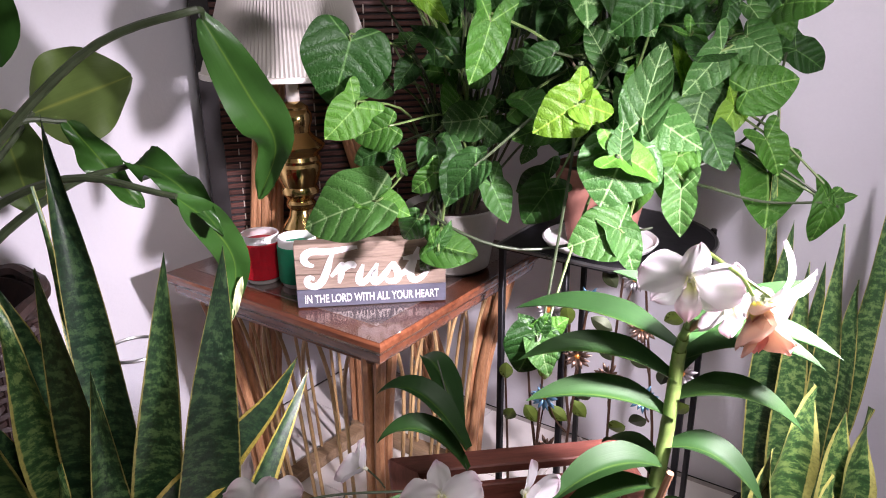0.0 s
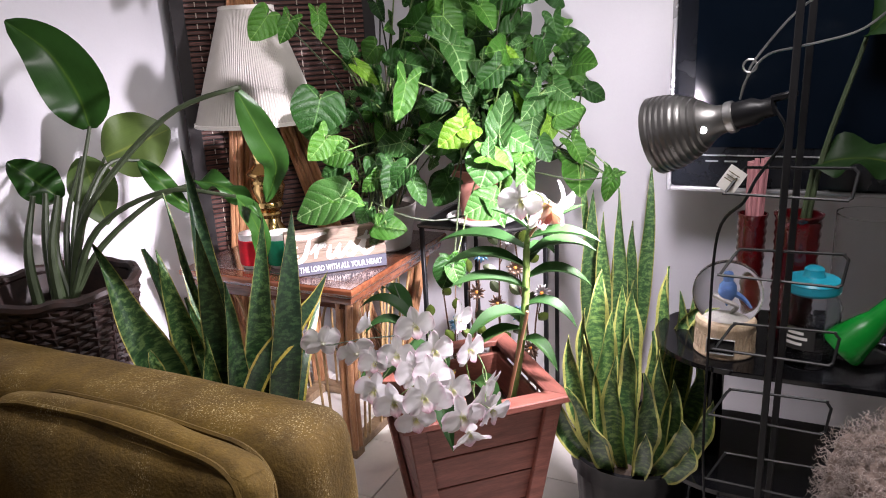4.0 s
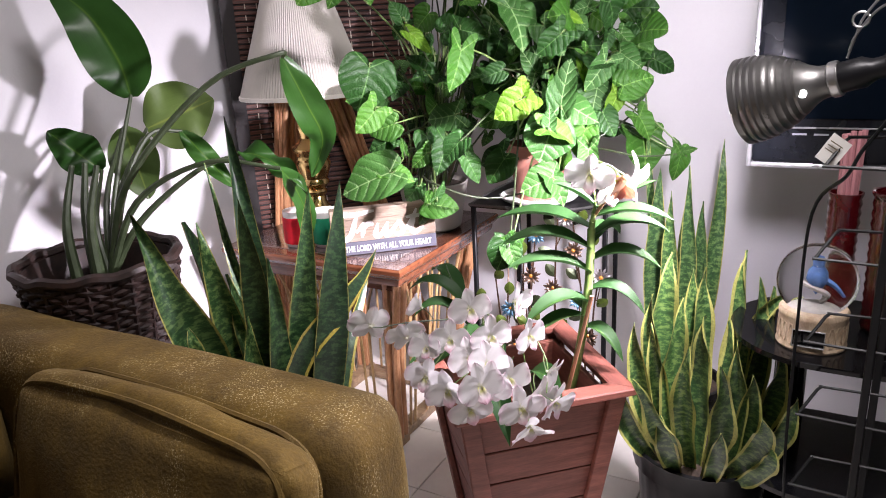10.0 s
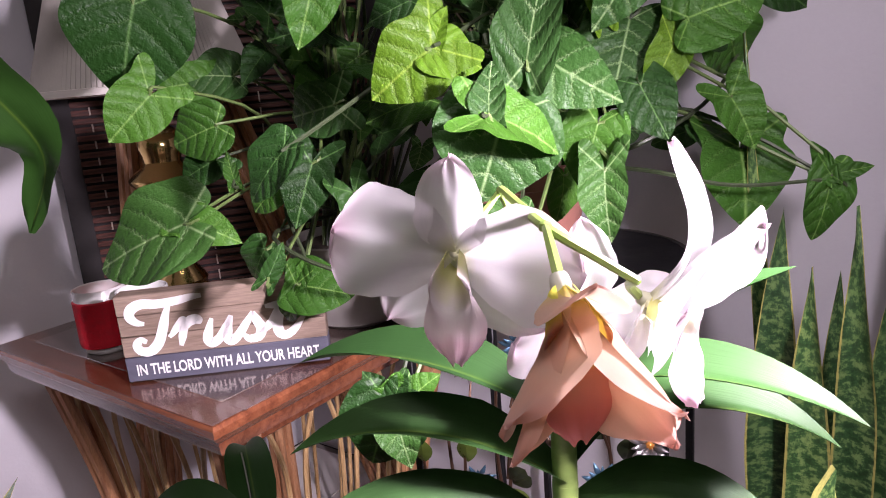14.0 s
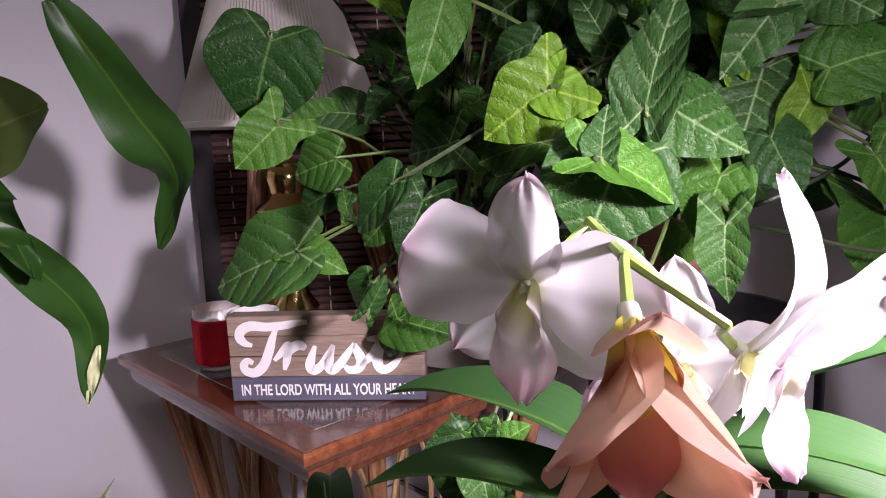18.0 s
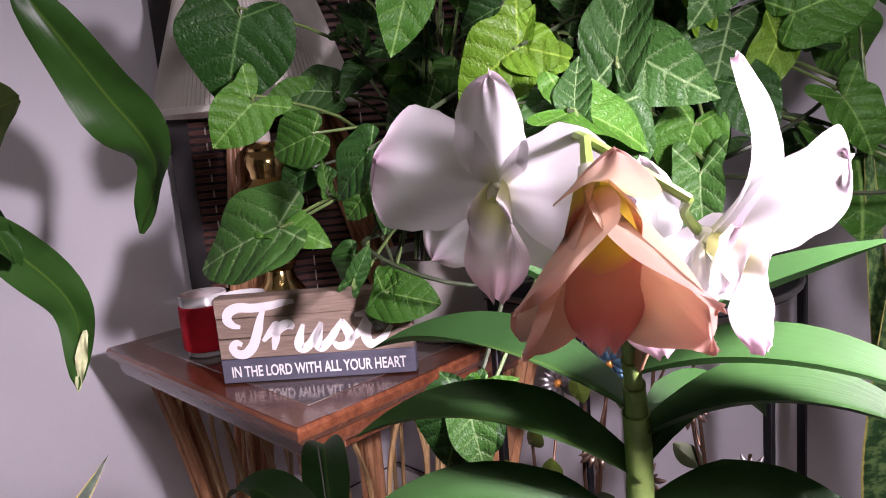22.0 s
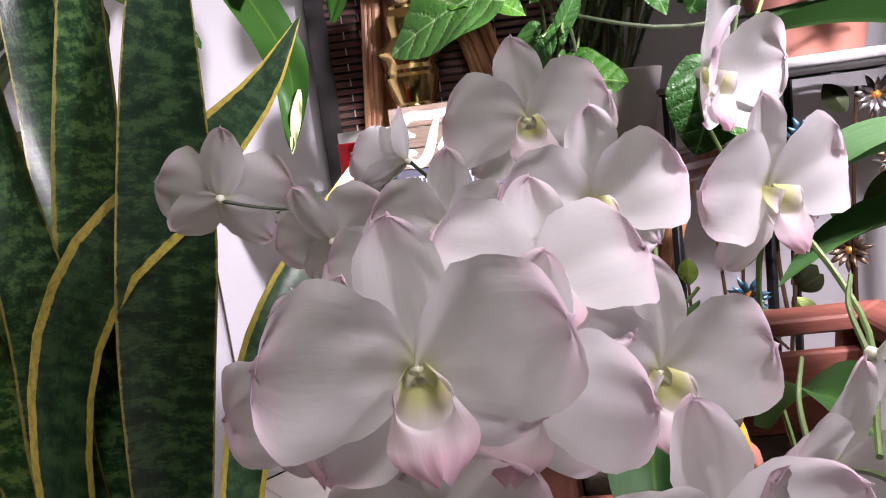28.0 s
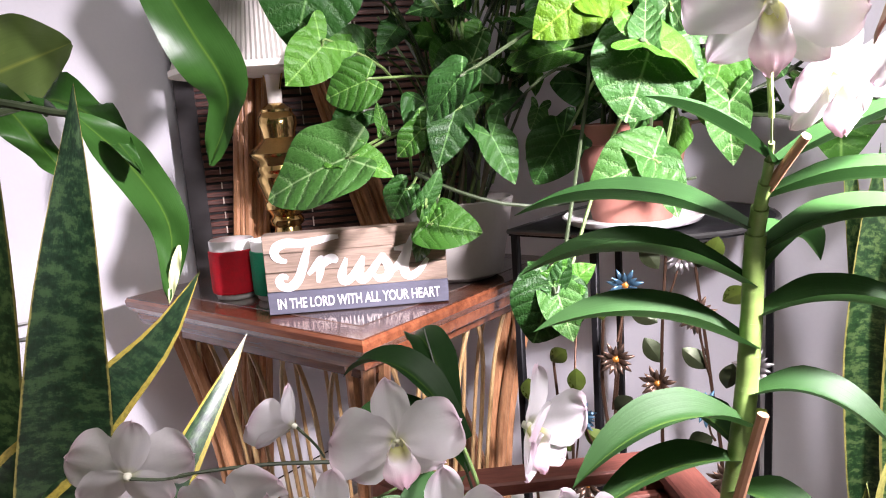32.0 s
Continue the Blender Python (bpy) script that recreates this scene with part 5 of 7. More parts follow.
snake_leaf(snake_l, (-0.80, 0.42, 1.045), 0.080, root=(-0.78, 0.46, 0.33), face=(0.4, -1, 0.1), cup=0.2)

snake_r = thing("snake_plant", (0.0, 1.07, 0), "snake plant with yellow-margined leaves in a ribbed black nursery pot", "potted plant", "snake plants")
part("pot", lathe([(0.125, 0.0), (0.128, 0.004), (0.152, 0.27), (0.163, 0.272), (0.165, 0.32), (0.168, 0.325), (0.158, 0.327), (0.152, 0.29), (0.0, 0.29)], 96, wave=lambda a: 1 + 0.006 * math.cos(24 * a)), M_BLACKPOT, snake_r, "ribbed black plastic pot")
part("soil", lathe([(0.150, 0.29), (0.14, 0.30), (0.0, 0.305)], 20), M_SOIL, snake_r)
bpy.context.view_layer.update()
for a in (((-0.095, 1.10, 0.80), 0.085, 0.6, (-0.02, 0, 0)), ((0.10, 1.11, 0.76), 0.055, 0.5, (0.02, 0, 0)), ((0.20, 1.12, 0.735), 0.036, 0.5, (-0.05, 0, 0.10)), ((-0.158, 1.00, 0.65), 0.055, 0.6, (-0.01, -0.02, 0)), ((-0.116, 0.985, 0.66), 0.05), ((0.0, 1.0, 0.69), 0.062),
          ((-0.012, 0.89, 0.66), 0.058, 0.5, (-0.012, -0.02, 0)), ((0.055, 0.885, 0.63), 0.062, 0.6, (0.02, -0.02, 0)), ((-0.115, 0.83, 0.59), 0.066, 0.6, (0.03, -0.04, 0)), ((0.115, 0.935, 0.60), 0.060, 0.5, (0.02, 0, 0)), ((0.145, 0.86, 0.54), 0.055, 0.6, (0.04, -0.03, 0.03)),
          ((0.13, 1.14, 0.73), 0.055), ((0.16, 1.02, 0.62), 0.055, 0.5, (0.03, 0, 0.02)), ((-0.03, 1.16, 0.76), 0.066), ((-0.06, 1.18, 0.74), 0.066), ((0.06, 1.18, 0.80), 0.055), ((0.205, 0.94, 0.56), 0.052, 0.7, (0.02, -0.01, 0.0)), ((-0.165, 0.90, 0.53), 0.050, 0.7, (-0.02, -0.02, 0.0)),
          ((-0.06, 0.86, 0.50), 0.050, 0.7, (0.0, -0.03, 0.01)), ((0.165, 0.87, 0.47), 0.046, 0.8, (0.03, -0.03, 0.02)), ((0.07, 0.84, 0.50), 0.046, 0.7, (0.01, -0.03, 0.01)),
          ((-0.05, 1.02, 0.72), 0.064, 0.6, (-0.01, -0.01, 0)), ((0.05, 1.02, 0.68), 0.058, 0.6, (0.01, -0.01, 0)), ((-0.135, 1.07, 0.70), 0.056, 0.6, (-0.01, 0, 0)), ((0.075, 0.96, 0.66), 0.056, 0.6, (0.02, -0.01, 0))):
    snake_leaf(snake_r, a[0], a[1], *(a[2:]), material=M_SNAKE2, z=0.29, cup=rnd.uniform(0.15, 0.42), twist=rnd.uniform(-55, 55), ripple=0.14)

snake_b = thing("snake_plant", (-0.13, 1.50, 0), "tall narrow-leaved snake plant standing behind another pot", "potted plant", "snake plants")
part("pot", lathe([(0.09, 0.0), (0.12, 0.24), (0.126, 0.245), (0.126, 0.265), (0.116, 0.265), (0.11, 0.24), (0.0, 0.24)], 36), M_BLACKPOT, snake_b)
part("soil", lathe([(0.111, 0.24), (0.10, 0.247), (0.0, 0.25)], 20), M_SOIL, snake_b)
bpy.context.view_layer.update()
for a in (((-0.07, 1.66, 0.985), 0.050, 0.5, (0.01, 0.0, 0)), ((-0.27, 1.50, 1.155), 0.026, 0.4, (0.0, 0, 0)), ((-0.125, 1.42, 0.95), 0.050, 0.5, (0.012, 0, 0)), ((-0.205, 1.44, 0.94), 0.066, 0.5, (-0.01, 0, 0)), ((-0.16, 1.60, 0.82), 0.05, 0.5), ((-0.165, 1.40, 0.88), 0.056, 0.5), ((-0.09, 1.47, 0.84), 0.054, 0.5)):
    snake_leaf(snake_b, a[0], a[1], *(a[2:]), material=M_SNAKEL, z=0.24, cup=0.25, twist=rnd.uniform(-50, 50), ripple=0.12)


# ---- bird-of-paradise plant in a rush basket ----
bop = thing("bird_of_paradise", (-1.335, 0.47, 0.58), "bird-of-paradise plant with broad arching leaves in a dark basket", "potted plant")
bpy.context.view_layer.update()


def paddle(base, tip, w, bend=(0, 0, 0), face=(1, -1, 0.6), fold=0.3, wave=0.02, twist=0.0, via=()):
    """A broad leaf with a folded midrib. UV x across, y along."""
    base, tip, bend, face = Vector(base), Vector(tip), Vector(bend), Vector(face)
    rows, uvs = [], []
    n, half = 18, 6
    line = curve_points([base, *via, tip], 18) if via else None

    def at(t):
        if line:
            k = min(len(line) - 1.001, max(0.0, t) * (len(line) - 1))
            return line[int(k)].lerp(line[int(k) + 1], k - int(k))
        return base.lerp(tip, t) + bend * (4 * t * (1 - t))

    for i in range(n + 1):
        t = i / n
        p, d = at(t), (at(min(1, t + 0.03)) - at(max(0, t - 0.03))).normalized()
        side = d.cross(face).normalized()
        nrm = side.cross(d)
        a = radians(twist * t)
        side, nrm = side * math.cos(a) + nrm * math.sin(a), nrm * math.cos(a) - side * math.sin(a)
        wt = w * math.sin(math.pi * min(1, (t * 0.96 + 0.02)) ** 0.8) ** 0.75 * (1.0 if t < 0.97 else 0.5)
        row, ru = [], []
        for k in range(-half, half + 1):
            s = k / half
            row.append(p + side * (s * wt / 2) + nrm * (fold * wt * abs(s) * 0.5 + wave * math.sin(t * 14 + s * 2) * abs(s)))
            ru.append((s, t))
        rows.append(row), uvs.append(ru)
    return sheet(rows, uvs)


inv = bop.matrix_world.inverted()


def bop_leaf(base, tip, w, stem, material=None, **k):
    q = [inv @ Vector(p) for p in (base, tip)]
    k["via"] = [inv @ Vector(p) for p in k.get("via", ())]
    part("leaf", paddle(q[0], q[1], w, **k), material or M_BOP, bop, angle=180)
    part("leafstalk", tube([inv @ Vector(p) for p in stem], 0.010, 0.0045, n=8), M_STEMD, bop)


R0 = (-1.33, 0.475, 0.79)
bop_leaf((-1.394, 0.678, 1.215), (-1.500, 0.575, 1.50), 0.16, [R0, (-1.35, 0.55, 1.0), (-1.394, 0.678, 1.22)], face=(1, -0.9, 0.2), fold=0.30, wave=0.008, via=[(-1.395, 0.66, 1.31), (-1.43, 0.625, 1.42)])
bop_leaf((-1.46, 0.76, 1.12), (-1.335, 0.90, 1.185), 0.20, [R0, (-1.38, 0.58, 0.98), (-1.46, 0.76, 1.12)], M_BOPOLD, face=(0.8, -1, 0.5), fold=0.1, wave=0.006)
bop_leaf((-1.487, 0.707, 1.13), (-1.45, 0.72, 0.93), 0.13, [R0, (-1.39, 0.55, 0.98), (-1.487, 0.707, 1.13)], M_BOPOLD, face=(1, -1, 0.3), fold=0.2, wave=0.006)
bop_leaf((-1.48, 0.613, 1.03), (-1.55, 0.53, 1.145), 0.11, [R0, (-1.38, 0.50, 0.92), (-1.48, 0.613, 1.03)], face=(0.8, -1, 0.8), fold=0.3)
bop_leaf((-1.0, 0.825, 1.298), (-1.045, 0.943, 0.968), 0.092, [R0, (-1.29, 0.54, 1.02), (-1.13, 0.69, 1.24), (-0.975, 0.785, 1.305), (-1.0, 0.83, 1.296)], via=[(-1.003, 0.905, 1.17), (-1.012, 0.965, 1.07)], face=(0.8, -0.8, 0.45), fold=0.22, wave=0.008, twist=-35)
bop_leaf((-1.075, 0.715, 1.072), (-0.90, 0.745, 0.975), 0.055, [R0, (-1.26, 0.54, 0.93), (-1.15, 0.64, 1.04), (-1.075, 0.715, 1.072)], bend=(0, 0, 0.03), face=(0.3, -0.6, 1.0), fold=0.35)
bop_leaf((-0.925, 0.69, 1.045), (-0.983, 0.806, 0.790), 0.060, [R0, (-1.25, 0.53, 0.98), (-1.08, 0.61, 1.07), (-0.925, 0.69, 1.047)], via=[(-0.945, 0.755, 0.985), (-0.972, 0.815, 0.895)], face=(0.9, -0.5, 0.3), fold=0.22, wave=0.006)
bop_leaf((-1.30, 0.74, 1.12), (-1.20, 0.80, 0.96), 0.06, [R0, (-1.33, 0.56, 1.0), (-1.33, 0.66, 1.12), (-1.30, 0.74, 1.12)], face=(0.8, -1, 0.5), fold=0.3)
part("dry_tip", paddle(inv @ Vector((-0.966, 0.822, 0.868)), inv @ Vector((-0.984, 0.806, 0.786)), 0.014, face=(0.9, -0.5, 0.3), fold=0.4, wave=0.003), M_DRY, bop, "bleached papery leaf tip", 180)
for k in range(6):
    a = 2.1 * k
    part("leafstalk", tube([(0.03 * math.cos(a), -0.04 + 0.03 * math.sin(a), 0.18), (0.035 * math.cos(a), -0.04 + 0.03 * math.sin(a), 0.36), (0.045 * math.cos(a), 0.02 * math.sin(a), 0.50)], 0.016, 0.006, n=8), M_STEMD, bop)
basket = thing("rush_basket", (-1.335, 0.455, 0.56), "dark brown woven rush basket with a frayed rim", "basket")
BH, BR0, BR1 = 0.29, 0.14, 0.185
part("lining", lathe([(0.0, 0.01), (BR0 - 0.012, 0.01), (BR1 - 0.014, BH - 0.01), (BR1 - 0.010, BH - 0.01), (BR0 - 0.008, 0.005)], 40), M_BASKET, basket, "dark inner lining")
part("soil", lathe([(0.17, BH - 0.09), (0.15, BH - 0.08), (0.0, BH - 0.075)], 24), M_SOIL, basket)
nst = 48
for k in range(22):
    z = 0.01 + BH * k / 22
    r = BR0 + (BR1 - BR0) * k / 22
    pts = [((r + 0.0045 * (1 if (i + k) % 2 else -1)) * math.cos(2 * math.pi * i / nst), (r + 0.0045 * (1 if (i + k) % 2 else -1)) * math.sin(2 * math.pi * i / nst), z + 0.003 * math.sin(i * 1.7 + k)) for i in range(nst + 1)]
    bm = tube(pts, 0.0072, n=5, steps=2)
    part("rush_strand", bm, M_BASKET, basket)
for i in range(nst // 2):
    a = 4 * math.pi * i / nst
    ca, sa = math.cos(a), math.sin(a)
    bm = tube([((BR0 + 0.004) * ca, (BR0 + 0.004) * sa, 0.0), (BR1 * ca, BR1 * sa, BH + 0.01)], 0.006, n=5, steps=2)
    part("stake", bm, M_BASKET, basket)
part("rim", tube([(BR1 * math.cos(a / 5), BR1 * math.sin(a / 5), BH + 0.004 * math.sin(a * 2.3)) for a in range(0, 33)], 0.013, n=7, steps=3), M_BASKET, basket, "wrapped rush rim")
stool = thing("plant_stool", (-1.335, 0.455, 0), "plain dark stool holding a basket behind a sofa", "stool")
part("seat", lathe([(0.17, 0.525), (0.175, 0.53), (0.175, 0.555), (0.17, 0.56)], 32), M_TABLE, stool)
for k in range(4):
    a = math.pi / 4 + k * math.pi / 2
    part("leg", tube([(0.15 * math.cos(a), 0.15 * math.sin(a), 0), (0.12 * math.cos(a), 0.12 * math.sin(a), 0.53)], 0.013, n=8, steps=2), M_TABLE, stool)

# ---- orchids ----
M_PETAL = petal_mat("orchid_petal", (0.70, 0.56, 0.63), (0.70, 0.685, 0.69), (0.60, 0.61, 0.42), (0.0, 0.16, 0.66, 1.05))
M_LIP = petal_mat("orchid_lip", (0.69, 0.46, 0.54), (0.70, 0.64, 0.65), (0.56, 0.57, 0.26), (0.18, 0.42, 0.50, 0.78))
M_LIPB = petal_mat("orchid_lip_rose", (0.68, 0.24, 0.23), (0.70, 0.36, 0.28), (0.78, 0.76, 0.12), (0.34, 0.47, 0.55, 0.80))
# peach glow of light through the hanging bloom, put into its petal colour
M_PETALLIT = petal_mat("orchid_petal_backlit", (0.66, 0.40, 0.34), (0.66, 0.46, 0.33), (0.62, 0.56, 0.14), (0.0, 0.30, 0.70, 1.0))
M_COLUMN = plain("orchid_column", (0.62, 0.62, 0.50), 0.45, var=0.08, scale=40)
M_PEDICEL = plain("orchid_pedicel", (0.29, 0.42, 0.10), 0.4, var=0.15, scale=40)
M_CANE = plain("orchid_cane", (0.17, 0.25, 0.065), 0.45, var=0.4, scale=30)


def petal_shape(L, W, curl, cup, low, high, wave=0.0, n=16, half=7, seed=0, bow=0.0, skew=0.0):
    """A petal growing along +z from the origin, its face to +x; low and high shape the base and the tip, skew leans its tip to +y."""
    top = low / (low + high)
    peak = top ** low * (1 - top) ** high
    rows, uvs = [], []
    for i in range(n + 1):
        u = i / n
        t = u * u * (3 - 2 * u)
        w = W * max(t ** low * (1 - t) ** high / peak, 0.10 * (1 - t))
        w *= 1 + 0.040 * math.sin(t * 11 + seed * 2.3) + 0.020 * math.sin(t * 27 + seed)
        row, ru = [], []
        for k in range(-half, half + 1):
            s = k / half
            x = curl * t * t * L + bow * L * math.sin(math.pi * t) + cup * w * (s * s) - 0.025 * L * math.exp(-(s * 5) ** 2) * (1 - t)
            x += wave * L * abs(s) ** 1.5 * t * math.sin(t * 8 + s * 5.0 + seed * 2.1)
            x += 0.012 * L * math.sin(s * 9 + seed) * t * (1 - abs(s)) + 0.020 * L * noise.noise(Vector((s * 2.2, t * 3.0, seed * 3.7)))
            z = t * L + 0.045 * L * (1 - abs(s)) ** 4 * t ** 6 + 0.02 * L * math.sin(s * 6 + seed) * t
            row.append((x, s * w / 2 + skew * L * t * t, z))
            ru.append((s, t))
        rows.append(row), uvs.append(ru)
    return sheet(rows, uvs)


def lip_shape():
    """Side lobes rolled into a throat that opens to +x, and a ruffled front lobe hanging below it."""
    rows, uvs = [], []
    for i in range(19):
        t = i / 18
        u = max(0.0, (t - 0.45) / 0.55)
        v = min(1.0, t / 0.45)
        r = 0.0045 + 0.0055 * v
        flat = min(1.0, u * 3.2)
        flat = flat * flat * (3 - 2 * flat)
        hw = 0.0115 * (0.85 + 0.5 * math.sin(math.pi * min(1, u * 1.1)) - 0.5 * u ** 3)
        row, ru = [], []
        for k in range(-9, 10):
            s = k / 9
            a = radians(s * 148)
            ring = Vector((0.015 * v, r * math.sin(a), -0.003 * v - r * math.cos(a)))
            notch = 0.004 * u * u * math.exp(-(s * 4) ** 2)
            ruf = 0.0005 * math.sin(s * 13 + 1) * u
            lobe = Vector((0.015 + 0.011 * math.sin(u * 1.5) + ruf - 0.004 * s * s, s * hw, -0.0125 - 0.0155 * u + notch + 0.005 * s * s * (1 - u)))
            row.append(ring.lerp(lobe, flat))
            ru.append((s, t))
        rows.append(row), uvs.append(ru)
    return sheet(rows, uvs)


ME_COLUMN = mesh_of("flower", lathe([(0.0, -0.006), (0.0026, -0.005), (0.0032, -0.002), (0.0024, 0.002), (0.0, 0.0035)], 10), M_COLUMN, 60)
ME_COLUMN.transform(pose(0, 0, 0, 0, 90, 0))
ME_LIP = [mesh_of("lip", lip_shape(), m_, 180) for m_ in (M_LIP, M_LIPB)]
SETS = []
for v in range(4):
    k = (0.0, 0.12, -0.08, 0.05)[v]
    SETS.append(dict(
        petal=[mesh_of("petal", petal_shape(0.045, 0.050, -0.02 + k, 0.04 + 0.03 * v, 0.66, 0.36, 0.075, seed=v * 2 + q, bow=0.05, skew=sk), M_PETAL, 180) for q, sk in ((0, -0.10), (1, 0.10))],
        sepal=mesh_of("sepal", petal_shape(0.045, 0.027, 0.02 - k, 0.14, 0.56, 0.56, 0.04, seed=v), M_PETAL, 180),
        low=mesh_of("sepal", petal_shape(0.041, 0.029, -0.10 + k, 0.10, 0.52, 0.48, 0.05, seed=v), M_PETAL, 180)))


def flower_stalk(plant, stem, at, facing, size, thick, material):
    inv = plant.matrix_world.inverted()
    way = Vector(facing).normalized()
    back = Vector(at) - way * 0.0045 * size
    mid = back.lerp(Vector(stem), 0.5) - way * 0.004
    part("flower_stalk", tube([inv @ Vector(q) for q in (stem, mid, back)], 0.0013 * thick, 0.0018 * thick, n=6), material, plant)


def flower(plant, at, facing, size=1.0, roll=0.0, v=0, stem=None, close=0.0):
    """One bloom: a column with two petals, three sepals and a lip; a stalk from its back to stem."""
    inv = plant.matrix_world.inverted()
    S = SETS[v % 4]
    f = part("flower", ME_COLUMN, None, plant)
    f.matrix_basis = inv @ frame_to(at, facing, (0, 0, 1), roll) @ Matrix.Diagonal((size, size, size, 1))
    jit = lambda a: rnd.uniform(-a, a)
    for name, me, rx, fwd, off in (("sepal", S["sepal"], 0, -4 + close * 35, -0.001), ("sepal", S["low"], -130, 4 + close * 60, -0.0015), ("sepal", S["low"], 130, 4 + close * 60, -0.0015),
                                   ("petal", S["petal"][0], 72, 4 + close * 60, 0.002), ("petal", S["petal"][1], -72, 4 + close * 60, 0.0025)):
        part(name, me, None, f).matrix_basis = pose(off, 0, 0, rx + jit(6), 0, 0) @ pose(0, 0, 0, 0, fwd + jit(7), 0)
    part("lip", ME_LIP[0], None, f, "pink-flushed ruffled lip").matrix_basis = pose(0.001, 0, -0.001, 0, 8 + jit(8), 0) @ Matrix.Diagonal((0.90, 0.86, 0.86, 1))
    if stem is not None:
        flower_stalk(plant, stem, at, facing, size, 0.75, M_STEMD if facing[0] < 0 else M_STEMG)
    return f


def posed_flower(plant, at, facing, roll, petals, lip, tinge=0, stem=None, up=(0, 0, 1)):
    """A bloom whose petals each have their own set: kind, turn about the face, forward lean, length, width, curl, cup, bow."""
    f = part("flower", ME_COLUMN, None, plant)
    f.matrix_basis = plant.matrix_world.inverted() @ frame_to(at, facing, up, roll)
    for i, (name, turn, lean, L, W, curl, cup, bow) in enumerate(petals):
        low, high, skew = (0.66, 0.36, 0.12 if turn < 0 else -0.12) if name == "petal" else (0.56, 0.58, 0.0)
        bm = petal_shape(L, W, curl, cup, low, high, 0.035, seed=i + 3 * tinge + int(at[0] * 1000) % 7, bow=bow, skew=skew, n=22, half=10)
        part(name, bm, M_PETALLIT if tinge else M_PETAL, f, angle=180).matrix_basis = pose(0.0022 if name == "petal" else -0.001 - 0.0004 * i, 0, 0, turn) @ pose(0, 0, 0, 0, lean)
    part("lip", ME_LIP[tinge], None, f, "rose lip with a yellow throat" if tinge else "pink-flushed ruffled lip").matrix_basis = pose(0.001, 0, -0.001, 0, lip[0], 0) @ Matrix.Diagonal((lip[1], lip[1] * lip[2], lip[1], 1))
    if stem is not None:
        flower_stalk(plant, stem, at, facing, 1.0, 1.1, M_PEDICEL)
    return f


orchid = thing("upright_orchid", (-0.30, 0.86, 0.41), "upright dendrobium orchid with paired green leaves and a white flower cluster", "orchid")
bpy.context.view_layer.update()
oi = orchid.matrix_world.inverted()
CANE = [(-0.300, 0.905, 0.42), (-0.265, 0.905, 0.58), (-0.247, 0.912, 0.72), (-0.241, 0.916, 0.82), (-0.236, 0.908, 0.90), (-0.216, 0.866, 0.965), (-0.208, 0.835, 1.0)]
P = [oi @ p for p in curve_points(CANE, 3)]
for k, (a, b) in enumerate(zip(P, P[1:])):
    d = b - a
    r = 0.0112 - 0.00022 * k - 0.0055 * max(0, k - 11) / 4
    bm = tube([a, a + d * 0.06, a + d * 0.14], r * 1.02, r * 1.0, n=12, steps=2)
    tube([a + d * 0.10, a + d * 0.5, b], r * 0.99, r * 1.01, n=12, bm=bm, steps=3)
    part("cane_joint", bm, M_CANE, orchid)


def blade(base, tip, w, bend, up=(0, 0, 1), fold=0.62, n=16, half=4):
    """A lance-shaped leaf with a keeled middle. UV x across, y along."""
    base, tip, bend, up = Vector(base), Vector(tip), Vector(bend), Vector(up)
    rows, uvs = [], []
    at = lambda t: base.lerp(tip, t) + bend * (4 * t * (1 - t))
    for i in range(n + 1):
        t = i / n
        d = (at(min(1, t + 0.03)) - at(max(0, t - 0.03))).normalized()
        side = d.cross(up).normalized()
        nrm = side.cross(d)
        wt = 1.2 * w * min(1, (0.35 + 2.2 * t)) * (1 - max(0, (t - 0.45) / 0.55) ** 1.8)
        rows.append([at(t) + side * (k / half * wt / 2) + nrm * fold * wt * 0.5 * abs(k / half) ** 1.1 for k in range(-half, half + 1)])
        uvs.append([(k / half, t) for k in range(-half, half + 1)])
    return sheet(rows, uvs)


def orchid_leaf(plant, base, tip, w, bend, up=(0.06, -0.10, 1.0)):
    i = plant.matrix_world.inverted()
    part("leaf", blade(i @ Vector(base), i @ Vector(tip), w, bend, up), M_ORCHLEAF, plant, angle=180)


for b, t, w, bz in (((-0.213, 0.867, 0.962), (-0.298, 0.821, 1.020), 0.030, 0.006), ((-0.240, 0.907, 0.902), (-0.457, 0.877, 0.913), 0.044, 0.022), ((-0.240, 0.915, 0.850), (-0.421, 0.825, 0.866), 0.046, 0.028), ((-0.239, 0.915, 0.795), (-0.399, 0.809, 0.820), 0.046, 0.022),
                    ((-0.240, 0.900, 0.728), (-0.346, 0.772, 0.700), 0.044, 0.030), ((-0.250, 0.905, 0.690), (-0.345, 0.79, 0.660), 0.036, 0.018),
                    ((-0.218, 0.870, 0.958), (-0.100, 0.930, 1.015), 0.030, 0.0), ((-0.228, 0.895, 0.930), (-0.060, 0.935, 0.925), 0.040, 0.018), ((-0.240, 0.918, 0.876), (-0.078, 0.972, 0.889), 0.044, 0.028),
                    ((-0.240, 0.920, 0.820), (-0.090, 0.970, 0.800), 0.044, 0.028), ((-0.241, 0.915, 0.750), (-0.115, 0.93, 0.700), 0.040, 0.03), ((-0.255, 0.908, 0.655), (-0.150, 0.88, 0.60), 0.036, 0.03),
                    ((-0.248, 0.910, 0.70), (-0.36, 0.99, 0.67), 0.034, 0.025), ((-0.24, 0.92, 0.86), (-0.21, 1.05, 0.85), 0.038, 0.03)):
    orchid_leaf(orchid, b, t, w, (0, 0, bz))
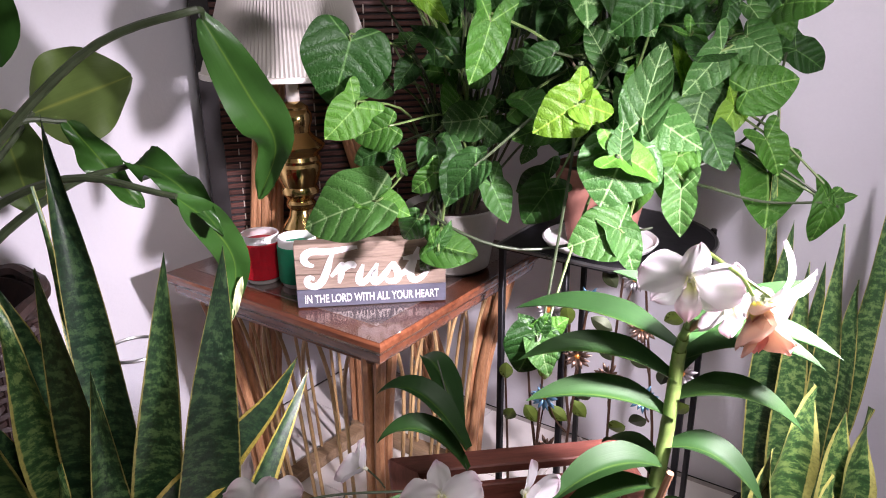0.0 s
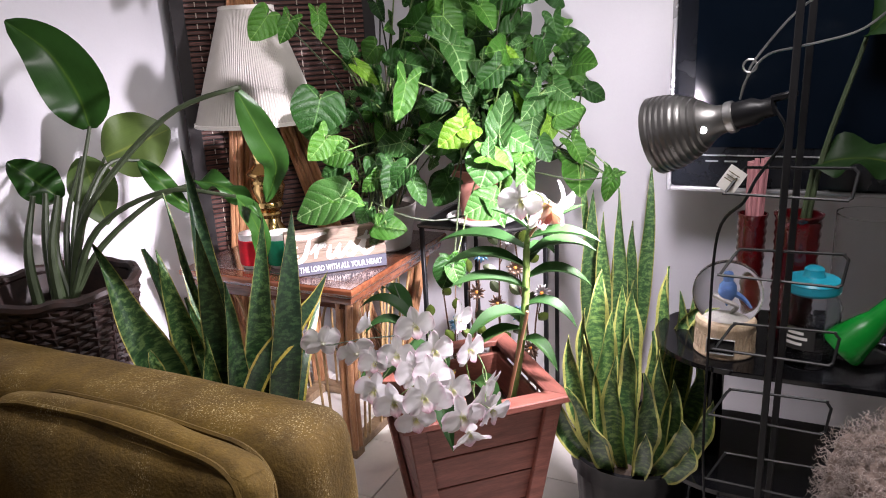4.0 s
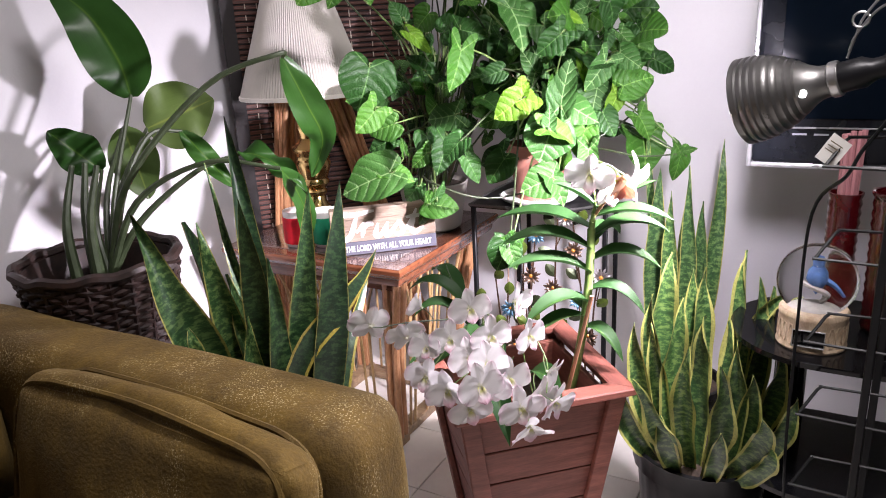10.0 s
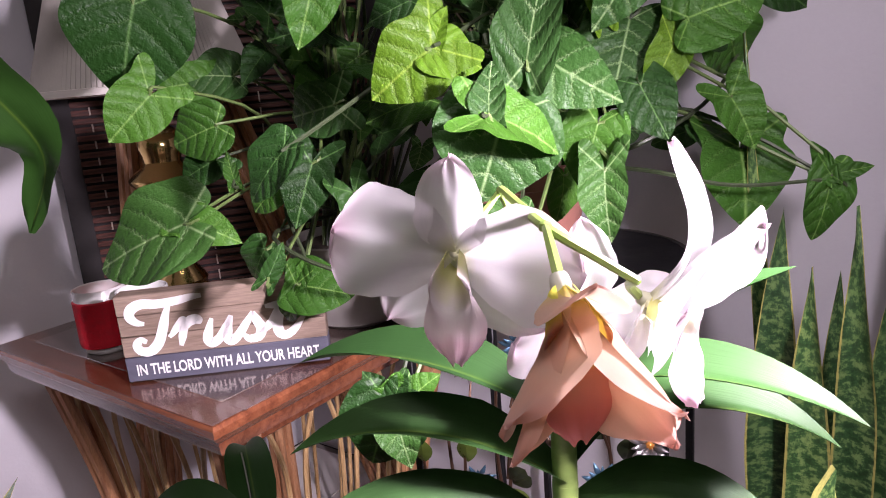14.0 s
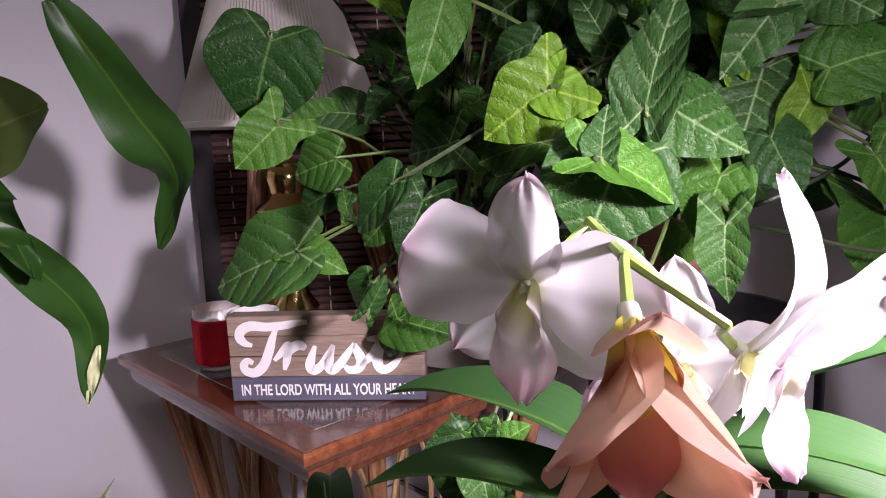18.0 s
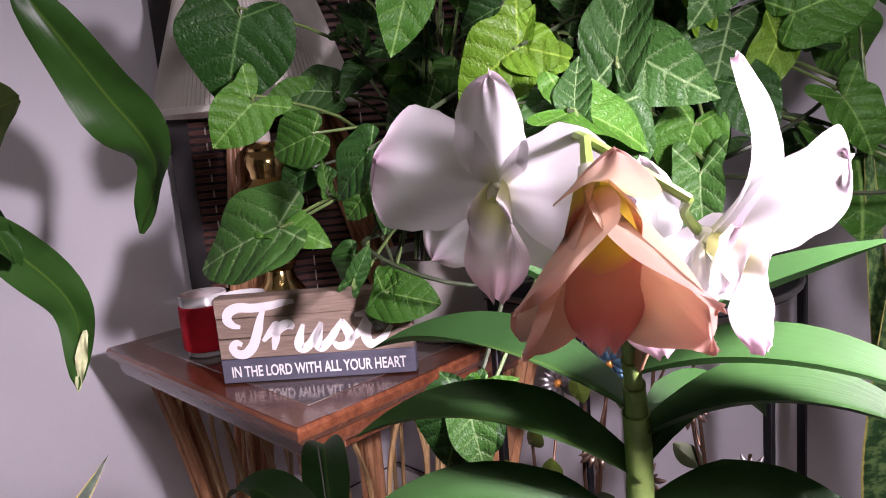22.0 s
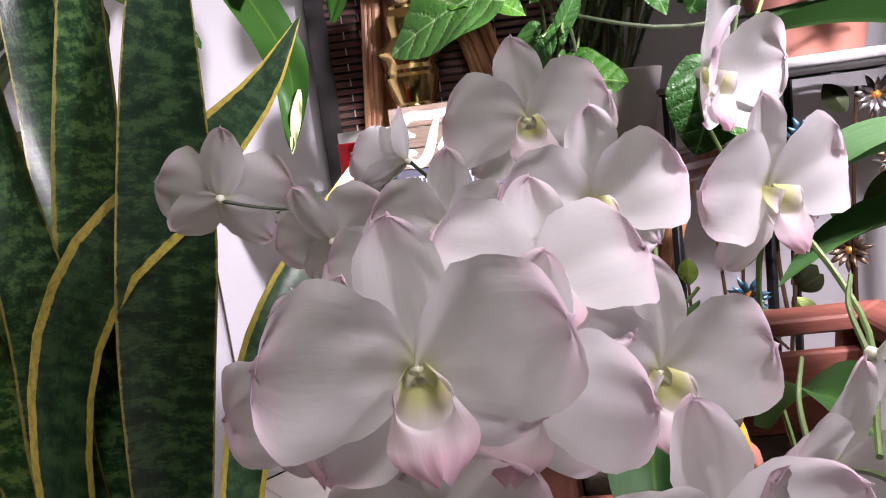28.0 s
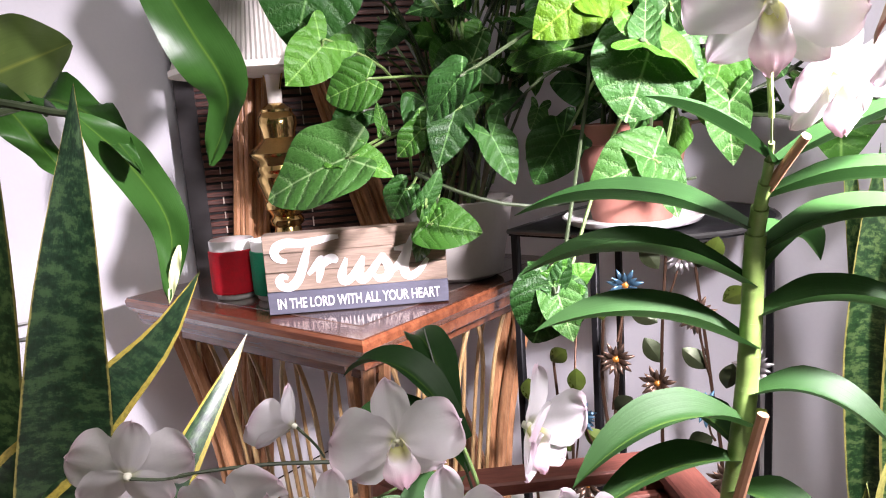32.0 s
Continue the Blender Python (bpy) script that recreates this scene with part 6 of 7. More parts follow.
NODE, PEAK = (-0.143, 0.727, 1.080), (-0.195, 0.783, 1.081)
part("flower_stem", tube([oi @ Vector(q) for q in ((-0.208, 0.835, 0.998), (-0.207, 0.822, 1.035), (-0.203, 0.803, 1.066), PEAK, (-0.170, 0.755, 1.0815), NODE, (-0.128, 0.732, 1.070), (-0.116, 0.740, 1.060))], 0.0023, 0.0017, n=7), M_PEDICEL, orchid)
part("node", lathe([(0.0, -0.0022), (0.0023, -0.0012), (0.0025, 0.0), (0.0022, 0.0014), (0.0, 0.0024)], 10, oi @ Vector(NODE)), M_PEDICEL, orchid)
posed_flower(orchid, (-0.187, 0.735, 1.065), (0.36, -0.92, -0.12), 0,
             [("sepal", -6, 14, 0.0425, 0.0275, 0.02, 0.20, 0.04), ("sepal", 132, 2, 0.044, 0.029, -0.06, 0.12, 0.03), ("sepal", -136, 6, 0.046, 0.029, -0.08, 0.12, 0.03),
              ("petal", 68, 8, 0.048, 0.050, -0.02, 0.05, 0.06), ("petal", -90, 8, 0.049, 0.048, -0.02, 0.05, 0.06)], (20, 1.14, 0.74), 0, PEAK)
posed_flower(orchid, (-0.119, 0.691, 1.071), (0.45, -0.47, -0.76), 0,
             [("sepal", 0, 26, 0.031, 0.025, -0.05, 0.22, 0.10), ("sepal", 104, 54, 0.050, 0.034, 0.16, 0.22, 0.06), ("sepal", -108, 54, 0.052, 0.034, 0.16, 0.22, 0.06),
              ("petal", 74, 48, 0.040, 0.044, 0.14, 0.16, 0.05), ("petal", -64, 52, 0.043, 0.042, 0.14, 0.16, 0.05)], (-22, 1.14, 0.86), 1, NODE)
posed_flower(orchid, (-0.122, 0.768, 1.043), (0.92, -0.06, -0.28), 0,
             [("sepal", -8, 6, 0.058, 0.026, -0.30, 0.18, 0.14), ("sepal", 134, 4, 0.042, 0.027, -0.10, 0.12, 0.04), ("sepal", -134, 4, 0.042, 0.027, -0.10, 0.12, 0.04),
              ("petal", -44, 24, 0.052, 0.056, -0.04, 0.05, 0.05), ("petal", 56, 26, 0.046, 0.046, 0.02, 0.05, 0.05)], (0, 1.1, 0.95), 0, (-0.116, 0.740, 1.060))
posed_flower(orchid, (-0.164, 0.797, 1.024), (0.72, -0.52, -0.38), 6,
             [("sepal", 0, -4, 0.046, 0.027, -0.10, 0.15, 0.06), ("sepal", 138, 10, 0.042, 0.027, 0.0, 0.12, 0.05), ("sepal", -138, 10, 0.042, 0.027, 0.0, 0.12, 0.05),
              ("petal", 70, 18, 0.043, 0.046, 0.0, 0.06, 0.06), ("petal", -70, 18, 0.043, 0.046, 0.0, 0.06, 0.06)], (10, 1.05, 0.95), 0, (-0.160, 0.760, 1.072))
part("dry_stub", tube([oi @ Vector(q) for q in ((-0.228, 0.893, 0.932), (-0.205, 0.868, 0.962), (-0.188, 0.851, 0.983))], 0.0042, 0.0036, n=9), M_STAKE, orchid, "dry cut stub of an old cane")
for a, b in (((-0.300, 0.870, 0.41), (-0.212, 0.838, 0.769)),):
    s = thing("bamboo_stake", a, "thin brown bamboo stake beside an orchid cane", "plant stake")
    part("rod", tube([(0, 0, 0), Vector(b) - Vector(a)], 0.0052, 0.0046, n=8), M_STAKE, s)

spray = thing("arching_orchid", (-0.42, 0.84, 0.41), "arching dendrobium orchid with sprays of pale pink-white flowers", "orchid")
bpy.context.view_layer.update()
si = spray.matrix_world.inverted()
for pts in ([(-0.42, 0.84, 0.42), (-0.45, 0.80, 0.62), (-0.42, 0.72, 0.745), (-0.35, 0.65, 0.745), (-0.32, 0.61, 0.70)], [(-0.42, 0.72, 0.745), (-0.47, 0.66, 0.745), (-0.53, 0.60, 0.752), (-0.575, 0.545, 0.755)],
            [(-0.34, 0.85, 0.42), (-0.355, 0.79, 0.62), (-0.31, 0.71, 0.725), (-0.25, 0.66, 0.69), (-0.215, 0.57, 0.668)], [(-0.45, 0.86, 0.42), (-0.53, 0.87, 0.62), (-0.62, 0.92, 0.765)]):
    part("flower_stem", tube([si @ Vector(q) for q in pts], 0.0021, 0.0013, n=7), M_STEMD if pts[-1][0] < -0.5 else M_STEMG, spray)
FRONT = (0.78, -0.60, 0.10)
for at, facing, size, roll, v, stem, close in (
        ((-0.292, 0.439, 0.730), FRONT, 1.0, 6, 0, (-0.32, 0.52, 0.715), 0.0), ((-0.365, 0.455, 0.700), (0.3, -0.9, -0.1), 1.0, 12, 1, (-0.36, 0.53, 0.70), 0.2),
        ((-0.316, 0.520, 0.733), (0.72, -0.42, 0.55), 1.0, -8, 2, (-0.36, 0.58, 0.73), 0.1), ((-0.290, 0.556, 0.690), (0.85, -0.5, 0.0), 1.08, -4, 0, (-0.30, 0.61, 0.71), 0.05),
        ((-0.256, 0.536, 0.645), (0.75, -0.6, -0.15), 1.08, 8, 1, (-0.28, 0.59, 0.67), 0.0), ((-0.346, 0.598, 0.752), (0.80, -0.58, 0.05), 1.02, 0, 2, (-0.37, 0.66, 0.745), 0.0),
        ((-0.402, 0.622, 0.794), (0.72, -0.68, -0.02), 1.02, 3, 0, (-0.41, 0.70, 0.76), 0.0), ((-0.576, 0.516, 0.770), (-0.72, 0.55, 0.20), 1.02, 10, 1, (-0.56, 0.56, 0.755), 0.1),
        ((-0.520, 0.560, 0.735), (-0.60, 0.60, 0.35), 0.95, -20, 2, (-0.53, 0.60, 0.75), 0.2), ((-0.520, 0.627, 0.777), (-0.75, -0.25, 0.25), 0.8, 0, 0, (-0.50, 0.64, 0.748), 0.55),
        ((-0.318, 0.663, 0.806), (1.0, -0.02, -0.12), 0.95, -6, 1, (-0.33, 0.70, 0.76), 0.35), ((-0.276, 0.628, 0.752), (0.97, -0.22, 0.0), 0.95, 4, 2, (-0.30, 0.67, 0.73), 0.15),
        ((-0.230, 0.618, 0.686), (0.85, 0.15, -0.45), 0.9, 10, 0, (-0.25, 0.65, 0.71), 0.35), ((-0.208, 0.465, 0.655), (0.5, -0.5, -0.65), 0.95, 5, 1, (-0.222, 0.505, 0.645), 0.2),
        ((-0.178, 0.508, 0.690), (0.9, -0.2, -0.3), 0.95, -10, 2, (-0.215, 0.55, 0.672), 0.3), ((-0.44, 0.50, 0.69), (0.2, -0.95, 0.0), 0.95, -10, 0, (-0.43, 0.56, 0.72), 0.15),
        ((-0.47, 0.56, 0.72), (0.0, -0.8, 0.3), 0.85, 20, 1, (-0.47, 0.61, 0.745), 0.2), ((-0.33, 0.47, 0.66), (0.6, -0.8, -0.2), 0.95, 14, 2, (-0.33, 0.54, 0.69), 0.1),
        ((-0.305, 0.492, 0.705), (0.65, -0.7, -0.1), 1.05, -12, 1, (-0.32, 0.55, 0.70), 0.1), ((-0.375, 0.560, 0.715), (0.70, -0.65, 0.2), 1.0, 9, 0, (-0.38, 0.62, 0.735), 0.1),
        ((-0.425, 0.575, 0.742), (0.55, -0.8, 0.1), 0.95, -6, 2, (-0.42, 0.64, 0.745), 0.15), ((-0.235, 0.575, 0.655), (0.9, -0.3, -0.2), 1.0, -14, 0, (-0.26, 0.62, 0.68), 0.15)):
    flower(spray, at, facing, size, roll, v, stem, close)
for b, t, w, bend in (((-0.53, 0.87, 0.66), (-0.690, 0.845, 0.715), 0.04, (0, 0, 0.05)), ((-0.53, 0.87, 0.62), (-0.650, 0.795, 0.665), 0.04, (0, 0, 0.05)), ((-0.55, 0.88, 0.68), (-0.70, 0.98, 0.72), 0.04, (0, 0, 0.04)),
                      ((-0.45, 0.82, 0.58), (-0.36, 0.66, 0.60), 0.045, (0, 0, 0.05)), ((-0.45, 0.80, 0.60), (-0.50, 0.62, 0.64), 0.045, (0, 0, 0.03)), ((-0.43, 0.80, 0.56), (-0.30, 0.58, 0.52), 0.05, (0, -0.03, 0.06)),
                      ((-0.36, 0.80, 0.55), (-0.23, 0.70, 0.56), 0.045, (0, 0, 0.05)), ((-0.47, 0.82, 0.55), (-0.60, 0.68, 0.60), 0.05, (0, 0, 0.04)), ((-0.44, 0.74, 0.70), (-0.41, 0.60, 0.665), 0.035, (0, 0, 0.02))):
    orchid_leaf(spray, b, t, w, bend)

# ---- television on its glass stand ----
TVX, TVY, TVZ, TVW, TVH = 0.045, 1.245, 0.998, 1.23, 0.72
tv = thing("television", (TVX + TVW / 2, TVY, 0.66), "switched-off flat television with a thin silver edge", "television")
TZ = TVZ - 0.66
part("casing", box(TVW, 0.055, TVH, (0, 0.03, TZ + TVH / 2), 0.012, 3), M_TVBODY, tv)
part("screen", box(TVW - 0.10, 0.004, TVH - 0.15, (0, 0.0015, TZ + TVH / 2 + 0.03), 0.001, 1), M_TVSCREEN, tv, "dark glossy screen")
for x, w, z, h in ((-TVW / 2 - 0.004, 0.012, TZ + TVH / 2, TVH + 0.02), (TVW / 2 + 0.004, 0.012, TZ + TVH / 2, TVH + 0.02)):
    part("silver_edge", box(w, 0.05, h, (x, 0.028, z), 0.004, 2), M_TVSILVER, tv)
for z in (TZ - 0.004, TZ + TVH + 0.004):
    part("silver_edge", box(TVW, 0.05, 0.012, (0, 0.028, z), 0.004, 2), M_TVSILVER, tv)
part("lower_strip", box(TVW - 0.1, 0.003, 0.004, (0, 0.0, TZ + 0.085), 0.001, 1), M_TVSILVER, tv)
for k in range(2):
    part("small_print", box(0.03, 0.0012, 0.004, (-TVW / 2 + 0.10 + 0.045 * k, 0.0015, TZ + 0.07)), M_TVSILVER, tv)
part("neck", box(0.10, 0.05, TZ + 0.2, (0, 0.045, (TZ + 0.2) / 2), 0.005, 1), M_TVBODY, tv)
part("foot", box(0.5, 0.13, 0.012, (0, 0.0, 0.006), 0.005, 1), M_TVBODY, tv)

GX, GY = 0.72, 1.17
tvstand = thing("glass_tv_stand", (GX, GY, 0), "black glass television stand with rounded shelf and dark columns", "tv stand")


def d_shape(x0, x1, y0, y1, r, n=12):
    """An oblong with rounded ends."""
    out = []
    for cx, cy, a0 in ((x0 + r, y0 + r, 180), (x1 - r, y0 + r, 270), (x1 - r, y1 - r, 0), (x0 + r, y1 - r, 90)):
        for k in range(n + 1):
            a = radians(a0 + 90 * k / n)
            out.append((cx + r * math.cos(a), cy + r * math.sin(a)))
    return out


for z in (0.645, 0.33, 0.09):
    part("shelf", extrude(d_shape(-0.675, 0.675, -0.265, 0.14, 0.198), z, z + 0.012), M_BLACKGLASS, tvstand, "black glass shelf", 30)
for x, y in ((-0.54, -0.03), (0.54, -0.03), (0.0, 0.05)):
    part("column", lathe([(0.035, 0.0), (0.035, 0.645)], 28, (x, y, 0)), M_BLACKGLASS, tvstand, "glossy dark column", 30)

# ---- clamp lamp with an aluminium reflector ----
lampc = thing("clamp_lamp", LAMP_AT, "black ribbed metal clamp lamp hung from a wire rack, switched on", "clamp lamp")
ROT = frame_to((0, 0, 0), -LAMP_AXIS)      # local x runs from the mouth to the neck


def along_axis(profile, n=48):
    bm = lathe(profile, n)
    bmesh.ops.transform(bm, matrix=pose(0, 0, 0, 0, 90, 0), verts=bm.verts)
    return bm


outer = [(0.0795, 0.0), (0.0805, 0.002)]
for k in range(9):
    z = 0.006 + k * 0.0115
    r = 0.0775 - 0.0005 * k - 0.036 * (k / 9) ** 2.2
    outer += [(r + 0.0022, z), (r + 0.0022, z + 0.005), (r - 0.0008, z + 0.008)]
outer += [(0.036, 0.118), (0.030, 0.130), (0.028, 0.140), (0.027, 0.158), (0.027, 0.165)]
inner = [(r - 0.0025, z) for r, z in outer[::-1]]
inner = [(0.024, 0.165)] + [(max(0.02, r), z) for r, z in inner[1:]]
part("reflector", along_axis(outer), M_ALU, lampc, "dark ribbed aluminium reflector", 35).matrix_basis = ROT
part("lining", along_axis(inner[::-1][1:]), M_ALUIN, lampc, "bright inner lining", 60).matrix_basis = ROT
for o in (lampc.children[0].data, lampc.children[1].data):
    b2 = bmesh.new()
    b2.from_mesh(o)
    b2.faces.ensure_lookup_table()
    kill = [f for f in b2.faces if len(f.verts) > 8]
    bmesh.ops.delete(b2, geom=kill, context="FACES_ONLY")
    b2.to_mesh(o)
    b2.free()
part("socket", along_axis([(0.025, 0.155), (0.026, 0.16), (0.026, 0.20), (0.018, 0.215), (0.018, 0.235), (0.0, 0.237)], 24), M_BLACKPOT, lampc, "black socket").matrix_basis = ROT
part("collar", along_axis([(0.029, 0.148), (0.031, 0.150), (0.031, 0.162), (0.029, 0.164)], 24), M_STEEL, lampc).matrix_basis = ROT
bm = bmesh.new()
bmesh.ops.create_uvsphere(bm, u_segments=20, v_segments=12, radius=0.027)
M_BULB, nt, b = nodes_of("glowing_bulb")
b.inputs["Emission Color"].default_value = (1, 0.98, 0.95, 1)
b.inputs["Emission Strength"].default_value = 40.0
bulb = part("bulb", bm, M_BULB, lampc, "lit white bulb")
bulb.matrix_basis = ROT @ pose(0.056, 0, 0)
bm = bmesh.new()
bmesh.ops.create_circle(bm, cap_ends=True, radius=0.0065, segments=16)
hole = part("vent_hole", bm, M_BULB, lampc, "glowing vent hole", 0)
hole.matrix_basis = ROT @ pose(0.112, -0.041, -0.010) @ pose(0, 0, 0, 90, 0, 18)
# spring clamp
neck = -LAMP_AXIS
for sgn in (0, 1):
    w = [neck * 0.17 + Vector((0.0, 0.0, 0.03)), neck * 0.18 + Vector((0.0, 0, 0.065)), neck * (0.19 + 0.02 * sgn) + Vector((0.005, 0, 0.10)), neck * 0.24 + Vector((0.03, 0, 0.175 - 0.07 * sgn)), neck * 0.30 + Vector((0.06, 0, 0.20 - 0.09 * sgn)), neck * 0.34 + Vector((0.07, 0, 0.185 - 0.05 * sgn))]
    part("clamp_wire", tube(w, 0.0022, n=6), M_STEEL, lampc)
part("spring", tube([neck * 0.185 + Vector((0.012 * math.cos(a), 0.004 * math.sin(a * 0.3), 0.088 + 0.012 * math.sin(a))) for a in [0.6 * i for i in range(22)]], 0.002, n=5, steps=2), M_STEEL, lampc)
part("clamp_jaw", box(0.05, 0.012, 0.014, neck * 0.23 + Vector((0.02, 0, 0.02)), 0.004, 1, ROT), M_BLACKPOT, lampc)
cord = [neck * 0.235, neck * 0.26 + Vector((0.0, 0, -0.06)), neck * 0.19 + Vector((0.02, 0, -0.13)), neck * 0.17 + Vector((0.02, 0, -0.17)), Vector((0.13, 0.02, -0.21)), Vector((0.125, 0.02, -0.45)), Vector((0.13, 0.03, -0.80)), Vector((0.16, 0.15, -1.15)), Vector((0.2, 0.4, -1.185))]
part("cord", tube(cord, 0.0033, n=6), M_BLACKPOT, lampc)
part("tag", box(0.04, 0.0008, 0.05, neck * 0.165 + Vector((0.0, -0.004, -0.125)), m=pose(0, 0, 0, 0, 35, 25)), M_PAPER, lampc, "white paper tag with fine print")
for k in range(4):
    part("print_line", box(0.026, 0.0004, 0.002, neck * 0.165 + Vector((0.004 - 0.004 * k, -0.0062, -0.113 - 0.0065 * k)), m=pose(0, 0, 0, 0, 35, 25)), M_STEMB, lampc)

# ---- black wire rack ----
rack = thing("wire_rack", (0.325, 0.86, 0), "tall black wire rack with two flat posts and stepped wire shelves", "rack")
for x, y in ((-0.009, -0.055), (0.013, 0.045)):
    part("post", box(0.014, 0.008, 1.78, (x, y, 0.89), 0.002, 1), M_BLACKMETAL, rack)
for z in (0.11, 0.27, 0.43, 0.59, 0.745, 0.91, 1.08):
    w0, w1, up = -0.115, 0.105, 0.045
    loop = [(w0, -0.045, z), (w1 - 0.01, -0.045, z - 0.004), (w1, -0.04, z), (w1 + 0.008, -0.02, z + up), (w1, 0.0, z + up + 0.004), (w0 + 0.035, 0.0, z + up), (w0 + 0.028, -0.01, z + up - 0.004), (w0, -0.045, z)]
    part("wire_shelf", tube([q for p, r in zip(loop, loop[1:]) for q in (Vector(p), Vector(p).lerp(Vector(r), 0.06), Vector(p).lerp(Vector(r), 0.94))], 0.0030, n=6, steps=2), M_BLACKMETAL, rack)
for z in (0.005,):
    for s in (-1, 1):
        part("foot", box(0.30, 0.012, 0.01, (0, 0.05 * s, z), 0.002, 1), M_BLACKMETAL, rack)
part("crossbar", box(0.012, 0.09, 0.012, (0.002, -0.005, 1.77), 0.001, 1), M_BLACKMETAL, rack)

# ---- things on the glass shelf ----
GZ = 0.657
M_JAR = glassy("bluish_ribbed_plastic", (0.86, 0.90, 0.93), 0.03, 1.22)
M_GLASS = glassy("clear_glass", (1, 1, 1), 0.0, 1.12)
M_PLASTIC = glassy("clear_ribbed_plastic", (0.97, 0.98, 0.99), 0.02, 1.16)
M_TEAL = plain("teal_plastic", (0.01, 0.26, 0.36), 0.35, var=0.08)
M_CORK = wood("carved_cream_base", (0.42, 0.30, 0.19), (0.62, 0.49, 0.35), 0.7, (6, 6, 3), 12)
M_BLUE = plain("blue_figurine", (0.10, 0.20, 0.48), 0.4, var=0.3, scale=40)
M_BRANCH = plain("grey_branch", (0.40, 0.38, 0.36), 0.6, var=0.3, scale=40)
globe = thing("snow_globe", (0.216, 1.02, GZ), "snow globe with a small blue figurine on a carved cream base", "snow globe")
part("base", lathe([(0.0675, 0.0), (0.0695, 0.003), (0.0695, 0.006), (0.0665, 0.010), (0.0665, 0.066), (0.068, 0.070), (0.068, 0.078), (0.064, 0.083), (0.0, 0.084)], 48), M_CORK, globe, "carved cream base")
bm = bmesh.new()
bmesh.ops.create_uvsphere(bm, u_segments=40, v_segments=24, radius=0.078)
g = part("glass_ball", bm, M_GLASS, globe, "clear glass ball", 180)
g.location, g.visible_shadow = (0, 0, 0.142), False
for k in range(26):
    a = 2 * math.pi * k / 26
    if abs(a - 1.5 * math.pi) > 0.5:
        part("carved_ring", tube([(0.067 * math.cos(a) - 0.006 * math.cos(b_) * math.sin(a), 0.067 * math.sin(a) + 0.006 * math.cos(b_) * math.cos(a), 0.036 + 0.022 * math.sin(b_)) for b_ in [j * math.pi / 5 for j in range(11)]], 0.0011, n=4, steps=1), M_CORK, globe)
part("plaque", box(0.062, 0.004, 0.036, (-0.004, -0.070, 0.036), 0.003, 2), M_BLACKGLASS, globe, "dark framed plaque")
part("plaque_frame", tube([(-0.034, -0.0725, 0.018), (0.026, -0.0725, 0.018), (0.026, -0.0725, 0.054), (-0.034, -0.0725, 0.054), (-0.034, -0.0725, 0.018)], 0.0016, n=5, steps=1), M_STEEL, globe)
part("mound", lathe([(0.048, 0.086), (0.04, 0.092), (0.02, 0.098), (0.0, 0.099)], 24), M_BRANCH, globe)
bm = lathe([(0.0, 0.113), (0.012, 0.130), (0.019, 0.143), (0.017, 0.160), (0.010, 0.170), (0.011, 0.180), (0.009, 0.189), (0.0, 0.193)], 20)
tube([(0.01, 0.0, 0.145), (0.03, 0.005, 0.132), (0.046, 0.008, 0.112)], 0.008, 0.003, n=6, bm=bm)
part("figurine", bm, M_BLUE, globe, "small blue figurine")
part("branch", tube([(-0.025, 0, 0.135), (0.0, -0.012, 0.128), (0.02, -0.01, 0.118), (0.01, 0, 0.10)], 0.006, 0.005, n=6), M_BRANCH, globe)

jar = thing("plastic_jar", (0.390, 1.01, GZ), "clear ribbed plastic jar with a teal lid and black label", "jar")
pr = [(0.052, 0.0), (0.059, 0.007), (0.0605, 0.02)] + [(0.0605 + 0.0024 * (k % 2), 0.026 + 0.0085 * k) for k in range(14)] + [(0.058, 0.150), (0.050, 0.164), (0.049, 0.172)]
b1 = part("body", lathe(pr + [(r - 0.003, z) for r, z in pr[::-1]][:-1] + [(0.0, 0.004)], 40), M_JAR, jar, "clear ribbed body", 60)
b1.visible_shadow = False
ridges = [(0.0565 + 0.0012 * (k % 2), 0.174 + 0.004 * k) for k in range(6)]
part("lid", lathe([(0.053, 0.171)] + ridges + [(0.053, 0.200), (0.024, 0.205), (0.021, 0.209), (0.020, 0.222), (0.014, 0.227), (0.0, 0.228)], 40), M_TEAL, jar, "teal screw lid")
M_LABEL = plain("black_label", (0.02, 0.02, 0.02), 0.5, var=0.1)
rows = [[(0.0640 * math.cos(radians(a)), 0.0640 * math.sin(radians(a)), z) for a in range(-150, -79, 7)] for z in (0.052, 0.105)]
part("label_patch", sheet(rows), M_LABEL, jar, "black label with pale bars")
for z, w in ((0.091, 30), (0.079, 46), (0.066, 34)):
    rows = [[(0.0648 * math.cos(radians(a)), 0.0648 * math.sin(radians(a)), zz) for a in range(-115 - w // 2, -115 + w // 2 + 1, 5)] for zz in (z - 0.0035, z + 0.0035)]
    part("label_bar", sheet(rows), M_WHITE, jar)

M_REDGLASS = plain("red_ribbed_plastic", (0.060, 0.002, 0.004), 0.16, var=0.3, coat=0.5)
M_PINKSTICK = plain("dusty_pink_reeds", (0.46, 0.20, 0.22), 0.8, var=0.2, stretch=(60, 60, 1))


def ribbed_tumbler(at, r, h, label):
    v = thing("red_vase", at, label, "vase", "red tumblers on the glass shelf")
    pr = [(r * 0.75, 0.0)] + [(r * 0.9 + r * 0.1 * (k / 26) + 0.0030 * (k % 2), 0.006 + (h - 0.02) * k / 26) for k in range(27)] + [(r * 1.12, h - 0.004), (r * 1.12, h), (r * 0.98, h), (r * 0.85, 0.02), (0.0, 0.015)]
    part("tumbler", lathe(pr, 36), M_REDGLASS, v, "ribbed red body")
    return v


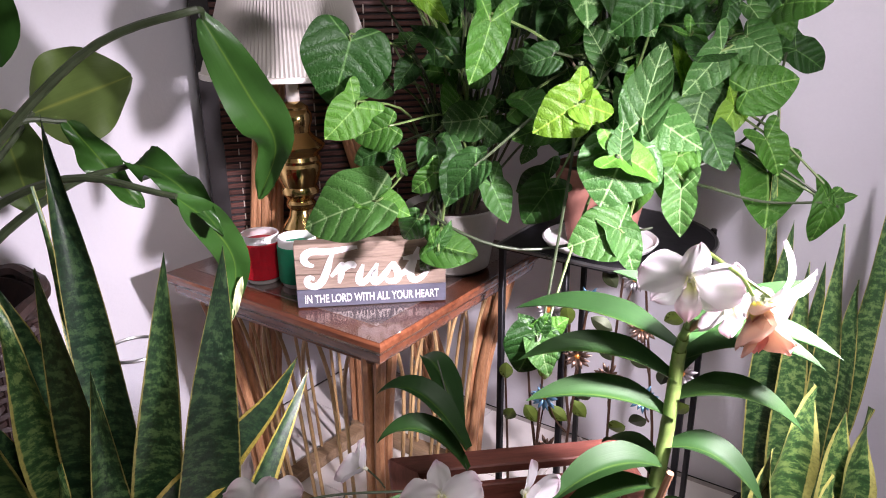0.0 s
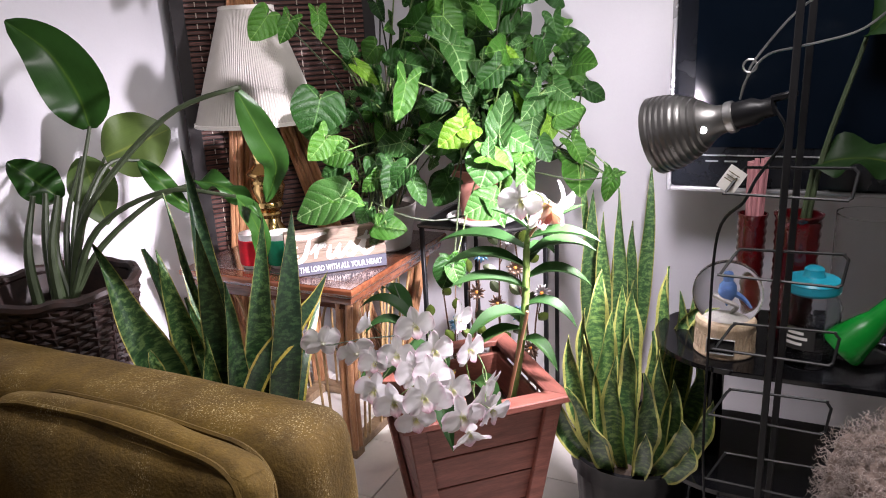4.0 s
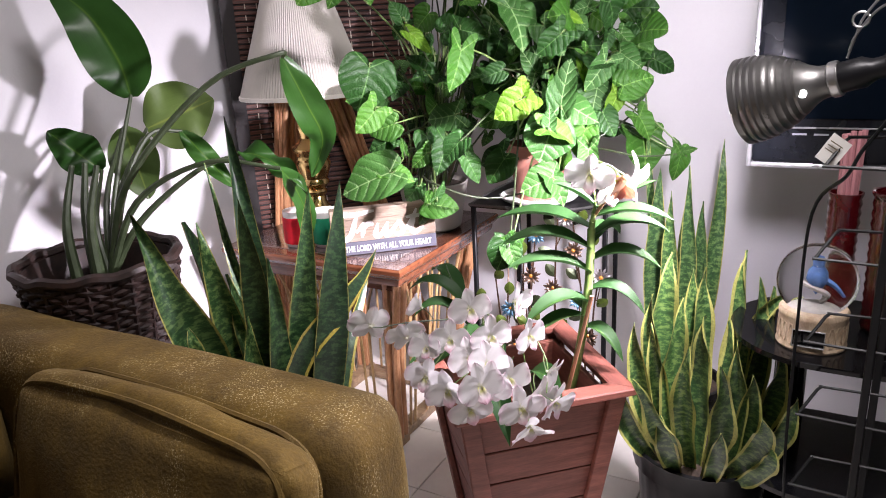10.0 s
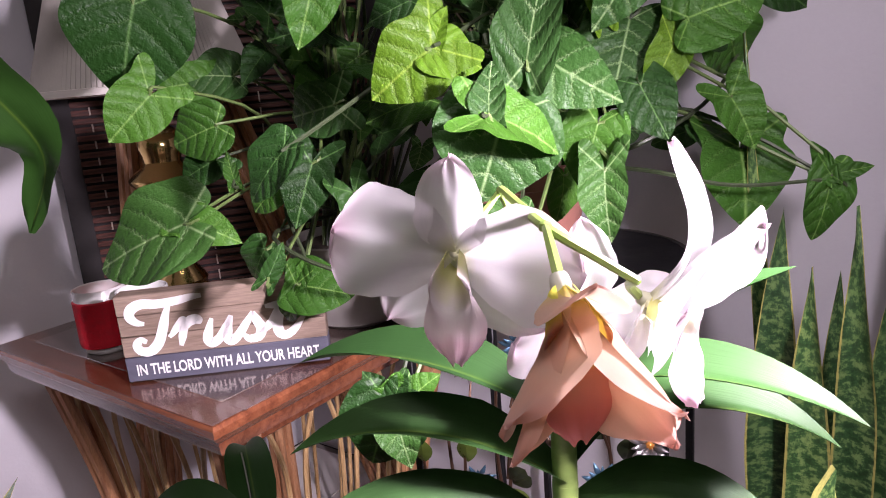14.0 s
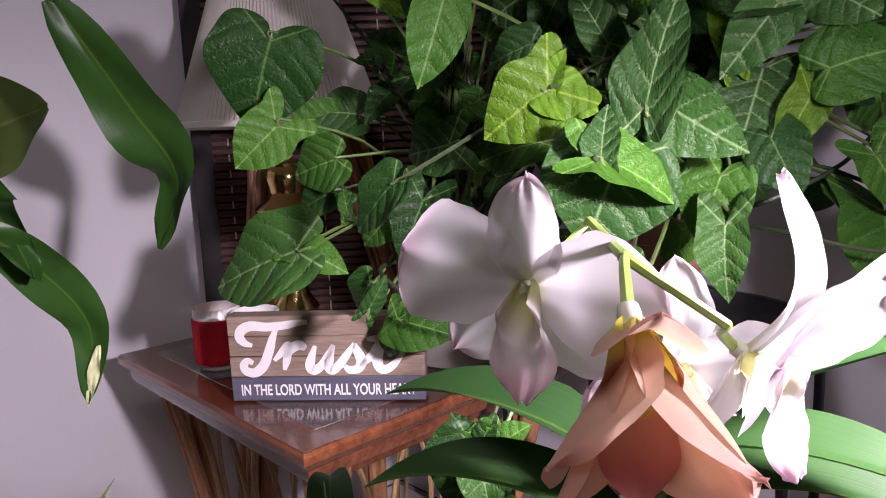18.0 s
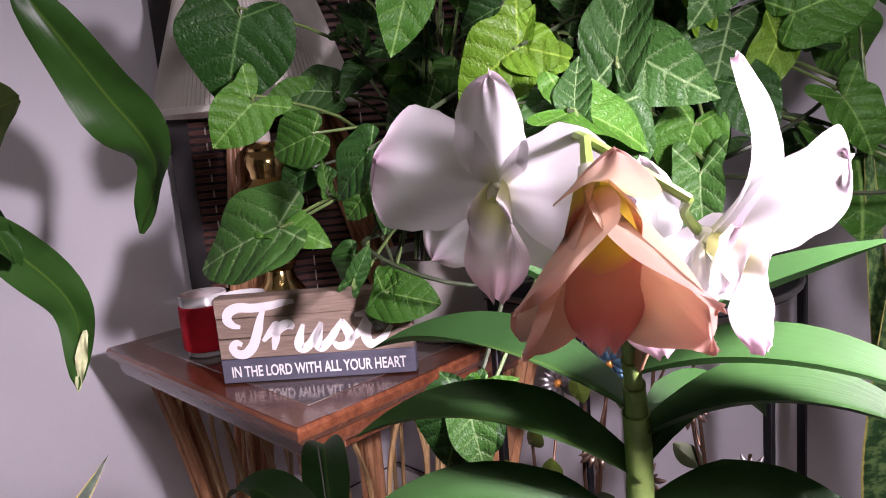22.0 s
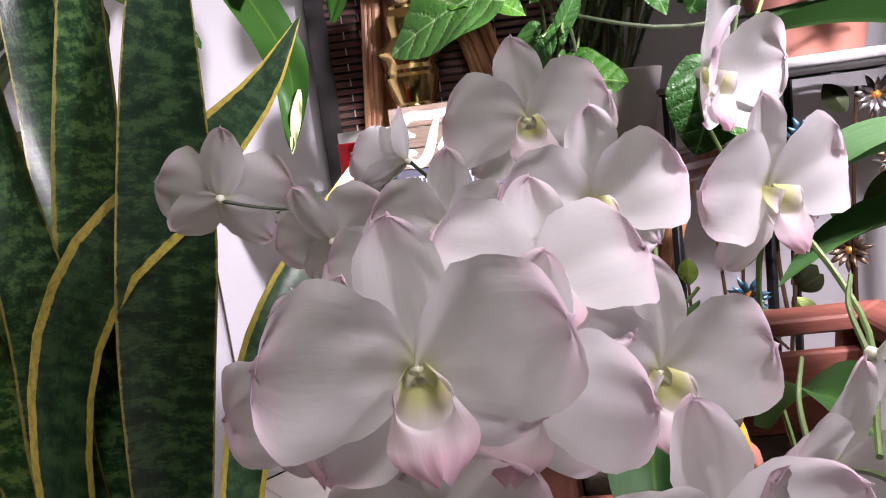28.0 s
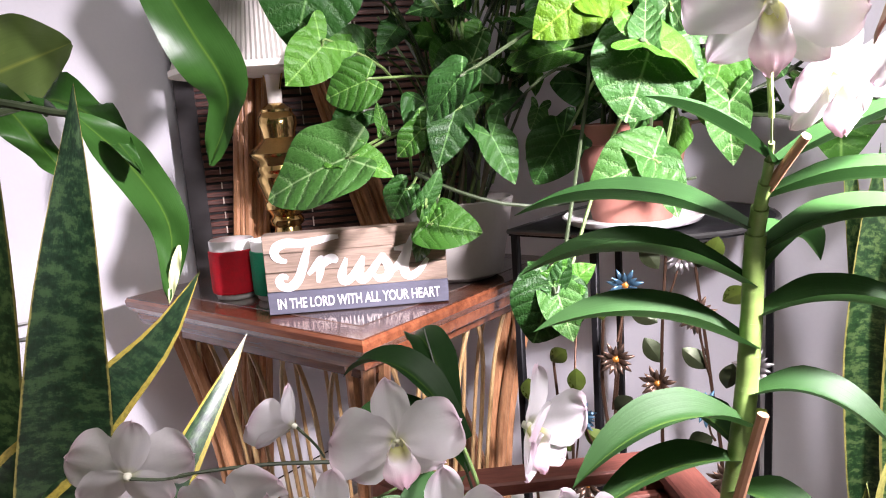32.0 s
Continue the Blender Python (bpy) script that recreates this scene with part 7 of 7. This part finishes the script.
tum = ribbed_tumbler((0.252, 1.19, GZ), 0.032, 0.295, "tall red ribbed tumbler holding a bundle of pink reeds")
for k in range(9):
    a, r = 2.4 * k, 0.006 + 0.0018 * k
    part("reed", tube([(r * 0.5 * math.cos(a), r * 0.5 * math.sin(a), 0.03), (r * 1.15 * math.cos(a), r * 1.15 * math.sin(a), 0.415 + 0.008 * (k % 3))], 0.0062, n=6, steps=2), M_PINKSTICK, tum)
tum = ribbed_tumbler((0.352, 1.13, GZ), 0.048, 0.315, "wide dark red tumbler holding stalks of a big shade-darkened leaf")
for b, t, w, mid in (((0.02, 0.02, 0.42), (0.24, -0.02, 0.400), 0.13, (0.005, 0.0, 0.25)), ((0.10, 0.06, 0.70), (0.30, 0.0, 0.82), 0.15, (0.03, 0.02, 0.40))):
    part("leaf", paddle(b, t, w, bend=(0, 0, 0.035), face=(0, -0.5, 1), fold=0.2), M_BOPSHADE, tum, "large green leaf, darkened as if shaded", 180)
    part("leafstalk", tube([(0, 0, 0.02), mid, b], 0.009, 0.005, n=7), M_STEMD, tum)
M_GREENP = plain("green_plastic", (0.004, 0.16, 0.018), 0.22, var=0.12)
spout = thing("green_watering_spout", (0.505, 0.98, GZ), "bright green plastic watering can nozzle lying tilted", "watering can")
bm = lathe([(0.0, 0.0), (0.044, 0.0), (0.048, 0.006), (0.047, 0.02), (0.034, 0.075), (0.026, 0.10), (0.027, 0.106), (0.026, 0.11), (0.025, 0.17), (0.027, 0.176), (0.024, 0.18), (0.023, 0.27), (0.025, 0.276), (0.021, 0.28), (0.020, 0.34), (0.0, 0.34)], 28)
part("nozzle", bm, M_GREENP, spout).matrix_basis = pose(-0.055, -0.02, 0.058, 0, 42, 10)

M_FUR = plain("curly_plush", (0.20, 0.15, 0.13), 0.95, var=0.3, scale=20, fine=140, relief=1.0)
M_FURTIP = plain("pale_fur_tips", (0.31, 0.255, 0.235), 0.95, var=0.25, scale=20, fine=140)
plush = thing("plush_toy", (0.575, 0.70, 0.545), "curly pale plush toy with a pink cloth belly", "plush toy")
bm = bmesh.new()
bmesh.ops.create_icosphere(bm, subdivisions=5, radius=0.118)
for v in bm.verts:
    n = v.co.normalized()
    v.co = Vector((v.co.x * 1.05, v.co.y * 0.8, v.co.z * 1.1)) + n * 0.030 * (0.5 + noise.noise(n * 2.4)) + n * 0.008 * noise.noise(n * 16)
bm.normal_update()
curl = random.Random(3)
base_pts = [(v.co.copy(), v.normal.copy()) for v in bm.verts]
part("body", bm, M_FUR, plush, "", 180)
for tuft in range(4):
    bm = bmesh.new()
    for p, n in curl.sample(base_pts, 800):
        t1 = n.orthogonal().normalized()
        t2 = n.cross(t1)
        a0, rr = curl.random() * 6.3, curl.uniform(0.003, 0.006)
        lean = (t1 * curl.uniform(-1, 1) + t2 * curl.uniform(-1, 1)) * 0.0022
        pts = [p + n * (0.0040 * k - 0.002) + lean * k + (t1 * math.cos(a0 + 1.2 * k) + t2 * math.sin(a0 + 1.2 * k)) * rr for k in range(8)]
        tube(pts, 0.0009, 0.0004, n=3, bm=bm, steps=2)
    part("curly_fur", bm, M_FURTIP, plush, "frizzy pale fur", 180)
bm = bmesh.new()
bmesh.ops.create_uvsphere(bm, u_segments=20, v_segments=12, radius=0.06)
part("belly", bm, plain("pink_cloth", (0.55, 0.06, 0.12), 0.9, var=0.2, scale=40), plush, "pink cloth belly", 180).matrix_basis = pose(-0.02, -0.075, -0.075) @ Matrix.Diagonal((1.1, 0.5, 0.6, 1))
box_under = thing("side_box", (0.575, 0.70, 0), "plain dark low cabinet beneath a plush toy", "cabinet")
part("cabinet_body", box(0.24, 0.18, 0.410, (0, 0, 0.205), 0.006, 1), M_BLACKPOT, box_under)

# clear vase beside the jar, a dark bottle behind it
vase = thing("glass_vase", (0.495, 1.075, GZ), "tall clear glass cylinder vase on black glass", "vase")
vg = part("vase_body", lathe([(0.066, 0.0), (0.070, 0.005), (0.072, 0.335), (0.0695, 0.335), (0.067, 0.012), (0.0, 0.012)], 40), M_PLASTIC, vase, "clear glass body", 60)
vg.visible_shadow = False
part("rim", tube([(0.0708 * math.cos(a / 5), 0.0708 * math.sin(a / 5), 0.335) for a in range(0, 32)], 0.0016, n=6, steps=2), M_PLASTIC, vase).visible_shadow = False
bottle = thing("dark_bottle", (0.60, 1.20, GZ), "dark green bottle with a pale label behind a vase", "bottle")
part("body", lathe([(0.036, 0.0), (0.040, 0.006), (0.040, 0.16), (0.034, 0.19), (0.016, 0.225), (0.015, 0.262), (0.017, 0.266), (0.0, 0.268)], 32), plain("dark_bottle_glass", (0.006, 0.014, 0.008), 0.15, var=0.2), bottle)
rows = [[(0.0408 * math.cos(radians(a)), 0.0408 * math.sin(radians(a)), z) for a in range(-160, -49, 10)] for z in (0.07, 0.12)]
part("label_patch", sheet(rows), M_PAPER, bottle, "pale paper label")
for z in (0.105, 0.093, 0.081):
    rows = [[(0.0414 * math.cos(radians(a)), 0.0414 * math.sin(radians(a)), zz) for a in range(-140, -74, 8)] for zz in (z - 0.002, z + 0.002)]
    part("label_bar", sheet(rows), M_LABEL, bottle)
# cables under the stand
M_CABLE = plain("black_cable", (0.01, 0.01, 0.01), 0.5)
for k in range(5):
    r2 = random.Random(40 + k)
    c = thing("power_cable", (0.40 + 0.10 * k, 1.30, 0.0), "loose black power cable lying on the floor", "cable", "cables on the floor")
    pts = [(0.10 * math.cos(a * 0.9 + k) + r2.uniform(-0.03, 0.03), 0.07 * math.sin(a * 0.9 + k) + r2.uniform(-0.02, 0.02), 0.005 + 0.002 * a) for a in range(11)]
    part("cable_run", tube(pts, 0.0042, n=6), M_CABLE, c)

# ---- small things among the plants ----
M_YELLOW = plain("yellow_glaze", (0.52, 0.30, 0.03), 0.35, var=0.25, scale=30)
bell = thing("ceramic_bell", (-0.415, 0.815, 0.455), "small yellow glazed ceramic bell with a terracotta skirt among orchids", "ornament")
part("body", lathe([(0.030, 0.062), (0.027, 0.075), (0.020, 0.095), (0.013, 0.112), (0.012, 0.125), (0.015, 0.130), (0.0, 0.132)], 28), M_YELLOW, bell, "yellow glazed neck")
part("skirt", lathe([(0.040, 0.0), (0.044, 0.006), (0.043, 0.030), (0.039, 0.036), (0.040, 0.040), (0.036, 0.056), (0.030, 0.062)], 28), M_TERRA, bell, "terracotta skirt with small notches")
for k in range(20):
    a = 2 * math.pi * k / 20
    part("notch", box(0.003, 0.005, 0.014, (0.0436 * math.cos(a), 0.0436 * math.sin(a), 0.017), 0.001, 1, pose(0, 0, 0, 0, 0, math.degrees(a))), M_SOIL, bell)
jarg = thing("floor_vase", (-1.02, 0.64, 0), "tall clear glass cylinder vase standing behind a snake plant", "vase")
gv = part("vase_body", lathe([(0.045, 0.0), (0.047, 0.004), (0.047, 0.79), (0.044, 0.79), (0.044, 0.012), (0.0, 0.012)], 40), M_PLASTIC, jarg, "clear glass body", 60)
gv.visible_shadow = False
part("rim", tube([(0.0455 * math.cos(a / 4), 0.0455 * math.sin(a / 4), 0.79) for a in range(0, 26)], 0.0028, n=6, steps=2), M_STEEL, jarg)
M_CARD = plain("pinkish_cardboard", (0.46, 0.34, 0.28), 0.85, var=0.12)
crate = thing("storage_box", (-1.61, 0.235, 0), "tall pinkish cardboard box with a dark wooden lid behind a sofa", "box")
part("box_body", box(0.17, 0.14, 0.815, (0, 0, 0.4075), 0.004, 1), M_CARD, crate)
part("lid", box(0.185, 0.155, 0.05, (0, 0, 0.8405), 0.004, 1), M_TABLE, crate, "dark wooden lid")
# black hanging cord above the vines
cordt = thing("hanging_cord", (-0.70, 1.45, 1.75), "thin black cord hanging from the ceiling into the vines", "cord")
part("cord_line", tube([(0.0, 0.05, 0.70), (0.005, 0.03, 0.3), (-0.02, 0.0, 0.0), (0.01, -0.02, -0.16), (0.07, -0.03, -0.27), (0.12, 0.0, -0.33)], 0.0035, n=6), M_CABLE, cordt)
